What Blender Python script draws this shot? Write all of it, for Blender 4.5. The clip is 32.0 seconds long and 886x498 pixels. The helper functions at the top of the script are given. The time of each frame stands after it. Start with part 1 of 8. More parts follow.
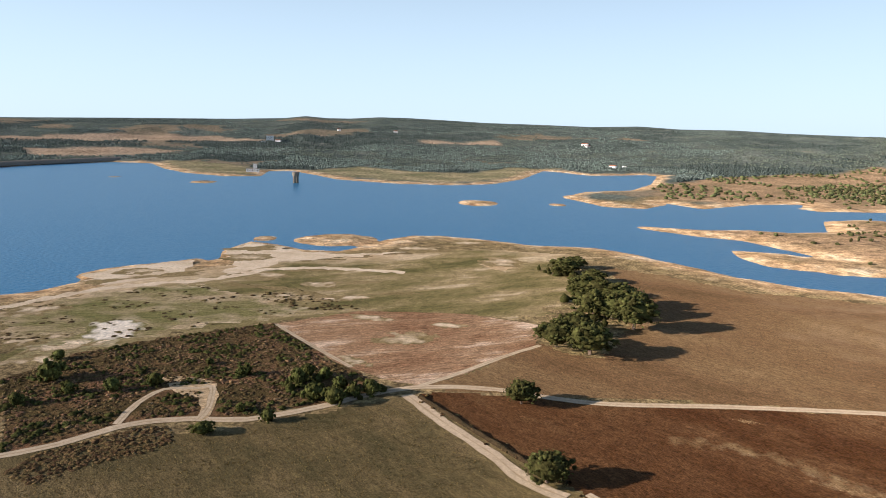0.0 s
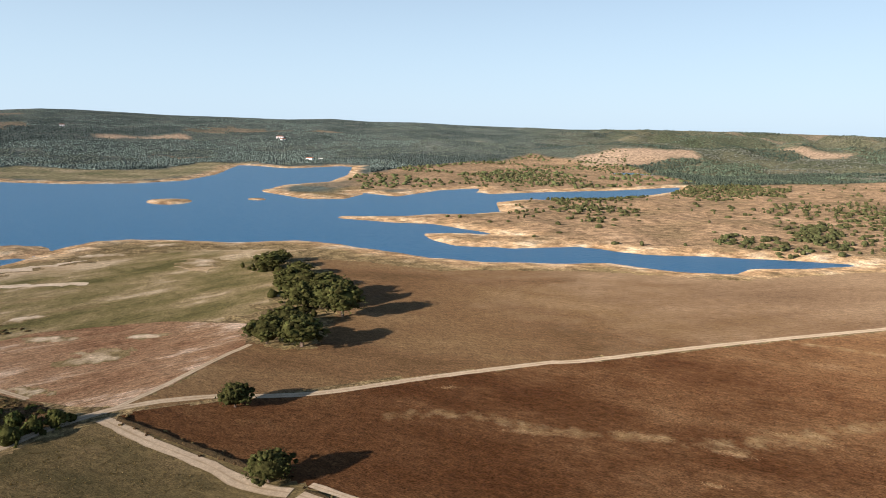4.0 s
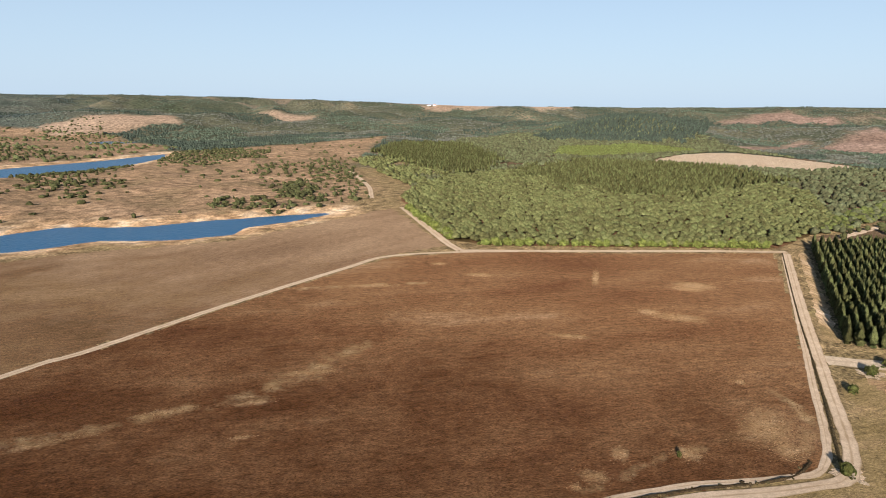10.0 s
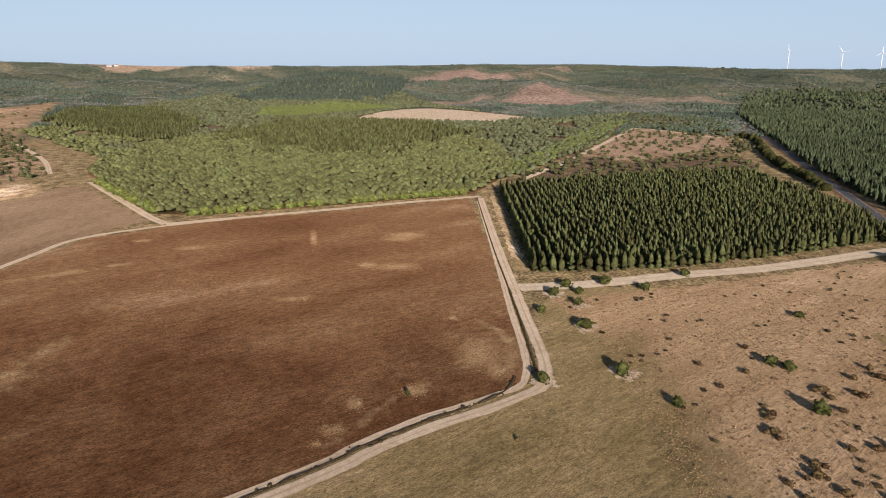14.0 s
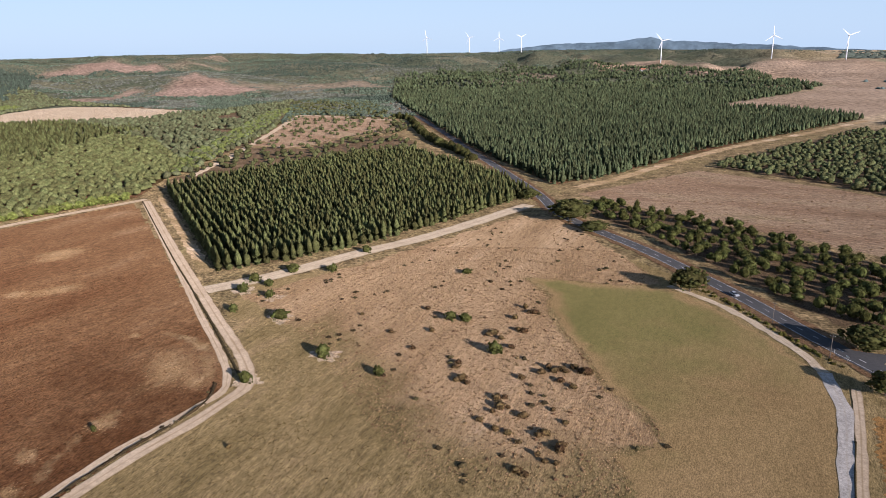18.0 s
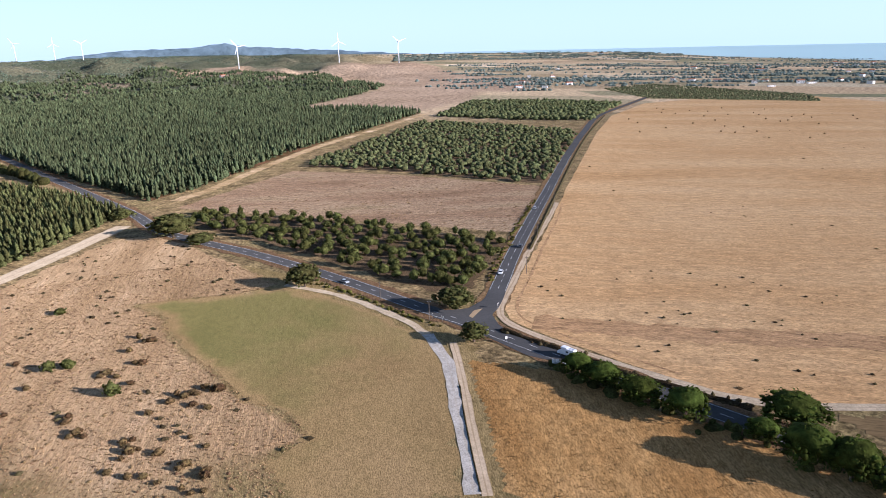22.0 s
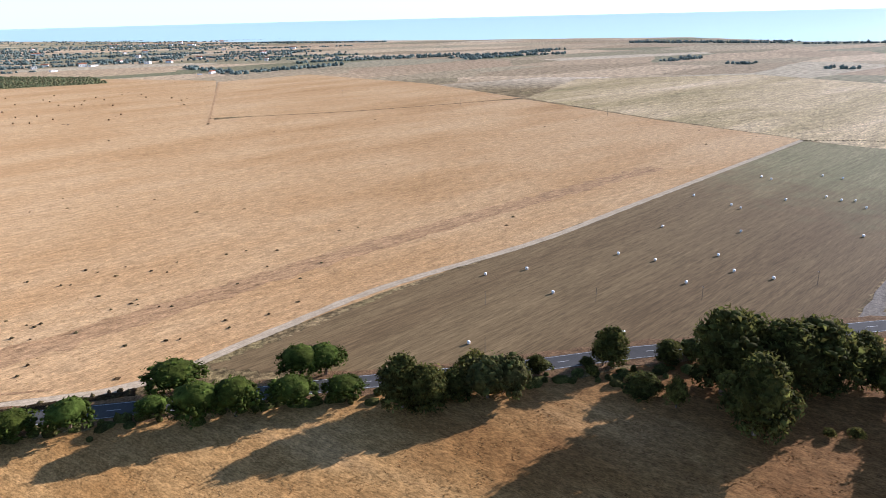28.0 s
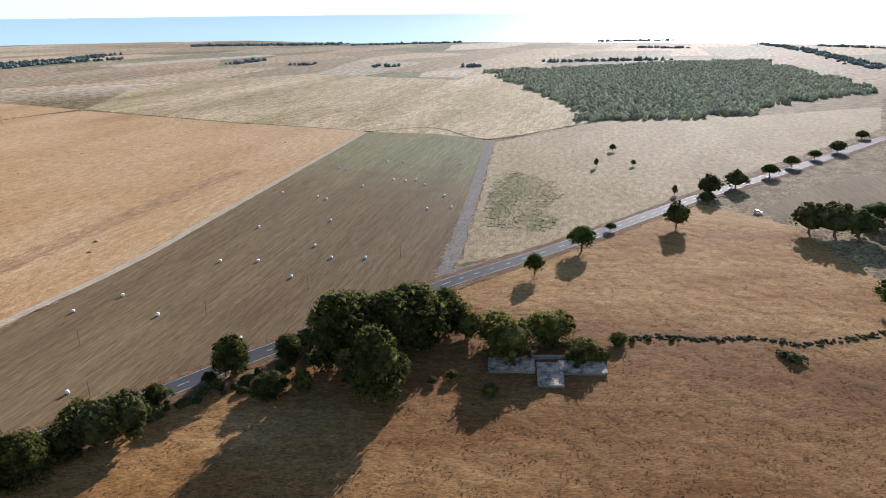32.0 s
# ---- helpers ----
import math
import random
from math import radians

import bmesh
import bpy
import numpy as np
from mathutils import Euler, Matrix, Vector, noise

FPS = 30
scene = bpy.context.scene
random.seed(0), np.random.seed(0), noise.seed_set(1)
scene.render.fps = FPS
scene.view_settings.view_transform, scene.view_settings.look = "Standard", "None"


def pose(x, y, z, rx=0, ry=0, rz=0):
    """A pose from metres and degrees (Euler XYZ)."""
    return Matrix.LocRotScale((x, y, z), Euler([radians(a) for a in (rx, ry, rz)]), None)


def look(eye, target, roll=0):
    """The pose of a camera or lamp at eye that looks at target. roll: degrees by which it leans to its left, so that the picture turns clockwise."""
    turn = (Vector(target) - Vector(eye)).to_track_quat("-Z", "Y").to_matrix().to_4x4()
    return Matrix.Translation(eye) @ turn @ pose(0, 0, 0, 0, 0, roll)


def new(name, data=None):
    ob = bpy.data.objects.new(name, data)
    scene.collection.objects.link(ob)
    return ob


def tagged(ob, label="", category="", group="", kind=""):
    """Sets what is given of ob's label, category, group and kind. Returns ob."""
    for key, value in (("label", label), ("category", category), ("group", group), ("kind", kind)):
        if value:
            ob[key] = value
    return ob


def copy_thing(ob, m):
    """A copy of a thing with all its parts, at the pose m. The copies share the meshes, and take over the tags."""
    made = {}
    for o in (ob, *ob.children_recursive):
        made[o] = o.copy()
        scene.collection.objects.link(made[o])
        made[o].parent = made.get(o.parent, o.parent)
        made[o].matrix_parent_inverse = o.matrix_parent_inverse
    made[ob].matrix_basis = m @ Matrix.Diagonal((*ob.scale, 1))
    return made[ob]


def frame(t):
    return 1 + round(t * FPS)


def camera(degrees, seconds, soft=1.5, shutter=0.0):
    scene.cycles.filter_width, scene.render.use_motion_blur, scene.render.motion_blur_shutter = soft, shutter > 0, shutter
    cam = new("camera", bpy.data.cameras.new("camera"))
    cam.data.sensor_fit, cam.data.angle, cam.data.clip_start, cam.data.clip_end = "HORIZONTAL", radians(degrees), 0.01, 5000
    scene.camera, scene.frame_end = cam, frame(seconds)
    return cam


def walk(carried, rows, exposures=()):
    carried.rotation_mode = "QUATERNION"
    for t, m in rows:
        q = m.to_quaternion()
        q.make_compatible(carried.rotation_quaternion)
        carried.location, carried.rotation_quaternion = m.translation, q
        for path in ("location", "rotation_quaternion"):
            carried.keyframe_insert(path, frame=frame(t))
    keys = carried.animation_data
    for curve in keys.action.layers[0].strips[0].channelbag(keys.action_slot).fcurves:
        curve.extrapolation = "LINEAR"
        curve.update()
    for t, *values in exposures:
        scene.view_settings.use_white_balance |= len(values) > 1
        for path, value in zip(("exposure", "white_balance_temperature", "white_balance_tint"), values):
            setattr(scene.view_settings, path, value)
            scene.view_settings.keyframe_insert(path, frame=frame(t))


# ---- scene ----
EXPOSURES = [(0.0, 1.03, 5960, 17), (4.0, 0.86, 5920, 16), (6.0, 0.75, 5900, 15), (8.0, 0.74, 5930, 15), (10.5, 0.62, 5800, 18), (13.0, 0.44, 5800, 20), (17.5, 0.66, 5580, 23), (20.0, 0.82, 5300, 23), (22.0, 1.1, 5290, 22), (24.0, 1.26, 5200, 22), (26.0, 1.2, 5320, 21), (29.0, 1.64, 5280, 20), (30.5, 1.64, 5300, 20), (31.0, 2.04, 5000, 52), (31.4, 1.46, 5400, 20), (32.0, 1.4, 5430, 18)]
cam = camera(65.78, 32.0, soft=0.9)
EYE = 95.0  # metres over the plain; the drone hovers and turns
# seconds, yaw, pitch, roll
TURNS = [
    (0.0, 0.00, -9.84, 1.27),
    (0.5, -2.89, -9.88, 1.25),
    (1.0, -5.93, -9.91, 1.19),
    (1.5, -8.93, -9.94, 1.17),
    (2.0, -11.95, -9.94, 1.17),
    (2.5, -14.99, -9.94, 1.10),
    (3.0, -18.03, -9.94, 1.13),
    (3.5, -21.35, -9.95, 1.06),
    (5.5, -35.00, -10.06, 0.88),
    (6.0, -38.43, -10.10, 0.84),
    (6.5, -41.87, -10.15, 0.84),
    (7.0, -45.29, -10.20, 0.83),
    (7.5, -48.73, -10.24, 0.80),
    (8.0, -52.18, -10.26, 0.83),
    (8.5, -55.59, -10.29, 0.86),
    (9.0, -58.97, -10.40, 0.83),
    (9.5, -62.35, -10.97, 0.89),
    (10.0, -65.74, -12.18, 0.73),
    (10.5, -69.10, -13.37, 0.64),
    (11.0, -72.16, -13.50, 0.62),
    (11.5, -75.17, -13.64, 0.55),
    (12.0, -78.06, -13.96, 0.47),
    (12.5, -80.89, -14.00, 0.51),
    (13.0, -83.85, -14.14, 0.48),
    (13.5, -86.86, -14.46, 0.41),
    (14.0, -89.75, -15.20, 0.37),
    (14.5, -92.52, -15.70, 0.43),
    (16.5, -101.38, -16.07, -0.55),
    (17.0, -103.97, -16.08, -0.65),
    (17.5, -109.33, -16.13, -0.72),
    (18.0, -116.63, -16.22, -0.82),
    (18.5, -121.57, -16.28, -0.91),
    (19.0, -124.71, -16.27, -1.00),
    (19.5, -129.12, -16.29, -1.08),
    (20.0, -136.27, -16.38, -1.03),
    (20.5, -142.75, -16.44, -1.05),
    (21.0, -144.93, -16.42, -1.18),
    (21.5, -146.75, -16.37, -1.20),
    (22.0, -149.60, -16.35, -1.31),
    (22.5, -152.51, -16.38, -1.43),
    (23.0, -155.52, -16.37, -1.41),
    (23.5, -158.53, -16.34, -1.39),
    (24.0, -161.50, -16.33, -1.49),
    (24.5, -164.48, -16.31, -1.60),
    (25.0, -168.00, -16.34, -1.70),
    (25.5, -177.43, -16.47, -1.64),
    (26.0, -187.42, -16.59, -1.37),
    (26.5, -192.65, -16.57, -1.35),
    (28.5, -206.37, -19.52, -1.31),
    (29.0, -208.91, -19.47, -1.30),
    (29.5, -211.26, -19.44, -1.37),
    (30.0, -214.57, -19.41, -1.25),
    (30.5, -221.45, -19.40, -1.01),
    (31.0, -227.56, -19.35, -0.85),
    (31.5, -232.21, -19.31, -0.72),
    (32.0, -237.73, -19.26, -0.59),
]
walk(cam, [(t, pose(0, 0, EYE, 0, 0, yaw) @ pose(0, 0, 0, 90 + pitch) @ pose(0, 0, 0, 0, 0, roll)) for t, yaw, pitch, roll in TURNS], EXPOSURES)

# ---- light ----
SUN_AZIMUTH, SUN_HEIGHT = 259.0, 17.0  # degrees, clockwise from the first view's heading
SUN_WAY = Vector((math.sin(radians(SUN_AZIMUTH)) * math.cos(radians(SUN_HEIGHT)), math.cos(radians(SUN_AZIMUTH)) * math.cos(radians(SUN_HEIGHT)), math.sin(radians(SUN_HEIGHT))))
world = bpy.data.worlds.new("sky")
scene.world = world
world.use_nodes = True
wn = world.node_tree.nodes
sky = wn.new("ShaderNodeTexSky")
sky.sky_type, sky.sun_disc = "NISHITA", False
sky.sun_elevation, sky.sun_rotation = radians(SUN_HEIGHT), radians(SUN_AZIMUTH)
sky.altitude, sky.air_density, sky.dust_density, sky.ozone_density = 100, 1.0, 0.6, 1.6
haze = wn.new("ShaderNodeMix")  # thin summer haze over the clear sky
haze.data_type = "RGBA"
haze.inputs["B"].default_value = (8.25, 10.4, 11.25, 1)
up = wn.new("ShaderNodeSeparateXYZ")
world.node_tree.links.new(wn.new("ShaderNodeTexCoord").outputs["Generated"], up.inputs[0])
thick = wn.new("ShaderNodeMapRange")  # the haze thins out towards the zenith
thick.interpolation_type = "SMOOTHERSTEP"
thick.inputs["From Min"].default_value, thick.inputs["From Max"].default_value = -0.1, 0.6
thick.inputs["To Min"].default_value, thick.inputs["To Max"].default_value = 0.8, 0.03
world.node_tree.links.new(up.outputs[2], thick.inputs["Value"])
world.node_tree.links.new(thick.outputs[0], haze.inputs["Factor"])
world.node_tree.links.new(sky.outputs[0], haze.inputs["A"])
world.node_tree.links.new(haze.outputs["Result"], wn["Background"].inputs[0])
wn["Background"].inputs[1].default_value = 0.05
sun_data = bpy.data.lights.new("sun", "SUN")
sun_data.energy, sun_data.angle, sun_data.color = 5.0, radians(0.5), (1.0, 0.87, 0.7)
sun = new("sun", sun_data)
sun.matrix_world = look(SUN_WAY * 100, (0, 0, 0))

# The plan, in metres: x to the east of the first view, y ahead of it
LAKE_SHORE = [(-248, 373), (-235, 384), (-227, 398), (-219, 414), (-235, 431), (-228, 448), (-213, 465), (-195, 480), (-180, 495), (-170, 478), (-161, 497), (-170, 529), (-162, 572), (-138, 561), (-115, 539), (-83, 535), (-59, 571), (-48, 603), (-28, 626), (0, 627), (34, 611), (81, 584), (129, 579), (155, 550), (178, 510), (204, 468), (233, 440), (276, 418), (322, 401), (347, 359), (384, 337), (409, 348), (460, 332), (507, 327)]
LAKE_INLETS = [(494, 346), (420, 401), (376, 424), (348, 474), (289, 488), (250, 513), (243, 553), (249, 581), (288, 568), (317, 544), (301, 594), (288, 640), (251, 664), (204, 713), (215, 727), (267, 706), (321, 713), (360, 701), (406, 712), (452, 807), (509, 828), (603, 793), (696, 814), (833, 876), (919, 950), (749, 921), (622, 925), (506, 920), (495, 948), (540, 1019), (449, 996), (349, 919), (316, 995)]
LAKE_FAR = [(315, 967), (266, 907), (220, 918), (180, 1046), (240, 1150), (328, 1195), (412, 1361), (507, 1633), (487, 1679), (420, 1636), (334, 1606), (297, 1701), (249, 1754), (156, 1420), (88, 1280), (14, 1233), (-89, 1243), (-201, 1309), (-265, 1421), (-336, 1533), (-388, 1513), (-364, 1352), (-424, 1332), (-527, 1402), (-625, 1531), (-730, 1721), (-835, 1732), (-908, 1610), (-937, 1448)]
FAR_MEADOW = [(-301, 1520), (-211, 1383), (-91, 1281), (14, 1270), (92, 1351), (177, 1513), (309, 1790), (163, 1770), (54, 1560), (-59, 1560), (-204, 1690), (-270, 1600)]
FAR_SPIT = [(-640, 1560), (-494, 1375), (-415, 1340), (-379, 1377), (-400, 1520), (-535, 1700), (-720, 1760)]
ISLANDS = [(46, 933, 26), (-416, 1185, 20), (-604, 1256, 9), (-94, 594, 24), (-78, 594, 18), (-112, 592, 16), (154, 933, 10), (-156, 594, 8)]
BROWN_FIELD = [(-9, 234), (0, 240), (37, 234), (104, 229), (154, 226), (170, 222), (248, 215), (328, 205), (364, 199), (389, 172), (401, 165), (437, 83), (489, -17), (360, -23), (251, -25), (200, -27), (193, -24), (173, 0), (150, 28), (139, 39), (40, 168), (21, 193)]
NORTH_FIELD = [(-7, 242), (16, 266), (43, 298), (67, 278), (104, 352), (117, 436), (114, 492), (153, 457), (190, 411), (214, 407), (286, 375), (363, 318), (538, 294), (411, 183), (368, 205), (326, 211), (245, 221), (168, 228), (108, 234), (106, 234), (38, 238)]
PATCHY_FIELD = [(-81, 324), (-42, 351), (11, 350), (49, 332), (43, 298), (16, 266), (-7, 244), (-21, 251), (-41, 267)]
HEATH = [(-164, 242), (-156, 256), (-152, 272), (-125, 297), (-83, 324), (-44, 270), (-23, 246), (-28, 232), (-43, 226), (-63, 214), (-83, 211), (-100, 206), (-112, 194), (-127, 185)]
GREEN_SHORE = [(-208, 312), (-221, 331), (-205, 364), (-179, 392), (-153, 405), (-117, 383), (-66, 349), (-88, 330), (-121, 314), (-130, 304), (-158, 283), (-195, 290)]
GREEN_FIELD = [(211, -155), (235, -157), (224, -170), (206, -185), (195, -200), (157, -198), (118, -186), (105, -176), (87, -152), (72, -128), (63, -113), (92, -94), (111, -103), (108, -116), (123, -123), (139, -123), (160, -132), (180, -137), (202, -147)]
SCRUB_FIELD = [(270, -44), (288, -103), (331, -216), (315, -240), (282, -225), (199, -204), (206, -185), (235, -157), (211, -155), (202, -147), (180, -137), (160, -132), (139, -123), (123, -123), (108, -116), (111, -103), (94, -93), (122, -59), (150, -54), (192, -56), (233, -53), (257, -49)]
PINK_FIELD = [(365, -285), (391, -424), (301, -444), (180, -446), (145, -323), (212, -312), (303, -296)]
GOLD_FIELD = [(93, -174), (80, -178), (64, -180), (62, -179), (35, -171), (-37, -159), (-76, -147), (-103, -136), (-106, -137), (-136, -131), (-197, -116), (-253, -100), (-355, -69), (-338, -25), (-280, 12), (-223, 32), (-117, 25), (-54, -77), (-12, -94), (41, -122), (54, -119), (67, -137)]
BIG_STRAW_FIELD = [(102, -219), (106, -231), (113, -258), (123, -299), (137, -355), (162, -448), (240, -755), (281, -947), (291, -1163), (133, -1466), (-124, -1202), (-68, -724), (-213, -734), (-408, -696), (-427, -491), (-450, -360), (-226, -274), (-138, -241), (-69, -219), (-5, -194), (14, -188), (33, -191), (59, -198), (86, -206), (96, -211)]
STRAW_CORNER_TRACK = [(151, -400), (139, -355), (126, -300), (115, -259), (108, -232), (103.5, -218), (97, -209), (84, -203), (58, -195)]
STRAW_CORNER_RUT = [(147, -400), (134, -355), (120, -300), (109, -259), (102, -232), (98, -221), (92, -214), (82, -209), (58, -202), (33, -195)]
FAR_STRAW_FIELD = [(-65, -737), (-125, -1172), (-282, -1223), (-390, -936), (-411, -707), (-216, -704)]
BALE_FIELD = [(-6, -189), (-33, -199), (-70, -216), (-136, -239), (-223, -271), (-446, -353), (-466, -303), (-464, -252), (-287, -170), (-200, -131), (-141, -141), (-97, -152), (-49, -163)]
GRAVEL_TRIANGLE = [(-200, -130), (-278, -165), (-454, -248), (-457, -242), (-310, -173), (-232, -137), (-211, -129), (-265, -105), (-259, -103), (-210, -119)]
TRIANGLE_FIELD = [(-218, -130), (-309, -171), (-457, -241), (-511, -227), (-589, -207), (-692, -93), (-809, 2), (-663, 5), (-387, -76), (-267, -106), (-237, -118)]
DARK_FIELD_FAR = [(-356, -42), (-425, -23), (-483, 10), (-480, 47), (-357, 39), (-340, 11), (-348, -21)]
FAR_WOOD = [(-991, -541), (-789, -367), (-683, -272), (-590, -218), (-634, -150), (-696, -94), (-781, -96), (-940, -5), (-1103, -56), (-1419, -205), (-1297, -337), (-1105, -454)]
ROAD = [(1232, -514), (853, -407), (616, -335), (395, -268), (320, -240), (242, -231), (179, -219), (133, -207), (109, -202), (89, -196), (68, -190), (51, -185), (14, -175), (-38, -163), (-81, -151), (-123, -142), (-141, -136), (-173, -128), (-200, -123), (-260, -103), (-369, -72), (-465, -39), (-620, 9)]
SIDE_ROAD = [(113, -205), (108, -215), (116, -244), (132, -296), (164, -411), (217, -604), (258, -767), (297, -945), (313, -1172), (321, -1305)]
WHITE_TRACK = [(116, -186), (99, -170), (83, -147), (70, -129), (61, -115)]
FIELD_TRACK = [(105, -184), (92, -166), (74, -139), (58, -116)]
ROADSIDE_TRACK = [(197, -203), (167, -203), (133, -194), (116, -186)]
PLANTATION_TRACK = [(286, -32), (292, -66), (306, -109), (320, -159), (354, -239)]
FIELD_EDGE_TRACK = [(493, -25), (347, -28), (259, -31), (199, -32), (182, -20), (166, 3), (153, 19), (143, 29)]
FIELD_EDGE_TRACK_INNER = [(485, -23), (348, -25), (263, -26), (200, -26), (184, -14), (171, 6), (156, 23), (145, 34)]
DITCH = [(197, -22), (185, -16), (170, 4), (156, 21), (146, 31)]
MAIN_TRACK = [(-126, 183), (-114, 191), (-99, 206), (-83, 211), (-63, 212), (-42, 223), (-26, 235), (-6, 244), (21, 243), (55, 232), (105, 231), (157, 228), (166, 225), (243, 219), (328, 209), (364, 203), (393, 174), (417, 134)]
FOREST_EDGE_TRACK = [(402, 169), (444, 84), (471, 33), (499, -25)]
SHORE_TRACK = [(548, 288), (460, 218), (420, 186), (402, 169)]
GROVE_TRACK = [(-12, 241), (5, 257), (29, 283), (45, 298)]
WEST_TRACK = [(-12, 236), (2, 212), (16, 191), (24, 176), (34, 167)]
HEATH_TRACK = [(-103, 206), (-104, 223), (-100, 236), (-88, 238), (-84, 240), (-79, 222), (-79, 211)]
HEATH_EDGE_TRACK = [(-81, 323), (-55, 288), (-36, 264)]
SAVANNA_PATH = [(845, 538), (756, 464), (663, 391), (585, 342)]
STRAW_EDGE_TRACK = [(62, -195.5), (42, -191), (10, -188), (-29, -205), (-73, -224), (-151, -244), (-223, -271), (-446, -356)]
STONE_PINE_WOOD = [(589, 312), (523, 262), (430, 190), (427, 158), (456, 90), (509, -20), (565, -40), (624, -69), (845, -57), (1007, 47), (1026, 184), (898, 315), (801, 352), (672, 339)]
DARK_PINE_PATCH = [(1127, 646), (888, 446), (824, 333), (1086, 389), (1405, 588), (1373, 721)]
DARK_PINE_BAND = [(898, 315), (749, 173), (716, 80), (968, -49), (1156, 54), (1171, 269)]
MIXED_WOOD = [(945, 585), (1602, 670), (1940, 509), (2030, 196), (1200, -155), (1374, -357), (811, -183), (593, -70), (565, -40), (1060, 15), (898, 315), (672, 339)]
PLANTATION = [(521, -39), (307, -40), (310, -76), (318, -113), (341, -175), (376, -253), (446, -269), (512, -270), (597, -268), (597, -212), (563, -129)]
PINE_FOREST = [(596, -334), (399, -291), (404, -343), (427, -400), (465, -503), (488, -588), (511, -695), (565, -906), (695, -941), (816, -891), (923, -1208), (1056, -1522), (1400, -1720), (1880, -1700), (2300, -1440), (1906, -806), (1332, -557), (812, -399)]
FOREST_EDGE = [(384, -300), (396, -348), (418, -404), (455, -506), (478, -590), (501, -697), (553, -905)]
OAK_WOOD_MID = [(398, -446), (433, -575), (494, -798), (362, -782), (260, -754), (181, -455), (227, -454), (309, -455)]
OAK_WOOD_FAR = [(509, -860), (592, -1119), (457, -1167), (323, -1140), (288, -873), (397, -856)]
OAK_WOOD_NEAR = [(343, -282), (307, -290), (270, -301), (207, -304), (146, -306), (140, -298), (124, -234), (139, -224), (184, -234), (237, -246), (288, -253), (323, -259)]
SAND_FIELD = [(1206, 164), (1388, 133), (1533, 60), (1430, -48), (1262, -158), (1150, -76), (1149, 35)]
CLEARING = [(742, -148), (840, -189), (1065, -288), (1024, -338), (944, -383), (797, -333), (779, -284), (764, -249), (714, -212), (709, -183)]
CLEARING_TRACK = [(577, -64), (617, -85), (674, -114), (756, -151), (840, -189), (959, -241), (1056, -286), (1021, -322), (965, -349), (917, -380)]
BACK_TRACK = [(592, -173), (609, -224), (630, -260), (648, -296)]
OAK_SLOPE = [(566, -44), (610, -82), (732, -143), (687, -188), (751, -251), (740, -314), (662, -303), (605, -271), (600, -210), (575, -130)]
FRESH_STRIP = [(574, -40), (701, -82), (862, -147), (1113, -248), (1176, -307), (939, -211), (754, -135), (609, -72)]
STRAW_BALE_GROUND = [(265, -881), (268, -1088), (127, -1129), (-44, -1044), (-62, -798), (1, -738), (99, -747), (217, -754)]
BARE_CLEARING = [(-107, 248), (-97, 249), (-84, 245), (-79, 231), (-76, 215), (-78, 210), (-85, 229), (-97, 235)]
SHORE_PATH = [(-232, 330), (-227, 341), (-219, 356), (-207, 374), (-190, 393), (-166, 407), (-148, 415), (-132, 432), (-116, 452), (-86, 460), (-55, 457), (-25, 452)]
MEADOW_PATH = [(-132, 408), (-109, 401), (-88, 395), (-72, 384), (-57, 377)]
BANK_HEATH = [(-119, 174), (-113, 196), (-101, 204), (-86, 205), (-81, 195), (-84, 188), (-99, 179), (-107, 167)]
SAVANNA = [(205, 722), (477, 836), (898, 929), (1182, 923), (1533, 853), (925, 579), (638, 374), (515, 332), (419, 413), (293, 495), (250, 580)]
SAV_CLUMP_A = [(729, 788), (904, 941), (1051, 966), (1019, 815), (888, 714), (752, 718)]
SAV_CLUMP_B = [(532, 412), (645, 493), (669, 481), (594, 409), (531, 369)]
SAV_CLUMP_C = [(451, 435), (510, 462), (529, 416), (520, 359), (473, 372)]
SAV_CLUMP_D = [(523, 1072), (677, 1359), (830, 1375), (794, 1061), (670, 981), (551, 996)]
SAV_CLUMP_E = [(492, 733), (564, 814), (664, 795), (621, 744), (543, 698), (538, 629), (473, 652)]
SAV_CLUMP_F = [(554, 383), (781, 562), (955, 654), (911, 574), (704, 419), (562, 334), (531, 345)]
SAV_CLUMP_G = [(367, 651), (431, 714), (479, 704), (430, 623), (381, 613)]
SAV_CLUMP_H = [(1129, 1621), (1366, 1685), (1097, 1256), (956, 1141), (1035, 1414)]
SAV_CLUMP_I = [(597, 602), (691, 660), (927, 603), (886, 559), (601, 549)]
SAV_CLUMP_J = [(419, 582), (474, 610), (451, 561), (418, 558)]
FAR_SAVANNA = [(328, 1019), (384, 1286), (628, 1578), (1147, 1830), (1176, 1400), (1002, 1012), (707, 930), (515, 937)]
JUNCTION = [(128, -210), (122, -208), (115, -214), (114, -224), (119, -247), (117, -260), (111, -239), (104, -212), (98, -205), (90, -199), (78, -195), (67, -193), (65, -186), (79, -186), (96, -193), (115, -199), (122, -200)]
SPLITTER = [(111, -207), (112, -213), (110, -216), (109, -206)]
DARK_BAND = [(88, -213), (28, -230), (-62, -264), (-168, -299), (-294, -336)]
ROAD_BANK = [(112, -235), (103, -212), (94, -201), (79, -197), (66, -194), (46, -188), (12, -183)]
WEST_DITCH = [(-7, 234), (4, 218), (15, 202), (24, 189), (36, 174)]
HEDGE = [(-187, -55), (-195, -43), (-200, -32), (-208, -19), (-210, -9), (-218, 1), (-233, 14)]
ORCHARD = [(478, -1530), (415, -1716), (63, -1433), (37, -1273), (309, -1266)]
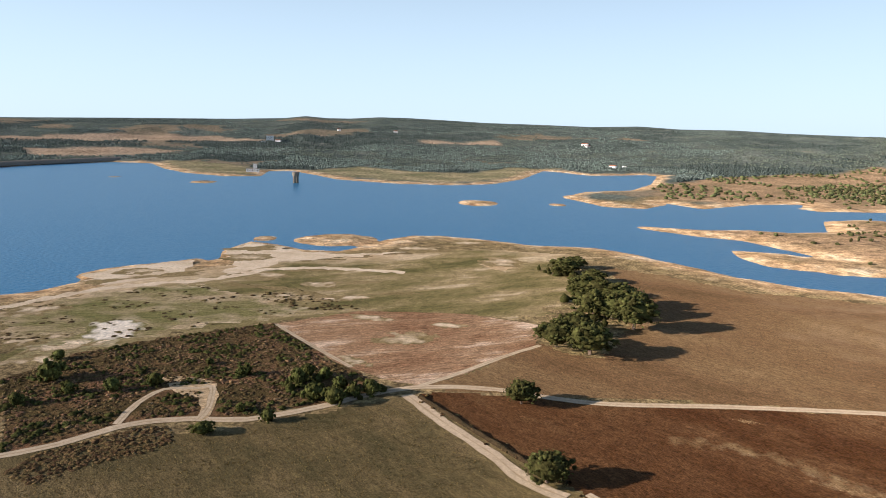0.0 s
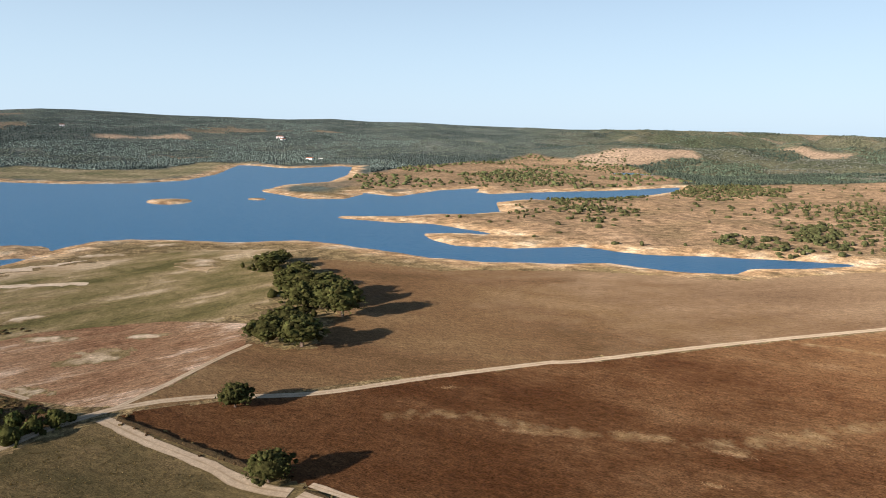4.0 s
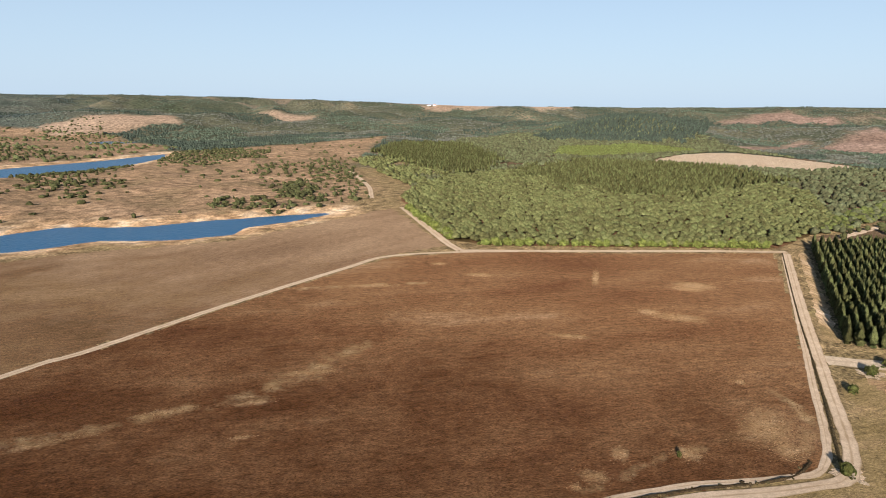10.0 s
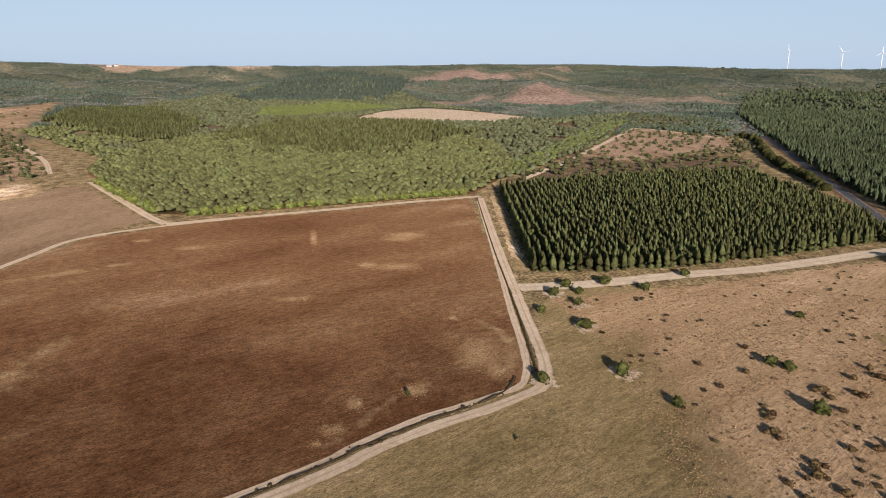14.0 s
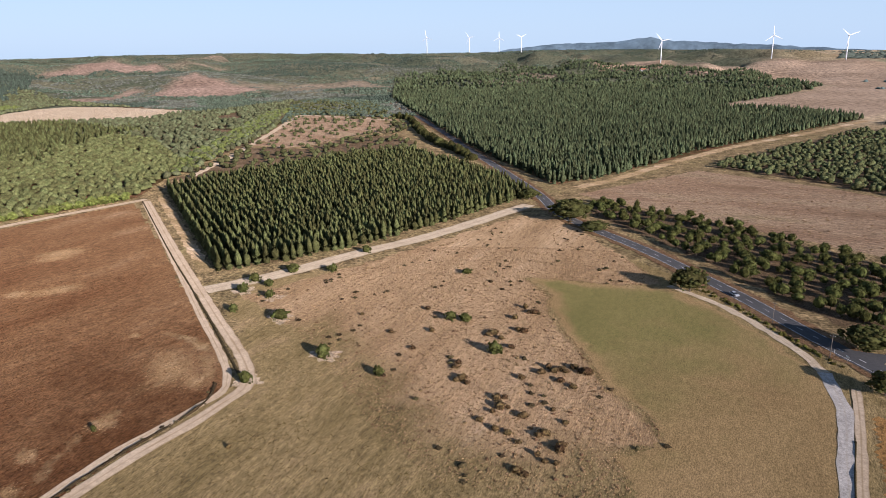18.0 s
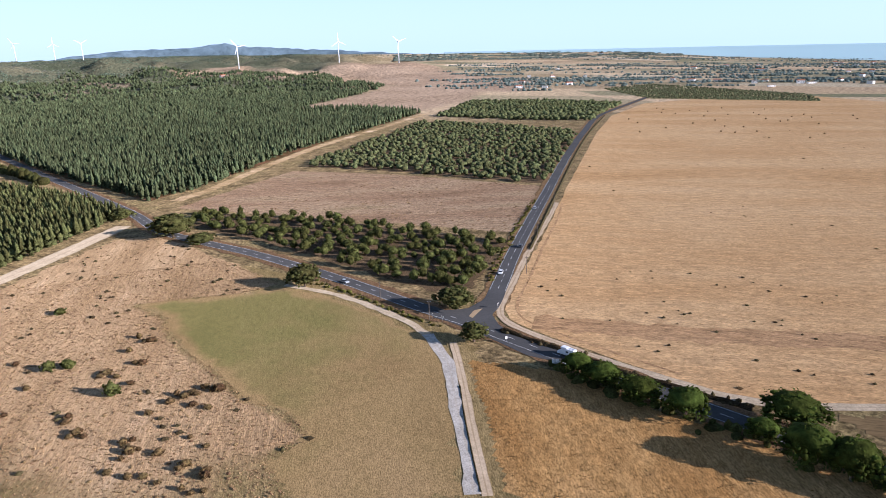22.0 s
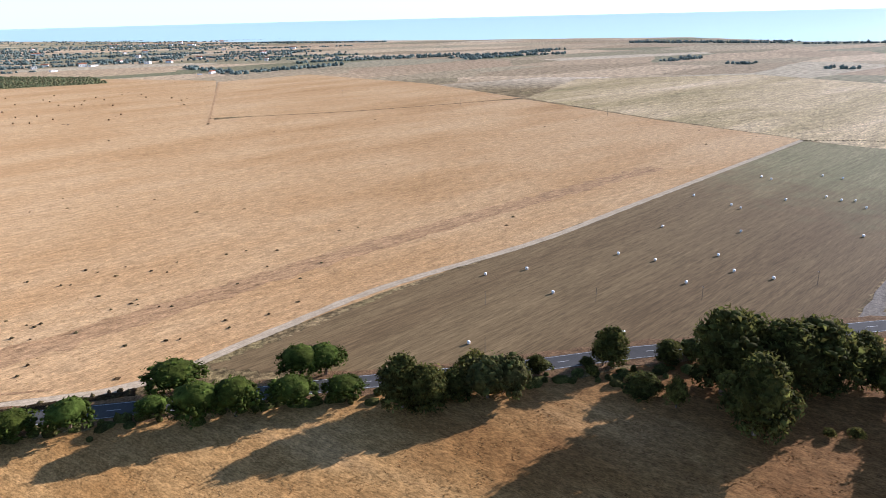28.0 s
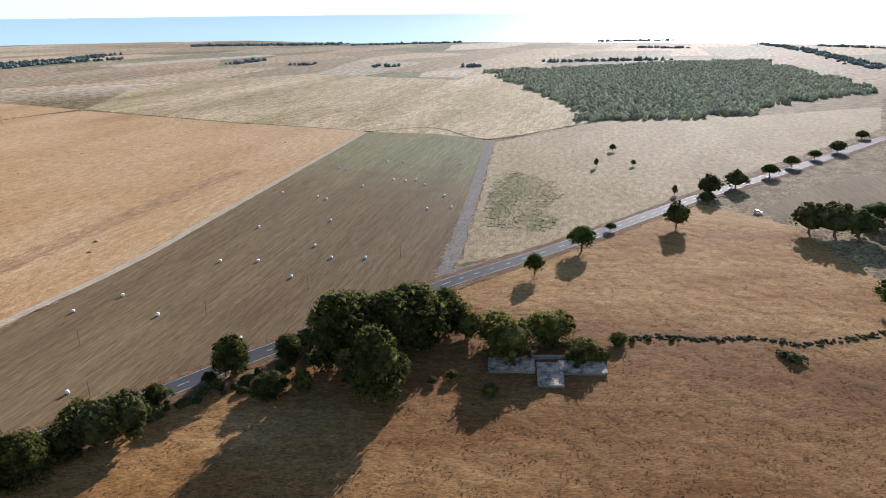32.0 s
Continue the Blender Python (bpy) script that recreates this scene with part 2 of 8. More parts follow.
WEST_PASTURE = [(-452, -358), (-431, -496), (-415, -704), (-594, -863), (-837, -763), (-862, -514), (-1088, -606), (-804, -366), (-683, -272), (-595, -210), (-516, -229), (-468, -252), (-449, -363)]
LAKE_MEADOW = [(-176, 262), (-227, 341), (-204, 374), (-194, 424), (-149, 462), (-61, 505), (31, 554), (122, 527), (85, 469), (84, 401), (52, 343), (-42, 349), (-83, 324), (-125, 297), (-152, 272)]
GREEN_TRIANGLE = [(-266, -148), (-335, -179), (-379, -190), (-365, -154), (-339, -136), (-307, -135), (-286, -114), (-272, -119)]
PALE_EDGE_FIELD = [(-170, 262), (-195, 290), (-168, 301), (-172, 330), (-141, 317), (-137, 295), (-154, 270)]
WHITE_PATCH = [(-165, 301), (-169, 318), (-158, 326), (-145, 322), (-138, 310), (-139, 294), (-153, 289)]
SHORE_SAND = [(-145, 426), (-142, 463), (-167, 518), (-158, 557), (-128, 539), (-107, 521), (-80, 519), (-20, 532), (-77, 501), (-114, 477), (-129, 445)]
BEACH_FLAT = [(-215, 405), (-228, 424), (-206, 456), (-178, 482), (-168, 441), (-179, 422), (-197, 399)]
SAND_PATCH = [(25, 488), (46, 513), (58, 490), (41, 460)]
RUIN_A = [(-154, -82), (-160, -71), (-154, -68), (-148, -79)]
RUIN_B = [(-169, -76), (-176, -65), (-167, -62), (-161, -72)]
RUIN_C = [(-159, -69), (-162, -63), (-151, -59), (-148, -64)]
RUIN_D = [(-163, -64), (-169, -53), (-163, -51), (-157, -62)]
CARS = [(121, -257), (132, -299), (151, -379), (173, -222)]
VAN_SPOT = [(68, -190)]
FAR_CAR = [(-352, -41)]
SIGNS = [(68, -183), (89, -192), (105, -219), (122, -199), (117, -198)]
DAM = [(-938, 1346), (-952, 1471), (-894, 1657), (-808, 1904)]
WOOD_ROAD_TREES = [(939, -397), (894, -399), (737, -344), (642, -319), (583, -310), (534, -298)]
GROVE_OAKS = [(52, 297, 13.1, 18.6), (65, 287, 14.7, 20.3), (64, 318, 11.2, 17.1), (95, 327, 17.6, 20.8), (89, 346, 15.0, 18.6), (80, 350, 15.2, 18.8), (100, 370, 14.4, 23.2), (84, 401, 12.1, 17.7), (93, 395, 11.9, 21.0), (84, 459, 11.8, 22.0), (95, 480, 9.0, 16.8), (98, 434, 9.3, 17.2), (103, 352, 13.8, 15.9)]
LONE_OAKS = [(29, 230, 9.2, 13.5), (30, 175, 9.6, 13.9)]
HEATH_SHRUBS = [(-53, 244, 8.0, 7.6), (-45, 230, 7.1, 8.5), (-37, 227, 7.1, 9.2), (-31, 234, 5.6, 6.4), (-25, 236, 6.9, 8.2), (-37, 240, 6.5, 7.0), (-56, 211, 4.7, 5.6), (-145, 243, 9.2, 11.6), (-155, 266, 4.7, 6.5), (-118, 234, 5.9, 7.5), (-105, 240, 5.6, 7.0), (-75, 253, 5.0, 5.2), (-74, 201, 4.8, 8.7), (-67, 218, 4.0, 4.6), (-144, 220, 5.2, 5.6), (-132, 231, 5.0, 6.2), (-51, 253, 6.4, 7.0), (-44, 250, 5.9, 5.9), (-93, 264, 3.3, 4.0), (-77, 252, 4.1, 4.7)]
FIELD_SHRUBS_EAST = [(193, -30, 5.0, 4.8), (199, -56, 5.6, 5.4), (239, -52, 4.6, 7.5), (276, -46, 4.6, 5.0), (287, -53, 4.8, 5.7), (264, -54, 4.0, 4.3), (292, -71, 4.9, 7.4), (284, -87, 4.3, 4.7), (305, -111, 4.6, 5.7), (255, -38, 3.8, 4.2), (278, -57, 4.1, 4.5), (175, -106, 4.9, 5.7), (208, -107, 3.9, 5.1), (204, -111, 3.8, 5.1), (252, -138, 3.0, 5.1), (179, -67, 3.4, 4.3), (184, 11, 2.5, 1.7)]
FIELD_SHRUBS_LOW = [(207, -83, 2.1, 4.1), (201, -96, 2.9, 4.5), (191, -84, 2.0, 3.9), (197, -128, 3.4, 4.7), (187, -123, 2.8, 4.5), (164, -88, 3.2, 6.0), (144, -89, 3.6, 5.5), (127, -92, 3.1, 5.6), (119, -91, 3.2, 5.1), (149, -123, 4.1, 7.2), (159, -19, 2.3, 2.2), (228, -80, 1.8, 3.5), (221, -104, 2.7, 4.4), (176, -113, 2.7, 4.6), (156, -104, 2.5, 4.6), (135, -82, 2.5, 4.3), (117, -77, 2.6, 5.1), (174, -92, 2.6, 4.4)]
HEATHER_BUSHES = [(149, -91, 2.0, 3.7), (144, -89, 1.9, 3.6), (143, -86, 1.6, 2.3), (127, -90, 1.8, 2.8), (128, -93, 1.3, 2.2), (121, -92, 1.5, 2.1), (121, -93, 1.2, 3.9), (137, -92, 1.9, 4.2), (120, -85, 1.8, 2.1), (117, -85, 1.2, 2.6), (115, -87, 1.5, 2.6), (141, -81, 1.2, 3.5), (132, -84, 1.2, 4.0), (143, -91, 1.3, 2.3), (115, -78, 1.1, 3.7), (129, -100, 1.3, 2.9), (136, -101, 1.3, 2.3), (161, -88, 1.3, 3.1), (164, -86, 1.6, 3.2), (172, -90, 1.4, 4.0), (127, -84, 1.2, 2.7), (148, -93, 1.6, 3.0), (151, -122, 1.5, 4.0), (154, -122, 1.9, 4.0), (153, -118, 1.5, 3.3), (155, -118, 1.5, 4.0), (155, -115, 1.8, 4.0), (158, -115, 2.2, 2.6), (150, -124, 1.5, 4.0), (156, -111, 1.8, 4.0), (149, -113, 1.8, 3.9), (144, -114, 1.4, 3.8), (189, -114, 1.9, 5.3), (184, -114, 1.5, 3.6), (189, -112, 1.5, 4.4), (185, -124, 2.0, 4.5), (204, -137, 2.6, 3.1), (198, -137, 2.1, 5.7)]
JUNCTION_TREES = [(99, -188, 7.3, 10.6), (119, -212, 9.1, 16.3), (188, -205, 11.0, 15.3), (308, -236, 13.0, 25.6), (282, -232, 6.3, 15.9), (369, -249, 7.8, 15.3)]
ROADSIDE_PINES = [(60, -180, 7.1, 8.2), (52, -178, 6.8, 9.8), (40, -173, 7.0, 10.5), (27, -170, 8.4, 9.9), (2, -179, 8.5, 13.3), (8, -168, 5.8, 7.5), (-2, -160, 11.1, 11.0), (-11, -159, 10.5, 10.9), (-25, -157, 8.6, 10.9), (-30, -170, 10.1, 10.0), (-37, -170, 9.1, 10.0), (-38, -155, 6.3, 9.4)]
ROADSIDE_TREES = [(-50, -144, 14.0, 11.2), (-55, -140, 12.3, 10.5), (-64, -143, 7.9, 9.2), (-72, -139, 12.0, 12.3), (-77, -137, 12.1, 10.8), (-92, -145, 3.8, 5.3), (-111, -139, 10.8, 9.5), (-105, -142, 2.5, 4.0), (-109, -123, 5.7, 9.6)]
GIANT_TREES = [(-127, -114, 23.7, 18.1), (-120, -97, 20.5, 16.0), (-139, -106, 21.0, 20.1), (-150, -105, 20.0, 19.1), (-163, -102, 14.5, 14.4), (-134, -115, 21.0, 18.6)]
BANK_TREES = [(-109, -140, 10.9, 7.4), (-112, -114, 9.2, 6.3), (-107, -124, 5.6, 6.4), (-90, -145, 5.4, 5.9), (-77, -140, 9.7, 12.5), (-73, -149, 8.9, 11.2), (-135, -133, 7.4, 10.0), (-126, -133, 7.2, 8.7), (-103, -137, 3.3, 4.3), (-56, -143, 11.7, 13.6)]
RUIN_SHRUBS = [(-166, -62, 3.9, 4.1), (-165, -59, 4.2, 4.4), (-169, -57, 5.3, 5.8), (-170, -54, 4.6, 4.1), (-162, -59, 2.5, 3.0), (-182, -54, 4.1, 4.3), (-171, -69, 3.3, 3.8), (-187, -51, 1.7, 2.2), (-190, -47, 1.5, 2.2), (-193, -41, 1.5, 2.2), (-199, -8, 2.8, 6.3), (-200, -11, 2.1, 4.9), (-168, -83, 7.5, 7.8), (-172, -80, 7.9, 7.1)]
RUIN_TREES = [(-157, -77, 12.8, 11.7), (-165, -85, 9.7, 12.3), (-171, -72, 11.4, 12.3), (-178, -71, 9.0, 8.3), (-164, -95, 8.7, 8.9), (-168, -59, 7.1, 8.5), (-183, -54, 4.1, 4.7), (-138, -73, 3.7, 4.0), (-135, -89, 2.4, 2.5), (-140, -86, 3.1, 3.2)]
FAR_ROAD_TREES = [(-221, -99, 9.9, 7.9), (-256, -94, 12.2, 12.1), (-289, -93, 4.2, 5.3), (-308, -69, 13.2, 12.2), (-376, -69, 12.2, 13.2), (-400, -60, 10.8, 14.0), (-439, -48, 8.1, 10.6), (-472, -40, 7.8, 9.8), (-505, -30, 6.6, 9.5), (-537, -19, 8.4, 11.9), (-368, -85, 5.6, 3.3), (-604, -7, 6.7, 10.3), (-466, -153, 5.6, 5.0), (-412, -145, 6.5, 3.0), (-427, -126, 4.4, 3.8), (-361, -67, 5.9, 9.6)]
EAST_GROVE_TREES = [(-331, -17, 14.3, 17.4), (-331, -7, 15.5, 23.2), (-335, 2, 12.9, 20.5), (-359, 10, 11.4, 18.7), (-250, 18, 15.1, 18.0)]
BALES = [(-81, -169), (-112, -218), (-129, -216), (-125, -191), (-171, -214), (-179, -201), (-173, -177), (-205, -194), (-197, -178), (-204, -166), (-127, -154), (-177, -135), (-212, -235), (-237, -213), (-267, -248), (-266, -241), (-264, -271), (-328, -278), (-328, -285), (-298, -242), (-320, -236), (-321, -228), (-326, -224), (-319, -213), (-303, -190), (-277, -184), (-286, -175), (-364, -260), (-360, -270), (-377, -224)]
POLES = [(-99, -193), (-134, -178), (-167, -163), (-213, -155), (-83, -162)]
FAR_POLES = [(-495, -378), (-403, -533), (-236, -846), (-319, -678)]
BROWN_PATCHES = [(187, 9, 8, 8), (179, 26, 5, 9), (164, 30, 8, 7), (157, 33, 4, 4), (215, -11, 15, 28), (201, -17, 9, 12), (316, 24, 25, 13), (319, 38, 11, 10), (269, 63, 17, 7), (348, 134, 15, 10), (362, 166, 10, 7), (371, 74, 4, 40), (379, 23, 23, 16), (248, -3, 5, 5), (114, 173, 22, 4), (143, 159, 17, 4), (161, 138, 13, 4), (189, 137, 24, 6), (141, 126, 7, 3), (104, 219, 6, 3), (301, 175, 23, 6), (370, 26, 17, 11)]
SHORE_BELT = [(520, 775), (555, 752), (605, 765), (655, 770), (700, 772), (700, 800), (600, 812), (530, 805)]
SHORE_SCRUB = [(510, 749), (535, 719), (560, 688), (552, 639), (512, 602), (483, 622), (427, 592), (446, 655)]
FAR_SHORE_SCRUB = [(701, 1311), (806, 1400), (818, 1284), (836, 1168), (785, 1050), (703, 1028), (644, 1059), (642, 1169)]
SLOPE_SCRUB = [(773, 655), (988, 616), (717, 434), (579, 366), (540, 398), (582, 475)]
BROWN_DRIFT = [(161, 141), (177, 140), (188, 135), (205, 137), (223, 134)]
BROWN_DRIFT_FAR = [(279, 206), (294, 186), (307, 171), (318, 155)]
BROWN_DRIFT_CORNER = [(156, 31), (163, 25), (175, 19), (188, 11), (192, 5)]
BROWN_DRIFT_EDGE = [(244, -13), (228, -23), (204, -21)]
BROWN_DRIFT_WEST = [(75, 202), (88, 200), (103, 192), (115, 175), (131, 166), (146, 155), (162, 144)]
MEADOW_PATCHES = [(-209, 339, 25, 12), (-174, 428, 42, 14), (-112, 426, 21, 17), (-85, 454, 38, 11), (-63, 524, 40, 12), (-149, 531, 39, 21), (-207, 406, 23, 13), (-27, 391, 27, 7), (-70, 373, 28, 8), (-11, 536, 36, 13), (-180, 283, 19, 9), (-50, 419, 21, 8)]
RED_SLOPE_VIEW = [(94.06, -3.13), (95.45, -2.39), (96.95, -1.61), (97.59, -1.43), (98.27, -1.81), (99.81, -2.26), (102.19, -2.86), (100.31, -3.21), (96.39, -3.26)]
RED_RIDGE_VIEW = [(87.15, -1.37), (89.06, -0.86), (91.32, -0.49), (93.13, -0.82), (95.6, -1.15), (94.95, -1.38), (91.8, -1.15), (89.08, -1.4)]
PINK_LOW_VIEW = [(87.65, -3.09), (90.97, -3.09), (92.99, -2.47), (93.67, -2.59), (91.89, -3.21), (89.14, -3.43)]
YOUNG_PINE_VIEW = [(74.79, -4.2), (75.26, -3.61), (79.86, -3.29), (83.57, -3.35), (85.9, -3.61), (82.65, -3.91), (79.39, -4.2), (77.07, -4.38)]
DARK_HILL_VIEW = [(72.8, -2.84), (75.3, -2.04), (77.59, -1.36), (80.8, -1.02), (84.48, -1.08), (87.15, -1.37), (86.11, -2.42), (84.04, -2.99), (77.1, -3.07)]
EAST_PATCH_VIEW = [(50.76, -1.12), (53.63, -1.2), (55.58, -1.34), (54.1, -1.77), (52.34, -1.68)]
PALE_SKYLINE_VIEW = [(62.96, -0.35), (67.5, -0.19), (70.92, -0.34), (76.25, -0.52), (73.55, -0.72), (68.31, -0.7), (64.14, -0.76)]
PALE_STRIP_VIEW = [(-34.06, -1.28), (-32.74, -1.04), (-25.61, -0.76), (-18.4, -0.8), (-14.11, -1.08), (-19.67, -1.26), (-27.52, -1.37)]
PALE_STRIP_NEAR_VIEW = [(-31.46, -1.89), (-25.67, -1.76), (-20.53, -2.05), (-25.7, -2.43), (-30.81, -2.44)]
PALE_HILL_VIEW = [(-2.02, -0.93), (4.27, -0.79), (4.75, -1.15), (-1.31, -1.19)]
PALE_EAST_VIEW = [(35.32, -2.11), (39.05, -1.32), (44.64, -1.42), (45.12, -1.96), (40.48, -2.69), (36.26, -2.8)]
STRAW_HILL_VIEW = [(128.89, -1.1), (130.25, -1.06), (132.94, -1.06), (134.73, -1.34), (136.94, -1.52), (142.44, -0.93), (146.88, -1.02), (149.62, -1.47), (152.28, -2.19), (157.09, -2.48), (157.24, -3.54), (152.8, -3.5), (152.16, -4.23), (148.04, -4.92), (137.51, -4.5), (142.63, -3.58), (145.46, -2.85), (140.43, -2.29), (134.75, -2.02), (129.35, -2.04)]
SOUTH_STRIP_VIEW = [(128.89, -1.42), (131.6, -1.11), (134.74, -1.5), (133.86, -2.01), (129.34, -1.87)]
FAR_HOUSES = [(-14.2, -1.12), (-13.58, -1.25), (-14.77, -1.27), (-8.72, -0.25), (11.61, -1.16), (13.71, -2.73), (14.59, -2.65), (-4.12, -0.29), (64.44, -0.4), (64.9, -0.39), (64.92, -0.24), (11.38, -0.99), (132.6, -1.87), (132.62, -1.82), (177.53, -3.04), (179.33, -2.88), (169.43, -1.9), (174.07, -2.14), (-175.24, -4.02), (-174.32, -3.95), (162.47, -0.72), (-170.15, -3.15)]
TURBINE_FEET = [(115.57, -0.19), (118.97, -0.16), (121.35, -0.29), (123.12, -0.32), (133.88, -1.23), (141.63, -0.95), (146.39, -1.08)]
TURBINE_HUBS = [(115.65, 1.06), (119.02, 1.01), (121.39, 0.84), (123.15, 0.86), (133.84, 0.37), (141.7, 0.66), (146.38, 0.56)]
FARM_ROWS = [(-176.14, -3.45), (-172.01, -4.09), (-171.55, -4.01), (-164.44, -3.7), (-164.22, -3.39), (-155.89, -3.26), (-155.24, -3.44), (-146.69, -3.25), (179.33, -2.88), (-176.1, -2.56), (160.86, -1.57), (174.96, -1.95), (-167.75, -3.45), (-163.46, -3.32), (-163.24, -3.28), (-154.54, -3.15), (-155.0, -3.31), (-147.73, -3.04), (-170.41, -1.82), (-160.73, -2.04), (-154.21, -3.53), (-150.38, -3.33), (-149.99, -3.11), (-147.01, -2.9), (171.45, -2.61), (177.57, -2.38), (155.96, -3.48), (158.39, -3.47), (-141.47, -2.42), (-130.11, -2.49), (-141.47, -2.46), (-130.12, -2.57), (-129.36, -2.63), (-120.65, -2.52), (-109.88, -2.48), (-104.44, -2.39), (-95.3, -2.95), (-90.33, -4.17), (-114.08, -4.03), (-104.97, -3.85), (-138.95, -3.87), (-136.2, -3.6), (-134.11, -4.04), (-132.53, -4.08), (-127.46, -4.31), (-126.19, -4.33), (-120.65, -4.4), (-119.19, -4.41), (-106.73, -2.94), (-103.4, -2.96), (-94.19, -2.7), (-90.34, -2.79), (-98.06, -2.59), (-95.0, -3.03)]
PALE_PATCHES = [(-209, 339, 33, 22), (-180, 291, 26, 11), (44, 497, 34, 40), (-16, 304, 29, 19), (-35, 339, 23, 11), (-111, 433, 25, 21), (-74, 412, 27, 16), (-55, 377, 29, 13), (-85, 383, 22, 11), (-163, 278, 35, 10), (-167, 261, 20, 8), (-37, 271, 14, 10), (5, 328, 17, 10), (22, 582, 35, 24), (-20, 548, 41, 21), (-143, 495, 36, 32), (-197, 438, 32, 19)]




# ---- materials ----
def tone(nt, colours, scale=0.05, fine=0.8, stretch=(1, 1, 1), turn=0.0, spread=0.25, grit=0.6, mottle=0.34):
    """Colour of a surface: large patches through a few colours, grain and specks over them, drawn out along a heading; also its relief."""
    n, link = nt.nodes, nt.links.new
    co, mp = n.new("ShaderNodeTexCoord"), n.new("ShaderNodeMapping")
    mp.vector_type = "TEXTURE"
    mp.inputs["Scale"].default_value, mp.inputs["Rotation"].default_value = [1 / q for q in stretch], (0, 0, radians(turn))
    link(co.outputs["Object"], mp.inputs["Vector"])

    def noise(size, detail, rough, straight=False):
        t = n.new("ShaderNodeTexNoise")
        t.inputs["Scale"].default_value, t.inputs["Detail"].default_value, t.inputs["Roughness"].default_value = size, detail, rough
        link(co.outputs["Object"] if straight else mp.outputs[0], t.inputs["Vector"])
        return t.outputs["Fac"]

    def times(colour, fac, low, high, amount):
        shade, mix = n.new("ShaderNodeMapRange"), n.new("ShaderNodeMix")
        shade.inputs["From Min"].default_value, shade.inputs["From Max"].default_value = low, high
        shade.inputs["To Min"].default_value, shade.inputs["To Max"].default_value = 1 - amount, 1 + amount
        link(fac, shade.inputs["Value"])
        mix.data_type, mix.blend_type = "RGBA", "MULTIPLY"
        mix.inputs["Factor"].default_value = 1.0
        link(colour, mix.inputs["A"]), link(shade.outputs[0], mix.inputs["B"])
        return mix.outputs["Result"]

    ramp = n.new("ShaderNodeValToRGB")
    e = ramp.color_ramp.elements
    e[0].position, e[1].position = 0.5 - spread, 0.5 + spread
    e[0].color, e[1].color = (*colours[0], 1), (*colours[-1], 1)
    for k, c in enumerate(colours[1:-1]):
        e.new(0.5 - spread + 2 * spread * (k + 1) / (len(colours) - 1)).color = (*c, 1)
    link(noise(scale, 8, 0.62), ramp.inputs[0])
    grain, tiny = noise(fine, 6, 0.7), noise(fine * 4.3, 4, 0.75)
    last = times(ramp.outputs[0], grain, 0.35, 0.65, mottle)
    last = times(last, tiny, 0.37, 0.63, grit)
    relief = n.new("ShaderNodeMath")
    relief.operation = "ADD"
    link(grain, relief.inputs[0]), link(tiny, relief.inputs[1])
    return last, relief.outputs[0]


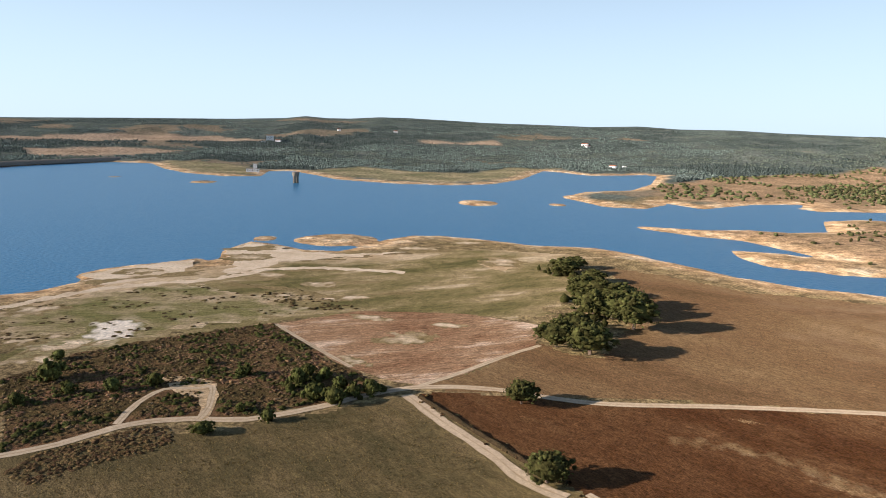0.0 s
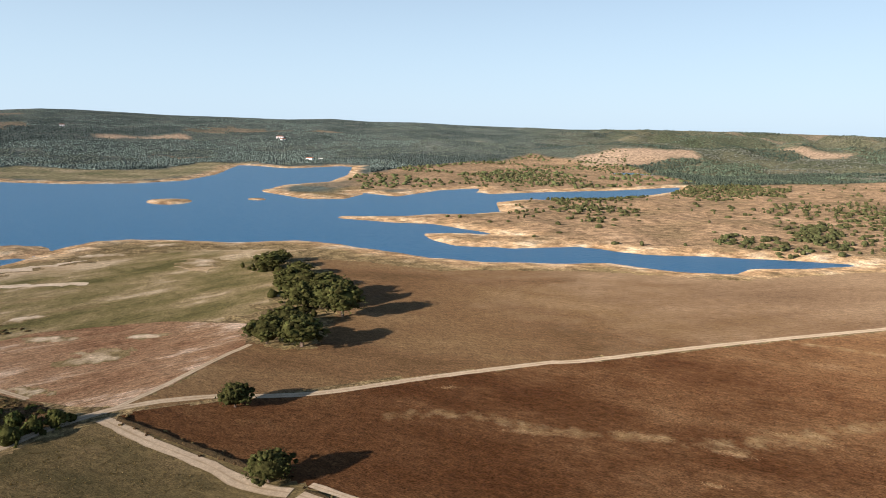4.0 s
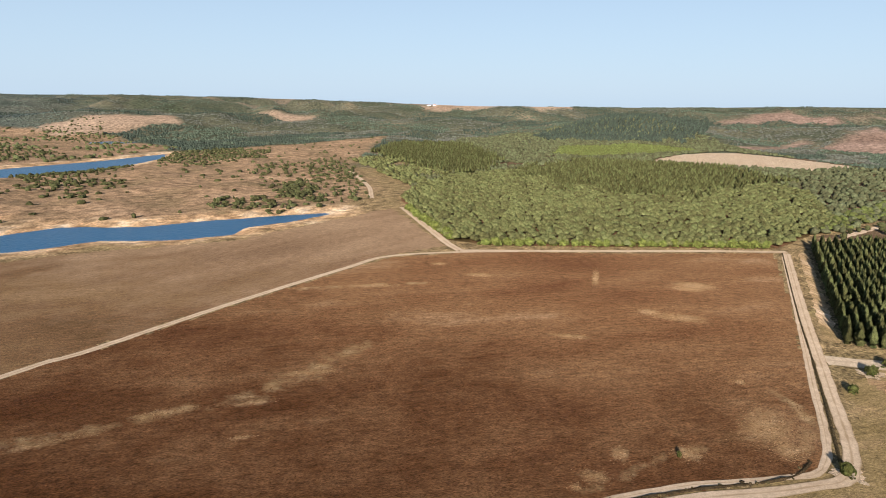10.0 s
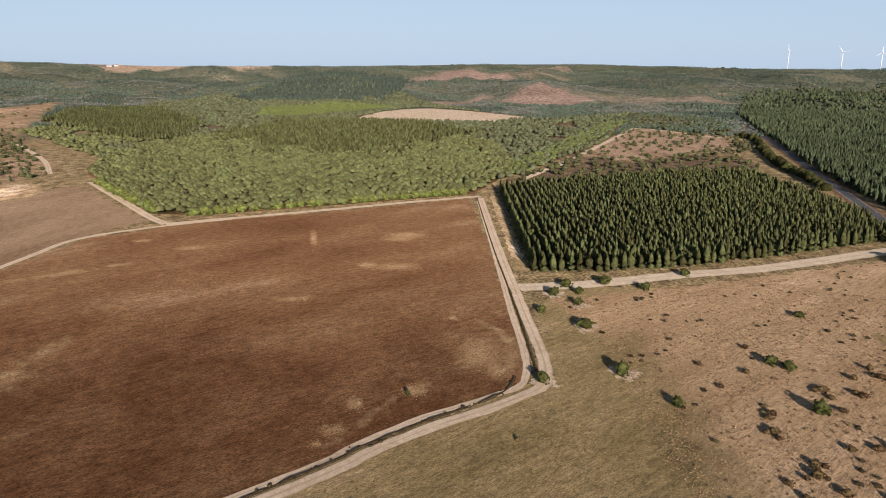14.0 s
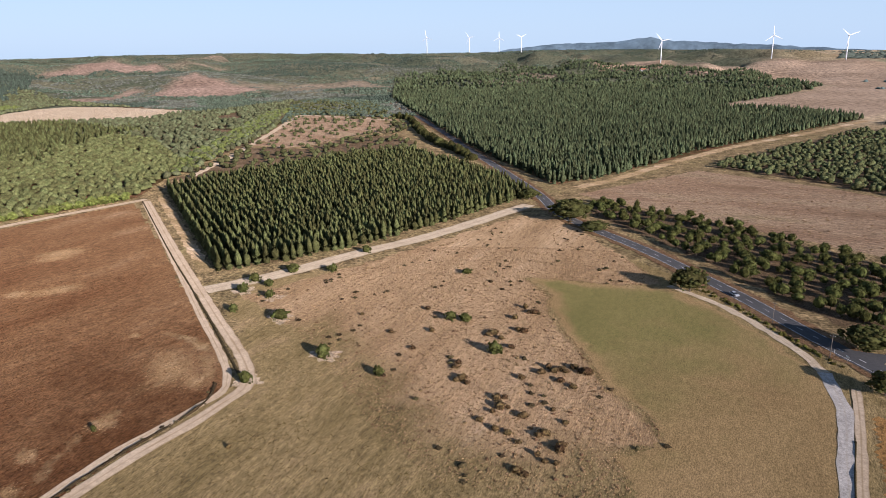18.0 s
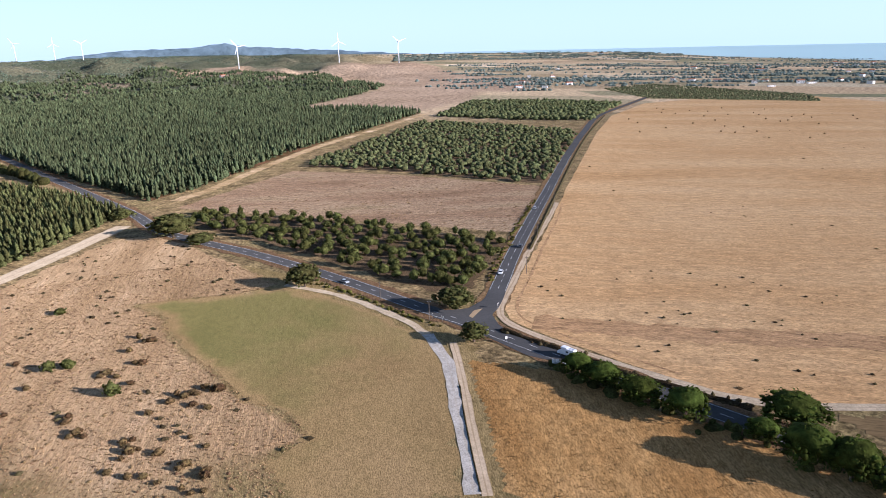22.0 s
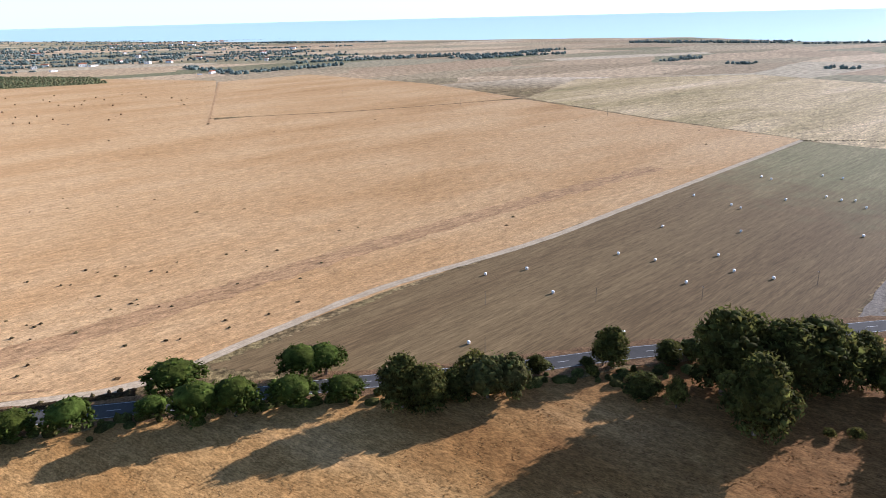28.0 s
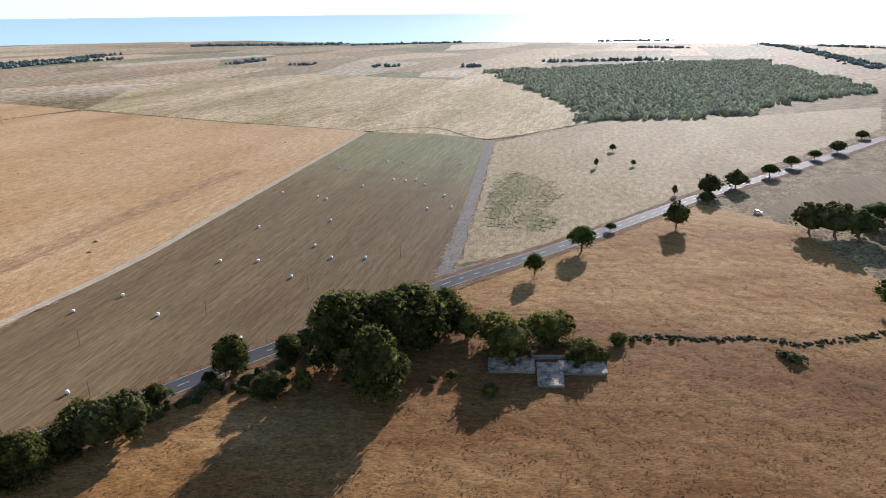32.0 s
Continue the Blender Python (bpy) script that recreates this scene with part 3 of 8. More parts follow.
def material(name, colours, scale=0.05, fine=0.8, rough=0.9, bump=0.3, stretch=(1, 1, 1), turn=0.0, island=0.0, spread=0.25, grit=0.6, gloss=0.03, through_light=0.0, over=None, mottle=0.34, streak=None):
    """A natural surface in metres. streak: colours of bleached growth that follow the mesh's "pale" attribute. over: a second tone that comes in with the mesh's "blend" attribute, broken up by noise."""
    m = bpy.data.materials.new(name)
    m.use_nodes = True
    nt = m.node_tree
    n, link = nt.nodes, nt.links.new
    shader = n["Principled BSDF"]
    shader.inputs["Roughness"].default_value = rough
    shader.inputs["Specular IOR Level"].default_value = gloss
    shader.inputs["Diffuse Roughness"].default_value = 0.4
    last, relief = tone(nt, colours, scale, fine, stretch, turn, spread, grit, mottle)
    if over:
        other, _ = tone(nt, **over)
        at, co, t = n.new("ShaderNodeAttribute"), n.new("ShaderNodeTexCoord"), n.new("ShaderNodeTexNoise")
        at.attribute_name = "blend"
        t.inputs["Scale"].default_value, t.inputs["Detail"].default_value, t.inputs["Roughness"].default_value = 0.06, 7, 0.65
        link(co.outputs["Object"], t.inputs["Vector"])
        k, fac, mix = n.new("ShaderNodeMath"), n.new("ShaderNodeMapRange"), n.new("ShaderNodeMix")
        k.operation = "ADD"
        link(at.outputs["Fac"], k.inputs[0]), link(t.outputs["Fac"], k.inputs[1])
        fac.inputs["From Min"].default_value, fac.inputs["From Max"].default_value = 0.72, 1.28
        link(k.outputs[0], fac.inputs["Value"])
        mix.data_type = "RGBA"
        link(fac.outputs[0], mix.inputs["Factor"]), link(last, mix.inputs["A"]), link(other, mix.inputs["B"])
        last = mix.outputs["Result"]
    if streak:
        dry_tone, _ = tone(nt, streak, 0.08, 0.5, stretch, turn, 0.2, 0.35, 0.3)
        at, co, t = n.new("ShaderNodeAttribute"), n.new("ShaderNodeTexCoord"), n.new("ShaderNodeTexNoise")
        at.attribute_name = "pale"
        t.inputs["Scale"].default_value, t.inputs["Detail"].default_value, t.inputs["Roughness"].default_value = 0.4, 8, 0.75
        link(co.outputs["Object"], t.inputs["Vector"])
        k, fac, mix = n.new("ShaderNodeMath"), n.new("ShaderNodeMapRange"), n.new("ShaderNodeMix")
        k.operation = "ADD"
        link(at.outputs["Fac"], k.inputs[0]), link(t.outputs["Fac"], k.inputs[1])
        fac.inputs["From Min"].default_value, fac.inputs["From Max"].default_value, fac.inputs["To Max"].default_value = 0.78, 1.35, 0.9
        link(k.outputs[0], fac.inputs["Value"])
        mix.data_type = "RGBA"
        link(fac.outputs[0], mix.inputs["Factor"]), link(last, mix.inputs["A"]), link(dry_tone, mix.inputs["B"])
        last = mix.outputs["Result"]
    if island:
        geo = n.new("ShaderNodeNewGeometry")
        info = n.new("ShaderNodeObjectInfo")
        add = n.new("ShaderNodeMath")
        add.operation = "ADD"
        link(geo.outputs["Random Per Island"], add.inputs[0])
        link(info.outputs["Random"], add.inputs[1])
        frac = n.new("ShaderNodeMath")
        frac.operation = "FRACT"
        link(add.outputs[0], frac.inputs[0])
        hsv = n.new("ShaderNodeHueSaturation")
        vary = n.new("ShaderNodeMapRange")
        vary.inputs["To Min"].default_value, vary.inputs["To Max"].default_value = 1 - island, 1 + island
        link(frac.outputs[0], vary.inputs["Value"])
        link(vary.outputs[0], hsv.inputs["Value"])
        hue = n.new("ShaderNodeMapRange")
        hue.inputs["To Min"].default_value, hue.inputs["To Max"].default_value = 0.5 - island * 0.05, 0.5 + island * 0.05
        link(frac.outputs[0], hue.inputs["Value"])
        link(hue.outputs[0], hsv.inputs["Hue"])
        link(last, hsv.inputs["Color"])
        last = hsv.outputs["Color"]
    link(last, shader.inputs["Base Color"])
    if through_light:  # thin leaves and dry blades let light through
        thin, mix = n.new("ShaderNodeBsdfTranslucent"), n.new("ShaderNodeMixShader")
        mix.inputs[0].default_value = through_light
        link(last, thin.inputs["Color"])
        link(shader.outputs[0], mix.inputs[1]), link(thin.outputs[0], mix.inputs[2])
        link(mix.outputs[0], n["Material Output"].inputs["Surface"])
    if bump:
        b = n.new("ShaderNodeBump")
        b.inputs["Strength"].default_value, b.inputs["Distance"].default_value = bump, 0.9
        link(relief, b.inputs["Height"])
        link(b.outputs[0], shader.inputs["Normal"])
    return m


def plain(name, colour, rough=0.6, metal=0.0):
    m = bpy.data.materials.new(name)
    m.use_nodes = True
    s = m.node_tree.nodes["Principled BSDF"]
    s.inputs["Base Color"].default_value, s.inputs["Roughness"].default_value, s.inputs["Metallic"].default_value = (*colour, 1), rough, metal
    return m


BROWN = material("red_brown_field", [(0.061, 0.023, 0.009), (0.088, 0.038, 0.014), (0.119, 0.057, 0.023), (0.18, 0.104, 0.043)], 0.016, 0.4, bump=0.3, stretch=(0.6, 1.25, 1), turn=-52, spread=0.22, grit=0.5, mottle=0.34, over=dict(colours=[(0.125, 0.057, 0.024), (0.172, 0.087, 0.037), (0.218, 0.121, 0.054), (0.31, 0.195, 0.102)], scale=0.016, fine=0.4, stretch=(0.6, 1.25, 1), turn=-52, spread=0.2, grit=0.5, mottle=0.34), streak=[(0.25, 0.155, 0.066), (0.35, 0.24, 0.115), (0.44, 0.325, 0.18)])
TAN = material("dry_tan_pasture", [(0.105, 0.064, 0.027), (0.164, 0.095, 0.044), (0.204, 0.128, 0.06), (0.276, 0.182, 0.094)], 0.014, 0.4, bump=0.3, stretch=(0.55, 1.3, 1), turn=-45, grit=0.45, mottle=0.28, spread=0.22, over=dict(colours=[(0.165, 0.104, 0.056), (0.225, 0.146, 0.081), (0.285, 0.193, 0.11), (0.36, 0.257, 0.155)], scale=0.014, fine=0.4, stretch=(0.4, 1.6, 1), turn=-10, spread=0.22, grit=0.35, mottle=0.26))
PATCHY = material("patchy_dry_earth", [(0.23, 0.121, 0.062), (0.299, 0.173, 0.092), (0.345, 0.213, 0.118), (0.633, 0.473, 0.329)], 0.03, 0.4, bump=0.4, spread=0.14, mottle=0.42, stretch=(0.5, 1.6, 1), turn=20)
DRY_OLIVE = dict(colours=[(0.135, 0.102, 0.042), (0.215, 0.157, 0.066), (0.275, 0.2, 0.089), (0.33, 0.228, 0.115)], scale=0.03, fine=0.42, stretch=(0.5, 1.5, 1), turn=-50, spread=0.2, grit=0.45)
OLIVE = material("olive_dry_grass", [(0.055, 0.046, 0.019), (0.088, 0.07, 0.03), (0.13, 0.096, 0.042), (0.175, 0.125, 0.058), (0.24, 0.168, 0.088)], 0.03, 0.42, bump=0.35, stretch=(0.6, 1.3, 1), turn=-50, spread=0.2, grit=0.5, mottle=0.32, over=DRY_OLIVE)
OLIVE_BLADE = material("olive_grass_blades", [(0.17, 0.12, 0.045), (0.26, 0.185, 0.075)], 0.03, 0.4, island=0.25, bump=0, through_light=0.3)
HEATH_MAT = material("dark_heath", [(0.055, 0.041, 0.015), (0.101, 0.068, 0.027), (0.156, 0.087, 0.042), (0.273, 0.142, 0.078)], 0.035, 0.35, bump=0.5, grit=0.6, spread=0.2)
HEATH_GREEN = material("heath_leaves", [(0.067, 0.048, 0.02), (0.132, 0.09, 0.04)], 0.3, 0.9, island=0.35, bump=0.5)
SHORE_GREEN = material("shore_grass", [(0.12, 0.125, 0.038), (0.185, 0.165, 0.06), (0.27, 0.215, 0.1), (0.4, 0.3, 0.18)], 0.025, 0.4, bump=0.4, stretch=(0.4, 1.6, 1), turn=15, spread=0.2, over=dict(colours=[(0.3, 0.22, 0.12), (0.5, 0.37, 0.23), (0.74, 0.61, 0.44)], scale=0.03, fine=0.4, stretch=(0.4, 1.6, 1), turn=25))
GREENF = material("cropped_green_grass", colours=[(0.226, 0.149, 0.064), (0.278, 0.191, 0.083), (0.326, 0.221, 0.105)], scale=0.02, fine=0.5, bump=0.2, stretch=(0.6, 1.3, 1), turn=-52, grit=0.4, mottle=0.14, over=dict(colours=[(0.145, 0.132, 0.043), (0.185, 0.158, 0.054), (0.22, 0.178, 0.07)], scale=0.02, fine=0.5, stretch=(0.6, 1.3, 1), turn=-52, grit=0.35, mottle=0.14))
SCRUB = material("pale_scrub_grass", over=dict(colours=[(0.2, 0.127, 0.062), (0.345, 0.228, 0.116), (0.43, 0.294, 0.158), (0.53, 0.378, 0.225)], scale=0.03, fine=0.4, stretch=(0.3, 1.9, 1), turn=-50, grit=0.38, mottle=0.26), bump=0.35, **DRY_OLIVE)
PALE_SCRUB = material("pale_dry_pasture", [(0.24, 0.176, 0.086), (0.336, 0.252, 0.133), (0.4, 0.311, 0.172)], 0.015, 0.25, bump=0.08, stretch=(0.6, 1.3, 1), turn=20, grit=0.35)
PALE_PASTURE = material("pale_olive_pasture", [(0.256, 0.207, 0.094), (0.385, 0.292, 0.143), (0.49, 0.37, 0.205), (0.606, 0.47, 0.298)], 0.007, 0.12, bump=0.15, stretch=(0.35, 1.8, 1), turn=15, spread=0.2)
PINK = material("pinkish_dry_field", [(0.189, 0.12, 0.065), (0.276, 0.178, 0.104), (0.344, 0.243, 0.146), (0.233, 0.176, 0.085)], 0.02, 0.3, bump=0.5, stretch=(0.45, 1.6, 1), turn=34, grit=0.65)
GOLD = material("golden_dry_grass", [(0.214, 0.104, 0.031), (0.306, 0.166, 0.055), (0.377, 0.223, 0.083), (0.459, 0.285, 0.123)], 0.02, 0.4, stretch=(0.55, 1.35, 1), turn=-57, grit=0.4, bump=0.1, spread=0.22, mottle=0.24, over=dict(colours=[(0.125, 0.057, 0.018), (0.178, 0.086, 0.029), (0.232, 0.124, 0.045), (0.31, 0.182, 0.075)], scale=0.02, fine=0.4, stretch=(0.55, 1.35, 1), turn=-57, grit=0.4, mottle=0.24, spread=0.22))
STRAW = material("ripe_straw", [(0.343, 0.199, 0.08), (0.453, 0.277, 0.124), (0.505, 0.331, 0.163), (0.533, 0.358, 0.189)], 0.01, 0.26, stretch=(0.5, 1.4, 1), turn=18, grit=0.3, bump=0.12, mottle=0.24)
DARK_STRAW = material("trodden_straw", [(0.353, 0.212, 0.103), (0.447, 0.282, 0.142)], 0.03, 0.22, stretch=(0.5, 1.8, 1), turn=15, grit=0.35)
STUBBLE = material("dark_stubble", [(0.125, 0.08, 0.04), (0.178, 0.123, 0.06), (0.234, 0.167, 0.082)], 0.012, 0.3, bump=0.05, stretch=(0.13, 2.0, 1), turn=20, grit=0.28, mottle=0.24, over=dict(colours=[(0.15, 0.14, 0.065), (0.21, 0.185, 0.09), (0.25, 0.21, 0.11)], scale=0.012, fine=0.25, stretch=(0.13, 2.0, 1), turn=20, grit=0.3, mottle=0.24))
SCRUB_BLADE = material("pale_grass_blades", [(0.304, 0.2, 0.099), (0.455, 0.31, 0.169)], 0.03, 0.4, island=0.3, bump=0, through_light=0.3)
GOLD_BLADE = material("golden_grass_blades", [(0.3, 0.17, 0.058), (0.41, 0.265, 0.105)], 0.025, 0.3, island=0.25, bump=0, through_light=0.3)
RUST_BLADE = material("rusty_grass_blades", [(0.165, 0.08, 0.026), (0.24, 0.13, 0.05)], 0.025, 0.3, island=0.3, bump=0, through_light=0.25)
STRAW_BLADE = material("straw_blades", [(0.433, 0.276, 0.119), (0.542, 0.374, 0.187)], 0.02, 0.3, island=0.2, bump=0, through_light=0.5)
WHITE_SOIL = material("white_bare_soil", [(0.13, 0.125, 0.045), (0.2, 0.17, 0.065), (0.3, 0.23, 0.11)], 0.03, 0.4, over=dict(colours=[(0.62, 0.52, 0.4), (0.8, 0.72, 0.6)], scale=0.05, fine=0.5, grit=0.2))
PALE_EARTH = material("pale_bleached_earth", [(0.17, 0.125, 0.055), (0.24, 0.175, 0.08), (0.31, 0.225, 0.115)], 0.03, 0.4, grit=0.5, over=dict(colours=[(0.4, 0.29, 0.17), (0.58, 0.45, 0.3), (0.72, 0.6, 0.44)], scale=0.05, fine=0.5, grit=0.35, stretch=(0.5, 1.5, 1), turn=25))
SHORE_MIX = material("sandy_shore_grass", [(0.2, 0.15, 0.065), (0.36, 0.25, 0.125), (0.5, 0.36, 0.21), (0.72, 0.58, 0.41)], 0.025, 0.4, bump=0.3, stretch=(0.35, 1.6, 1), turn=30, grit=0.4, spread=0.2)
SAND = material("pale_sand", [(0.396, 0.295, 0.18), (0.49, 0.389, 0.266)], 0.03, 0.4)
DIRT = material("pale_dirt_track", [(0.41, 0.31, 0.2), (0.53, 0.42, 0.29)], 0.05, 0.5, grit=0.14, mottle=0.14, bump=0.05)
GRAVEL = material("white_gravel", [(0.4, 0.315, 0.21), (0.54, 0.44, 0.305)], 0.12, 0.7, grit=0.2, mottle=0.16, bump=0.08)
WHITE_GRAVEL = material("white_chalk_gravel", [(0.35, 0.32, 0.275), (0.5, 0.46, 0.405)], 0.12, 0.6, grit=0.25, mottle=0.2, bump=0.1)
GREY_GRAVEL = material("grey_gravel", [(0.199, 0.17, 0.135), (0.278, 0.235, 0.184)], 0.2, 0.9, grit=0.35)
ASPHALT = material("grey_asphalt", [(0.06, 0.06, 0.06), (0.092, 0.09, 0.088)], 0.06, 1.0, rough=0.75, bump=0.03, grit=0.1, mottle=0.1)
PAINT = material("white_road_paint", [(0.48, 0.48, 0.464), (0.64, 0.64, 0.624)], 0.8, 3.0, rough=0.6, bump=0)
PINE_GREEN = material("stone_pine_needles", [(0.105, 0.118, 0.04), (0.215, 0.213, 0.082)], 0.3, 0.9, island=0.32, bump=1.0, grit=0.6)
YOUNG_PINE = material("young_pine_needles", [(0.117, 0.14, 0.038), (0.164, 0.183, 0.055)], 0.1, 0.9, island=0.2, bump=0.8, grit=0.5)
MIXED_GREEN = material("mixed_wood_leaves", [(0.082, 0.094, 0.042), (0.155, 0.157, 0.078)], 0.1, 0.9, island=0.35, bump=0.8, grit=0.5)
FOREST_GREEN = material("forest_pine_needles", [(0.056, 0.071, 0.034), (0.108, 0.125, 0.057)], 0.02, 0.7, island=0.35, bump=0.8, grit=0.45)
MID_OAK = material("cork_oak_leaves", [(0.08, 0.094, 0.038), (0.15, 0.154, 0.062)], 0.3, 0.9, island=0.35, bump=0.9, grit=0.5)
# needles and scrub of the far hills, slightly blued for distance haze
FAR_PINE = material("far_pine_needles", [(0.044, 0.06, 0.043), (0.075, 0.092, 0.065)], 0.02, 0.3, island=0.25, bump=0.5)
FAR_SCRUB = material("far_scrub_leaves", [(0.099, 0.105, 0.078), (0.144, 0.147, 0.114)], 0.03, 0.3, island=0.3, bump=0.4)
BEACH = material("bright_beach_sand", [(0.46, 0.345, 0.22), (0.6, 0.475, 0.33), (0.72, 0.6, 0.45)], 0.05, 0.5, grit=0.2, mottle=0.16, bump=0.05)
DARK_GREEN = material("dark_pine_needles", [(0.076, 0.085, 0.031), (0.147, 0.147, 0.052)], 0.3, 0.9, island=0.4, bump=1.0, grit=0.45)
OAK_GREEN = material("oak_leaves", [(0.065, 0.069, 0.022), (0.126, 0.118, 0.038)], 0.4, 0.9, island=0.35, bump=1.0, grit=0.5, through_light=0.35)
FRESH_GREEN = material("umbrella_pine_needles", [(0.043, 0.062, 0.011), (0.085, 0.105, 0.019)], 0.4, 0.9, island=0.3, bump=1.0, grit=0.5, through_light=0.35)
GREY_GREEN = material("eucalyptus_leaves", [(0.054, 0.061, 0.017), (0.109, 0.1, 0.026)], 0.4, 0.9, island=0.35, bump=1.0, grit=0.5, through_light=0.4)
SCRUB_GREEN = material("scrub_leaves", [(0.066, 0.079, 0.022), (0.134, 0.127, 0.038)], 0.4, 0.9, island=0.35, bump=1.0, grit=0.5, through_light=0.25)
# far leaf colour shifted to blue-grey to include the haze
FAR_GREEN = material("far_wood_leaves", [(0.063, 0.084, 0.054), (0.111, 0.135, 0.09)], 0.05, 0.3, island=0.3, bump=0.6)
# pine needles blued in the base colour for the haze across the lake
FAR_BLUE_DARK = material("haze_blue_pine_needles", [(0.052, 0.068, 0.059), (0.083, 0.102, 0.088)], 0.02, 0.3, island=0.25, bump=0.4)
# blue of the distant haze, put into the leaf colour
FAR_BLUE = material("haze_blue_leaves", [(0.091, 0.112, 0.085), (0.134, 0.151, 0.115)], 0.05, 0.3, island=0.25, bump=0.4)
HEATH_BROWN = material("russet_scrub", [(0.15, 0.085, 0.045), (0.24, 0.15, 0.08)], 0.3, 0.9, island=0.3, bump=0.5)
BLEACHED = material("bleached_growth", [(0.24, 0.14, 0.06), (0.34, 0.22, 0.11), (0.42, 0.29, 0.16)], 0.12, 0.5, stretch=(0.5, 1.5, 1), turn=-28)
DRY_TUFT = material("dry_tuft", [(0.17, 0.102, 0.047), (0.289, 0.187, 0.093)], 0.3, 0.9, island=0.3, bump=0.5)
DARK_TUFT = material("dark_scrub_tuft", [(0.051, 0.043, 0.021), (0.102, 0.072, 0.034)], 0.3, 0.9, island=0.35, bump=0.5)
OLIVE_LEAF = material("olive_yellow_leaves", [(0.088, 0.085, 0.02), (0.163, 0.144, 0.037)], 0.4, 0.9, island=0.35, bump=0.6, through_light=0.4)
# leaves beyond the lake, their base colour paled and greyed for haze
LAKE_WOOD = material("haze_grey_leaves", [(0.097, 0.125, 0.106), (0.145, 0.174, 0.146)], 0.006, 0.05, island=0.3, bump=0.5)
# farmland trees: haze mixed into the leaves as blue-grey
HAZY_OAK = material("hazed_oak_leaves", [(0.099, 0.128, 0.109), (0.165, 0.2, 0.173)], 0.04, 0.4, island=0.3, bump=0.6)
# west wood: haze and sun glare painted as pale leaves
HAZY_LEAF = material("hazed_pale_leaves", [(0.278, 0.283, 0.171), (0.439, 0.419, 0.251)], 0.04, 0.4, island=0.3, bump=0.6)
STAINED = material("stained_concrete_roof", [(0.105, 0.078, 0.052), (0.304, 0.234, 0.164), (0.492, 0.401, 0.295), (0.586, 0.484, 0.363)], 0.55, 2.0, spread=0.16, grit=0.3)
BRIGHT_PINE = material("bright_pine_needles", [(0.11, 0.132, 0.028), (0.175, 0.19, 0.05)], 0.4, 0.9, island=0.2, bump=0.6, grit=0.5)
BROWN_LEAF = material("brown_heather", [(0.075, 0.049, 0.021), (0.165, 0.105, 0.048)], 0.4, 0.9, island=0.35, bump=0.6)
OAK_FLOOR = material("leafy_wood_floor", [(0.075, 0.052, 0.028), (0.13, 0.088, 0.048), (0.2, 0.14, 0.08)], 0.06, 0.5, bump=0.3)
OPEN_OAK = material("open_wood_leaves", [(0.062, 0.066, 0.026), (0.115, 0.115, 0.046)], 0.3, 0.9, island=0.35, bump=0.8)
BARK = material("rough_bark", [(0.1, 0.07, 0.05), (0.2, 0.15, 0.11)], 1.0, 6.0, stretch=(1, 1, 0.2))


def rutted(m, grassy, amount=0.75):
    """Wheel ruts: dry grass on the crown of the track and along its rims, broken up by noise."""
    n, link = m.node_tree.nodes, m.node_tree.links.new
    shader = n["Principled BSDF"]
    last = shader.inputs["Base Color"].links[0].from_socket
    at, co, t = n.new("ShaderNodeAttribute"), n.new("ShaderNodeTexCoord"), n.new("ShaderNodeTexNoise")
    at.attribute_name = "across"
    t.inputs["Scale"].default_value, t.inputs["Detail"].default_value = 0.13, 7
    link(co.outputs["Object"], t.inputs["Vector"])

    def maths(kind, a, b=None, value=0.0):
        q = n.new("ShaderNodeMath")
        q.operation = kind
        link(a, q.inputs[0])
        if b is None:
            q.inputs[1].default_value = value
        else:
            link(b, q.inputs[1])
        return q.outputs[0]

    off = maths("ABSOLUTE", maths("SUBTRACT", maths("ABSOLUTE", at.outputs["Fac"]), value=0.5))  # 0 in a rut, 0.5 between and at the rim
    k = maths("ADD", off, maths("MULTIPLY", maths("SUBTRACT", t.outputs["Fac"], value=0.5), value=0.6))
    fac = n.new("ShaderNodeMapRange")
    fac.inputs["From Min"].default_value, fac.inputs["From Max"].default_value = 0.3, 0.5
    fac.inputs["To Max"].default_value = amount
    link(k, fac.inputs["Value"])
    x = n.new("ShaderNodeMix")
    x.data_type = "RGBA"
    x.inputs["B"].default_value = (*grassy, 1)
    link(fac.outputs[0], x.inputs["Factor"]), link(last, x.inputs["A"])
    link(x.outputs["Result"], shader.inputs["Base Color"])


rutted(DIRT, (0.27, 0.19, 0.1), 0.65)
rutted(WHITE_GRAVEL, (0.36, 0.31, 0.24), 0.5)
rutted(GRAVEL, (0.3, 0.24, 0.16), 0.5)
MEADOW = material("lakeside_meadow", [(0.11, 0.098, 0.034), (0.165, 0.135, 0.052), (0.225, 0.175, 0.076), (0.3, 0.225, 0.112), (0.5, 0.385, 0.24)], 0.022, 0.35, bump=0.3, stretch=(0.5, 1.4, 1), turn=28, spread=0.13, grit=0.5, mottle=0.32, over=dict(colours=[(0.29, 0.205, 0.105), (0.48, 0.35, 0.205), (0.68, 0.55, 0.39)], scale=0.025, fine=0.4, stretch=(0.5, 1.4, 1), turn=33, grit=0.3, mottle=0.25))
WHITE_WRAP = plain("white_bale_wrap", (0.82, 0.82, 0.8), 0.35)
CONCRETE = material("weathered_concrete", [(0.227, 0.193, 0.151), (0.34, 0.286, 0.224)], 0.3, 2.0)
WHITE_WALL = material("whitewashed_wall", [(0.72, 0.71, 0.68), (0.82, 0.81, 0.79)], 0.5, 3.0, bump=0)
TURBINE_WHITE = plain("turbine_white", (0.82, 0.83, 0.84), 0.4)
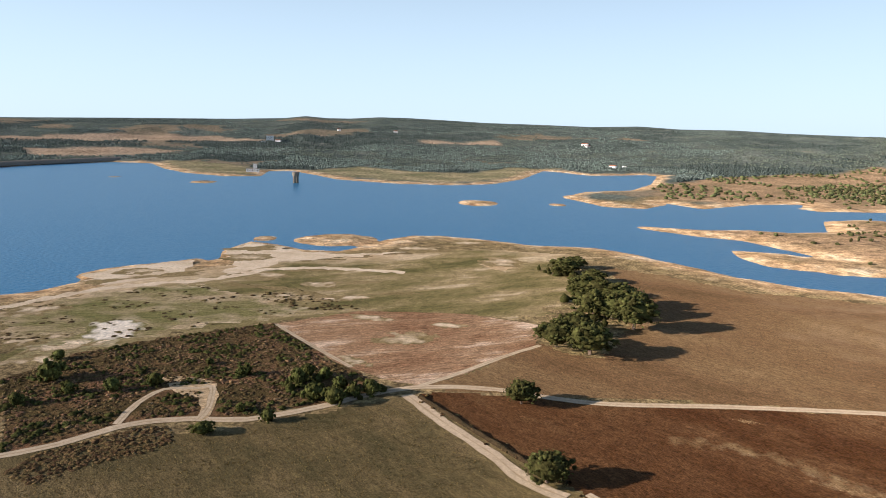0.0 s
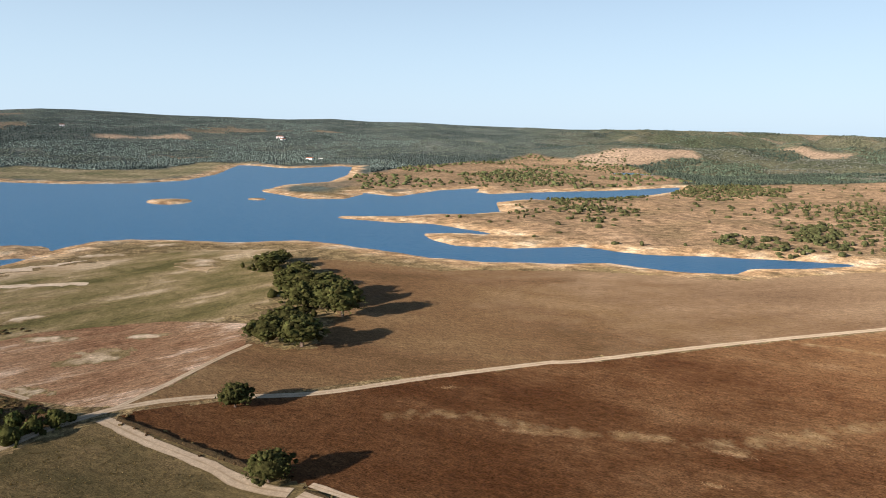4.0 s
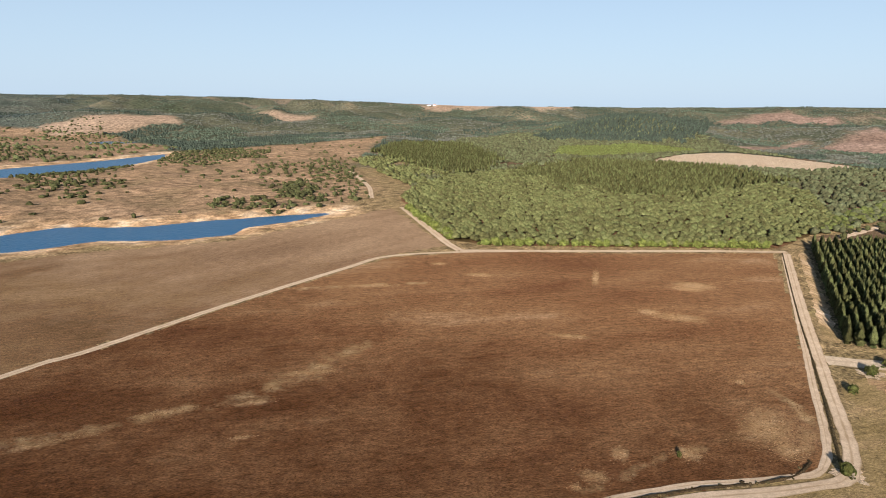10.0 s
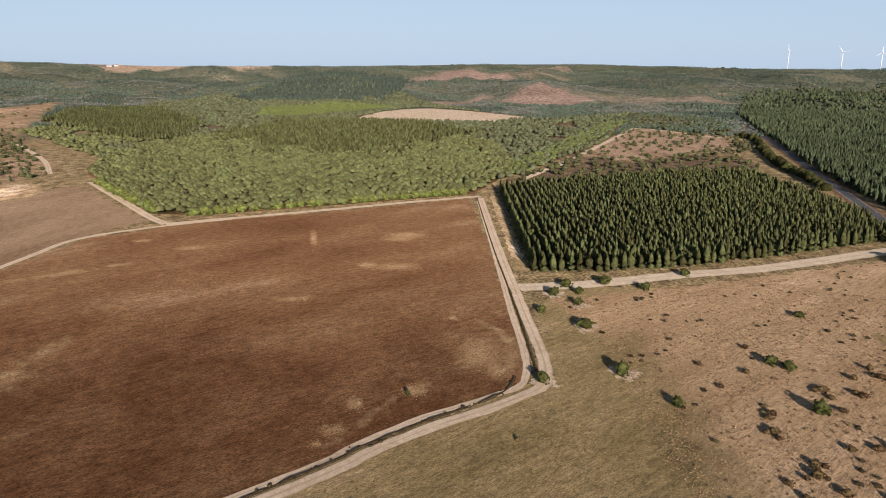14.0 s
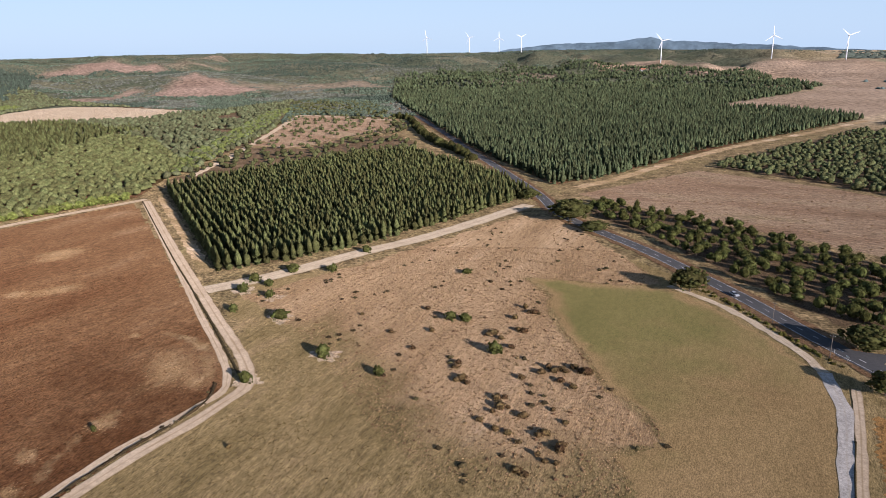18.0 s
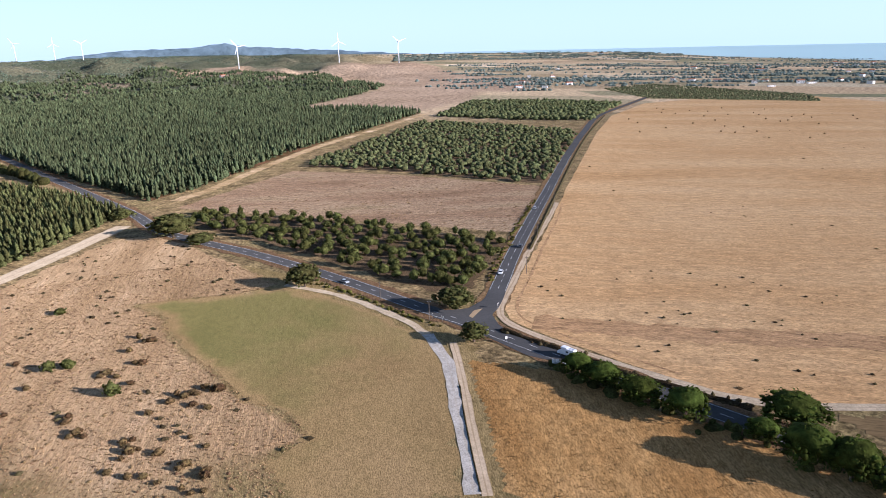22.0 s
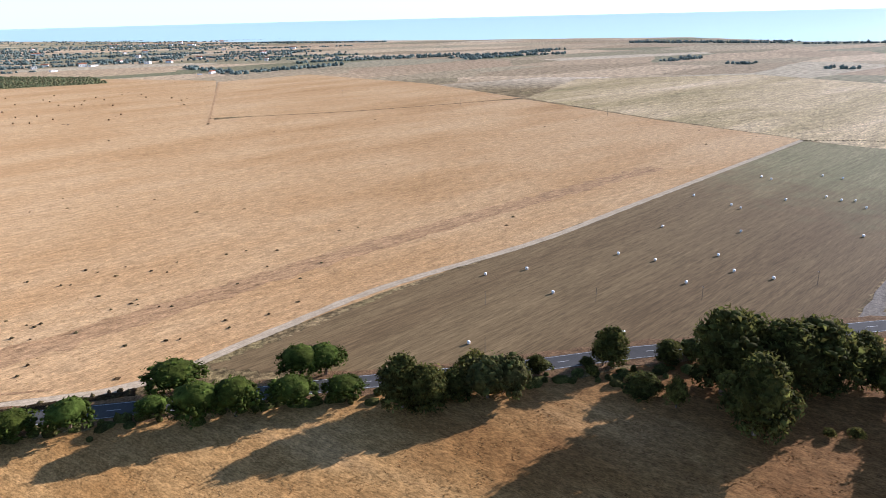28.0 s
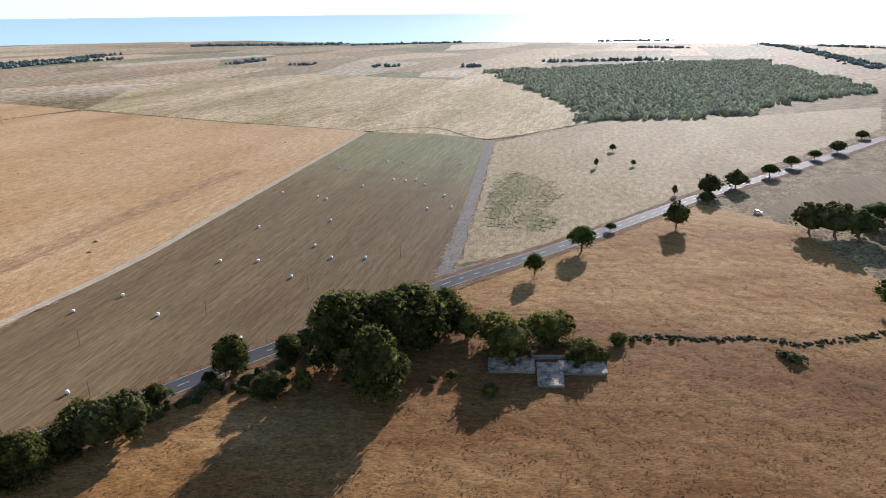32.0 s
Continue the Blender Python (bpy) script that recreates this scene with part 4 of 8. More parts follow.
POLE_WOOD = material("grey_pole_wood", [(0.12, 0.1, 0.08), (0.2, 0.17, 0.14)], 1.0, 5.0)
TILE_RED = material("red_roof_tile", [(0.3, 0.12, 0.07), (0.4, 0.18, 0.1)], 0.8, 3.0)


# ---- shaping ----
def link_mesh(name, verts, faces, mats, parent=None, smooth=False):
    """verts: n x 3; faces: one array, or a list, of vertex rows."""
    me = bpy.data.meshes.new(name)
    verts = np.asarray(verts, np.float32)
    if isinstance(faces, np.ndarray):
        n, k = faces.shape
        me.vertices.add(len(verts))
        me.vertices.foreach_set("co", verts.ravel())
        me.loops.add(n * k)
        me.loops.foreach_set("vertex_index", faces.astype(np.int32).ravel())
        me.polygons.add(n)
        me.polygons.foreach_set("loop_start", np.arange(0, n * k, k, dtype=np.int32))
        me.update(calc_edges=True)
    else:
        me.from_pydata(verts.tolist(), [], faces)
    for m in mats if isinstance(mats, (list, tuple)) else [mats]:
        me.materials.append(m)
    if smooth:
        me.polygons.foreach_set("use_smooth", np.ones(len(me.polygons), bool))
    ob = new(name, me)
    ob.parent = parent
    return ob


def part(name, bm, mat, parent, label="", smooth=False):
    me = bpy.data.meshes.new(name)
    bm.to_mesh(me)
    bm.free()
    me.materials.append(mat)
    if smooth:
        me.polygons.foreach_set("use_smooth", np.ones(len(me.polygons), bool))
    ob = new(name, me)
    ob.parent = parent
    return tagged(ob, label)


def inside(poly, x, y):
    p = np.asarray(poly, float)
    hit = np.zeros(len(x), bool)
    for (ax, ay), (bx, by) in zip(p, np.roll(p, -1, 0)):
        if ay != by:
            hit ^= ((ay > y) != (by > y)) & (x < (bx - ax) * (y - ay) / (by - ay) + ax)
    return hit


def edge_distance(poly, x, y, closed=True):
    p = np.asarray(poly, float)
    best = np.full(len(x), 1e9)
    for a, b in zip(p if closed else p[:-1], np.roll(p, -1, 0) if closed else p[1:]):
        d = b - a
        k = np.clip(((x - a[0]) * d[0] + (y - a[1]) * d[1]) / max(d @ d, 1e-6), 0, 1)
        best = np.minimum(best, (x - a[0] - k * d[0]) ** 2 + (y - a[1] - k * d[1]) ** 2)
    return np.sqrt(best)


def signed(poly, x, y):
    """Metres outside a plan outline; negative inside."""
    d = edge_distance(poly, x, y)
    return np.where(inside(poly, x, y), -d, d)


def waves(x, y, size, seed=0):
    """A cheap smooth noise of about -1 to 1."""
    r = np.random.default_rng(100 + seed)
    out = 0
    for k in range(9):
        a, ph, s = r.uniform(0, 6.28), r.uniform(0, 6.28), size * r.uniform(0.5, 1.7)
        out = out + np.sin((x * math.cos(a) + y * math.sin(a)) / s * 6.28 + ph + 1.5 * np.sin((x * math.sin(a) - y * math.cos(a)) / s * 2.6 + ph * 2))
    return out / 4.5


def smooth_line(points, step=4.0):
    p = np.asarray(points, float)
    p = np.vstack([2 * p[0] - p[1], p, 2 * p[-1] - p[-2]])
    out = []
    for a, b, c, d in zip(p[:-3], p[1:-2], p[2:-1], p[3:]):
        n = max(2, int(np.linalg.norm(c - b) / step))
        t = np.linspace(0, 1, n, endpoint=False)[:, None]
        out.append(0.5 * (2 * b + (c - a) * t + (2 * a - 5 * b + 4 * c - d) * t**2 + (3 * b - a - 3 * c + d) * t**3))
    return np.vstack(out + [p[-2][None]])


# ---- ground ----
LAKE = LAKE_SHORE + LAKE_INLETS + LAKE_FAR + [(-1300, 1300), (-1100, 700), (-700, 420), (-400, 340)]
EDGE = np.array([(-70, 0.25, 4700), (-32, 0.24, 4700), (-25, 0.4, 4700), (-17, 0.53, 4700), (-13, 0.69, 4700), (-11.4, 0.88, 4700), (-9.6, 0.76, 4700), (-7.8, 0.77, 4700), (-5.5, 0.93, 4700), (-3.2, 0.92, 4700), (0, 0.8, 4700), (3.3, 0.66, 4700), (7.4, 0.61, 4700), (12, 0.51, 4700), (15.5, 0.63, 4700), (18.5, 0.46, 4700), (22.5, 0.46, 4700), (26, 0.3, 4700), (35, 0.1, 4700), (41, 0.18, 4700), (48, 0.1, 4700), (55, -0.02, 4700), (59, -0.14, 4700),
                 (68, -0.37, 4700), (84, -0.3, 4700), (92, -0.1, 4700), (100, -0.05, 4700), (115, -0.3, 4700), (121, -0.25, 4700), (126, -0.15, 4700), (130, -0.2, 4700), (133, -0.2, 4700), (136.5, -0.25, 4700), (142, -0.3, 4700), (146, -0.4, 4700)])
EDGE_SEA = np.array([(157, -0.5, 4700), (165, -0.62, 4500), (172, -1.1, 4100), (180, -1.4, 3600), (188.5, -1.7, 3100), (206, -2.05, 2620), (223, -2.15, 2480), (230, -2.5, 2160), (256, -2.6, 2080), (278, -2.6, 2080), (290, 0.25, 4700)])
EDGE = np.vstack([EDGE, EDGE_SEA])


def edge_of(az):
    a = (np.asarray(az) + 70) % 360 - 70
    return np.interp(a, EDGE[:, 0], EDGE[:, 1]), np.interp(a, EDGE[:, 0], EDGE[:, 2])


def lake_distance(x, y):
    d = signed(LAKE, x, y)
    for ix, iy, size in ISLANDS:
        d = np.maximum(d, size * (1 - np.hypot((x - ix) / size, (y - iy) / size / 1.3)))
    return d + 2.5 + 1.6 * waves(x, y, 38, 1)


HILLS = [(80.8, 2060, 58, 240, 240), (97.6, 2150, 44, 120, 236), (142.3, 2950, 50, 190, 240), (147.2, 2850, 45, 100, 200), (132.0, 3000, 42, 200, 200), (131.5, 3900, 92, 190, 250), (137.7, 3900, 78, 150, 250), (-20, 3300, 96, 300, 250), (-6, 3400, 112, 300, 250), (2, 3100, 92, 230, 250), (9, 3500, 112, 260, 250), (13, 2700, 72, 300, 220), (21, 3200, 96, 260, 250), (25, 2400, 56, 230, 200), (33, 2900, 80, 260, 250), (38, 2300, 44, 200, 200), (46, 3100, 82, 260, 250), (53, 2500, 46, 200, 200), (62, 3100, 74, 280, 250), (66, 2350, 36, 230, 200), (84, 3000, 72, 240, 250), (104, 2800, 66, 260, 250), (110, 2350, 40, 220, 200), (116, 3000, 66, 260, 250), (122, 3300, 78, 260, 250), (57.1, 2500, 35, 250, 275), (70.0, 2700, 25, 270, 297), (106.3, 2500, 59, 250, 275), (91.3, 2900, 66, 290, 319), (40.9, 2300, 54, 230, 253), (73.2, 2900, 91, 290, 319), (96.9, 2100, 38, 178, 231), (48.3, 2400, 31, 240, 264)]  # bearing, distance, height, half width across and along


def height(x, y, lake=None):
    r, az = np.hypot(x, y), np.degrees(np.arctan2(x, y))
    e, far = edge_of(az)
    top = EYE + far * np.tan(np.radians(e))
    k = np.clip((r - 1500) / (far - 1500), 0, 1.05)
    rise = k * k * (3 - 2 * np.minimum(k, 1)) * np.sign(k)
    z = top * np.minimum(rise, 1)
    a = (az + 70) % 360 - 70
    hilly = np.clip((r - 1500) / 1500, 0, 1) * np.clip((150 - a) / 10, 0, 1) * np.clip((a - 20) / 25, 0.2, 1) * (1 - np.clip((k - 0.6) / 0.4, 0, 1))
    z = z + hilly * (38 * waves(x, y, 560, 2) + 24 * waves(x, y, 230, 3))
    for az0, r0, top0, wide, deep in HILLS:
        across, along = np.radians(az - az0) * r0 / wide, (r - r0) / deep
        bump = np.exp(-across ** 2 - along ** 2)
        z = z + np.maximum(top0 - z, 0) * bump
    z = np.where(a < 150, np.minimum(z, EYE + r * np.tan(np.radians(e)) - 0.5), z)
    z = z + 5 * np.clip(-signed(SAVANNA, x, y) / 130, 0, 1) * (0.6 + 0.5 * waves(x, y, 150, 8))
    d = lake_distance(x, y) if lake is None else lake
    return np.where(d < 60, np.minimum(z, -2.0 + d * 0.11 + 0.12 * waves(x, y, 30, 4)), z) if lake is not None or np.any(d < 60) else z


angles = np.radians(np.concatenate([np.arange(-60, 80, 0.3), np.arange(80, 300, 0.7)]))
rings = np.concatenate([[0.0, 20, 40], 60 * 1.019 ** np.arange(0, 250)])
rings = np.append(rings[rings < 4850], 4850)
gr, ga = np.meshgrid(rings, angles, indexing="ij")
gx, gy = (gr * np.sin(ga)).ravel(), (gr * np.cos(ga)).ravel()
deep = np.full(len(gx), 400.0)
near_lake = (gy > 200) & (gx > -1500) & (gx < 1300) & (gy < 2300)
deep[near_lake] = lake_distance(gx[near_lake], gy[near_lake])
gz = height(gx, gy, deep)
ea, ef = edge_of(np.degrees(ga).ravel())
gz = np.where(gr.ravel() > ef + 60, gz - 40 * np.clip((gr.ravel() - ef - 60) / 100, 0, 1), gz)
na, nr = len(angles), len(rings)
i, j = np.meshgrid(np.arange(nr - 1), np.arange(na), indexing="ij")
j2 = (j + 1) % na
quads = np.stack([i * na + j, i * na + j2, (i + 1) * na + j2, (i + 1) * na + j], -1).reshape(-1, 4)[:, ::-1]


def seat(az, el):
    """Where the ground meets the line of sight at that bearing and height angle."""
    r = np.arange(800, 4690, 10.0)
    z = height(r * math.sin(radians(az)), r * math.cos(radians(az)), np.full(len(r), 400.0))
    hit = np.nonzero(z >= EYE + r * math.tan(radians(el)))[0]
    k = hit[0] if len(hit) else len(r) - 1
    return r[k] * math.sin(radians(az)), r[k] * math.cos(radians(az)), float(z[k]), r[k]


def far_outline(corners):
    return [seat(a, e)[:2] for a, e in corners]


STAND_SEEDS = np.random.default_rng(611)
sq = np.stack([np.radians(STAND_SEEDS.uniform(-40, 152, 620)), 900 * 4.9 ** STAND_SEEDS.uniform(0, 1, 620) ** 0.8], -1)
stand_at = np.stack([sq[:, 1] * np.sin(sq[:, 0]), sq[:, 1] * np.cos(sq[:, 0])], -1)
stand_kind = STAND_SEEDS.choice(4, 620, p=[0.31, 0.37, 0.25, 0.07])  # dark pines, grey stands, open oaks, bare


def stand(x, y):
    """Which kind of stand covers a place of the wooded hills."""
    out = np.zeros(len(x), int)
    px, py = x + 60 * waves(x, y, 260, 61), y + 60 * waves(x, y, 260, 62)
    for k in range(0, len(x), 20000):
        d = (px[k:k + 20000, None] - stand_at[:, 0]) ** 2 + (py[k:k + 20000, None] - stand_at[:, 1]) ** 2
        out[k:k + 20000] = stand_kind[d.argmin(1)]
    return out


def field_mask(polys, soft=12.0):
    out = np.zeros(len(gx))
    for p in polys:
        p = np.asarray(p, float)
        lo, hi = p.min(0) - 60, p.max(0) + 60
        k = np.nonzero((gx > lo[0]) & (gx < hi[0]) & (gy > lo[1]) & (gy < hi[1]))[0]
        if len(k):
            d = signed(p, gx[k], gy[k]) + soft * waves(gx[k], gy[k], 60, 5)
            out[k] = np.maximum(out[k], np.clip(0.5 - d / soft / 2, 0, 1))
    return out


gaz = (np.degrees(ga).ravel() + 70) % 360 - 70
r_flat = gr.ravel()
savanna = field_mask([SAVANNA, FAR_SAVANNA])
FAR_RED = [far_outline(v) for v in (RED_SLOPE_VIEW, RED_RIDGE_VIEW, PINK_LOW_VIEW)]
redslope = field_mask(FAR_RED)
FAR_PALE = [far_outline(v) for v in (PALE_STRIP_VIEW, PALE_STRIP_NEAR_VIEW, PALE_HILL_VIEW, PALE_EAST_VIEW, STRAW_HILL_VIEW, SOUTH_STRIP_VIEW, EAST_PATCH_VIEW, PALE_SKYLINE_VIEW)]
pale_far = field_mask(FAR_PALE)
farm = np.clip((gaz - 140) / 8, 0, 1) * np.clip((r_flat - 900) / 200, 0, 1)
farwood = np.clip((r_flat - 1000 + 150 * waves(gx, gy, 300, 6)) / 150, 0, 1) * (1 - farm)


bare = np.zeros(len(gx))
wooded = np.nonzero(farwood > 0.5)[0]
bare[wooded] = stand(gx[wooded], gy[wooded]) == 3


def ground_material():
    m = material("open_ground", [(0.15, 0.11, 0.05), (0.23, 0.165, 0.08), (0.18, 0.145, 0.06)], 0.03, 0.6, grit=0.4)
    n, link = m.node_tree.nodes, m.node_tree.links.new
    shader = n["Principled BSDF"]
    last = shader.inputs["Base Color"].links[0].from_socket
    co = n.new("ShaderNodeTexCoord")

    def noise_of(scale, detail=6):
        t = n.new("ShaderNodeTexNoise")
        t.inputs["Scale"].default_value, t.inputs["Detail"].default_value = scale, detail
        link(co.outputs["Object"], t.inputs["Vector"])
        return t.outputs["Fac"]

    def ramp_of(fac, stops):
        r = n.new("ShaderNodeValToRGB")
        e = r.color_ramp.elements
        e[0].position, e[0].color = stops[0][0], (*stops[0][1], 1)
        e[1].position, e[1].color = stops[-1][0], (*stops[-1][1], 1)
        for p, c in stops[1:-1]:
            e.new(p).color = (*c, 1)
        link(fac, r.inputs[0])
        return r.outputs[0]

    def mixed(a, b, fac):
        x = n.new("ShaderNodeMix")
        x.data_type = "RGBA"
        link(fac, x.inputs["Factor"]), link(a, x.inputs["A"]), link(b, x.inputs["B"])
        return x.outputs["Result"]

    def attr(name):
        a = n.new("ShaderNodeAttribute")
        a.attribute_name = name
        return a.outputs["Fac"]

    # ground under far woods, darkened to match the shade among the trees
    wood = ramp_of(noise_of(0.006, 12), [(0.28, (0.06, 0.07, 0.04)), (0.45, (0.085, 0.09, 0.055)), (0.6, (0.12, 0.115, 0.07)), (0.72, (0.19, 0.16, 0.1))])
    last = mixed(last, wood, attr("farwood"))
    # wood floor beyond the lake, tinted bluish for haze
    hazed_floor = ramp_of(noise_of(0.008, 12), [(0.3, (0.06, 0.076, 0.064)), (0.5, (0.09, 0.108, 0.092)), (0.65, (0.13, 0.142, 0.118)), (0.76, (0.22, 0.2, 0.15))])
    last = mixed(last, hazed_floor, attr("lakeward"))
    last = mixed(last, ramp_of(noise_of(0.01, 8), [(0.3, (0.13, 0.115, 0.075)), (0.5, (0.18, 0.145, 0.095)), (0.7, (0.25, 0.19, 0.13))]), attr("bare"))
    cell = n.new("ShaderNodeTexVoronoi")
    cell.inputs["Scale"].default_value = 0.0062
    plots = n.new("ShaderNodeMapping")
    plots.inputs["Scale"].default_value, plots.inputs["Rotation"].default_value = (0.55, 1.25, 1), (0, 0, radians(12))
    link(co.outputs["Object"], plots.inputs["Vector"])
    bend, bent = n.new("ShaderNodeTexNoise"), n.new("ShaderNodeVectorMath")
    bend.inputs["Scale"].default_value, bend.inputs["Detail"].default_value = 0.004, 6
    link(co.outputs["Object"], bend.inputs["Vector"])
    bent.operation = "MULTIPLY_ADD"
    bent.inputs[1].default_value = (45, 45, 0)
    link(bend.outputs["Color"], bent.inputs[0]), link(plots.outputs[0], bent.inputs[2])
    link(bent.outputs[0], cell.inputs["Vector"])
    sep = n.new("ShaderNodeSeparateColor")
    link(cell.outputs["Color"], sep.inputs[0])
    farm_c = ramp_of(sep.outputs[0], [(0.0, (0.4, 0.29, 0.17)), (0.2, (0.52, 0.39, 0.24)), (0.36, (0.26, 0.21, 0.12)), (0.5, (0.38, 0.27, 0.16)), (0.62, (0.17, 0.17, 0.09)), (0.74, (0.44, 0.34, 0.21)), (0.87, (0.22, 0.2, 0.11)), (1.0, (0.6, 0.48, 0.33))])
    last = mixed(last, farm_c, attr("farm"))
    sav = ramp_of(noise_of(0.014, 12), [(0.3, (0.17, 0.125, 0.065)), (0.42, (0.22, 0.152, 0.082)), (0.52, (0.27, 0.18, 0.1)), (0.62, (0.31, 0.207, 0.118)), (0.72, (0.38, 0.265, 0.155))])
    last = mixed(last, sav, attr("savanna"))
    last = mixed(last, ramp_of(noise_of(0.01), [(0.3, (0.19, 0.13, 0.092)), (0.7, (0.31, 0.217, 0.158))]), attr("redslope"))
    last = mixed(last, ramp_of(noise_of(0.006), [(0.3, (0.27, 0.19, 0.12)), (0.7, (0.41, 0.3, 0.2))]), attr("pale"))
    last = mixed(last, ramp_of(noise_of(0.012, 8), [(0.3, (0.13, 0.125, 0.06)), (0.5, (0.22, 0.19, 0.1)), (0.7, (0.34, 0.27, 0.16))]), attr("meadow"))
    # pale sand and bleached soil by the water, wet and darker below the old water line
    sand = ramp_of(noise_of(0.035, 8), [(0.3, (0.24, 0.17, 0.085)), (0.42, (0.4, 0.255, 0.13)), (0.55, (0.52, 0.36, 0.2)), (0.7, (0.7, 0.56, 0.38))])
    wobble = n.new("ShaderNodeMath")
    wobble.operation = "MULTIPLY_ADD"
    link(noise_of(0.02), wobble.inputs[0])
    wobble.inputs[1].default_value = 60
    link(attr("shore"), wobble.inputs[2])
    band = n.new("ShaderNodeMapRange")
    band.inputs["From Min"].default_value, band.inputs["From Max"].default_value = 66, 42
    link(wobble.outputs[0], band.inputs["Value"])
    last = mixed(last, sand, band.outputs[0])
    for size, amount in ((0.12, 0.4), (0.6, 0.35)):
        grain, x = n.new("ShaderNodeMapRange"), n.new("ShaderNodeMix")
        grain.inputs["From Min"].default_value, grain.inputs["From Max"].default_value = 0.35, 0.65
        grain.inputs["To Min"].default_value, grain.inputs["To Max"].default_value = 1 - amount, 1 + amount
        link(noise_of(size, 7), grain.inputs["Value"])
        x.data_type, x.blend_type = "RGBA", "MULTIPLY"
        x.inputs["Factor"].default_value = 1.0
        link(last, x.inputs["A"]), link(grain.outputs[0], x.inputs["B"])
        last = x.outputs["Result"]
    link(last, shader.inputs["Base Color"])
    return m


ground = link_mesh("ground", np.stack([gx, gy, gz], -1), quads, ground_material(), smooth=True)
tagged(ground, "dry open ground running down to the lake shore and far hills", "ground", kind="structure")
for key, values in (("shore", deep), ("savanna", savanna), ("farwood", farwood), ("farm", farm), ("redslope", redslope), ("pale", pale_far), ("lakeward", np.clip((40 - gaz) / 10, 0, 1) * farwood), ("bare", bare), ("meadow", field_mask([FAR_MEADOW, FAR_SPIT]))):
    ground.data.attributes.new(key, "FLOAT", "POINT").data.foreach_set("value", values.astype(np.float32))


def water_material(name, deep_colour, wave, rough):
    m = bpy.data.materials.new(name)
    m.use_nodes = True
    n, link = m.node_tree.nodes, m.node_tree.links.new
    s = n["Principled BSDF"]
    s.inputs["Base Color"].default_value, s.inputs["Roughness"].default_value, s.inputs["IOR"].default_value = (*deep_colour, 1), rough, 1.33
    s.inputs["Specular IOR Level"].default_value = 0.2
    co = n.new("ShaderNodeTexCoord")
    t = n.new("ShaderNodeTexNoise")
    t.inputs["Scale"].default_value, t.inputs["Detail"].default_value = wave, 8
    link(co.outputs["Object"], t.inputs["Vector"])
    b = n.new("ShaderNodeBump")
    b.inputs["Strength"].default_value, b.inputs["Distance"].default_value = 0.6, 1.0
    link(t.outputs["Fac"], b.inputs["Height"])
    link(b.outputs[0], s.inputs["Normal"])
    return m


lx, ly = np.meshgrid(np.linspace(-1500, 1100, 40), np.linspace(300, 2100, 30))
lv = np.stack([lx.ravel(), ly.ravel(), np.full(lx.size, -2.0)], -1)
a = (np.arange(29)[:, None] * 40 + np.arange(39)).ravel()
lake = link_mesh("lake_water", lv, np.stack([a, a + 1, a + 41, a + 40], -1), water_material("lake_water", (0.02, 0.127, 0.252), 0.35, 0.3))
tagged(lake, "wide blue reservoir lake, lightly rippled, with low water", "water", kind="structure")

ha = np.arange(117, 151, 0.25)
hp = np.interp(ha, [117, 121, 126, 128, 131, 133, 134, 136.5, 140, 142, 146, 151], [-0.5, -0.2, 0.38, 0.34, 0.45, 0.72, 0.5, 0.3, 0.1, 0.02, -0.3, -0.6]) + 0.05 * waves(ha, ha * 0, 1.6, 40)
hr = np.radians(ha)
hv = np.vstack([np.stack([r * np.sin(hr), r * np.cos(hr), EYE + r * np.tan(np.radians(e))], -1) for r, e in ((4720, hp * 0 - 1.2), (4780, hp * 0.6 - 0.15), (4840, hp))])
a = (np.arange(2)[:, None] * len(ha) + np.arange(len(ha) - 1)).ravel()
# the blue is aerial haze, given to the hills as base colour
far_hills = link_mesh("distant_hills", hv, np.stack([a, a + 1, a + len(ha) + 1, a + len(ha)], -1), material("haze_blue_hills", [(0.095, 0.135, 0.165), (0.12, 0.165, 0.2)], 0.002, 0.01, bump=0, grit=0.05), smooth=True)
tagged(far_hills, "chain of haze-blue hills on the horizon", "hills", kind="structure")

sa = np.radians(np.arange(150, 284, 1.0))
srow = []
for k in np.linspace(0, 1, 14):
    e, far = edge_of(np.degrees(sa))
    r = far - 80 + (4850 - far + 80) * k
    el = np.radians(e - 0.03 + (-0.33 - e + 0.03) * k)
    srow.append(np.stack([r * np.sin(sa), r * np.cos(sa), EYE + r * np.tan(el) - (4 if k == 0 else 0)], -1))
sv = np.vstack(srow)
a = (np.arange(13)[:, None] * len(sa) + np.arange(len(sa) - 1)).ravel()
# pale base colour carries the haze over the far water
sea = link_mesh("sea_water", sv, np.stack([a, a + len(sa), a + len(sa) + 1, a + 1], -1), water_material("sea_water", (0.42, 0.59, 0.61), 0.05, 0.5), smooth=True)
tagged(sea, "pale blue ocean beyond the coast, up to the horizon", "water", kind="structure")


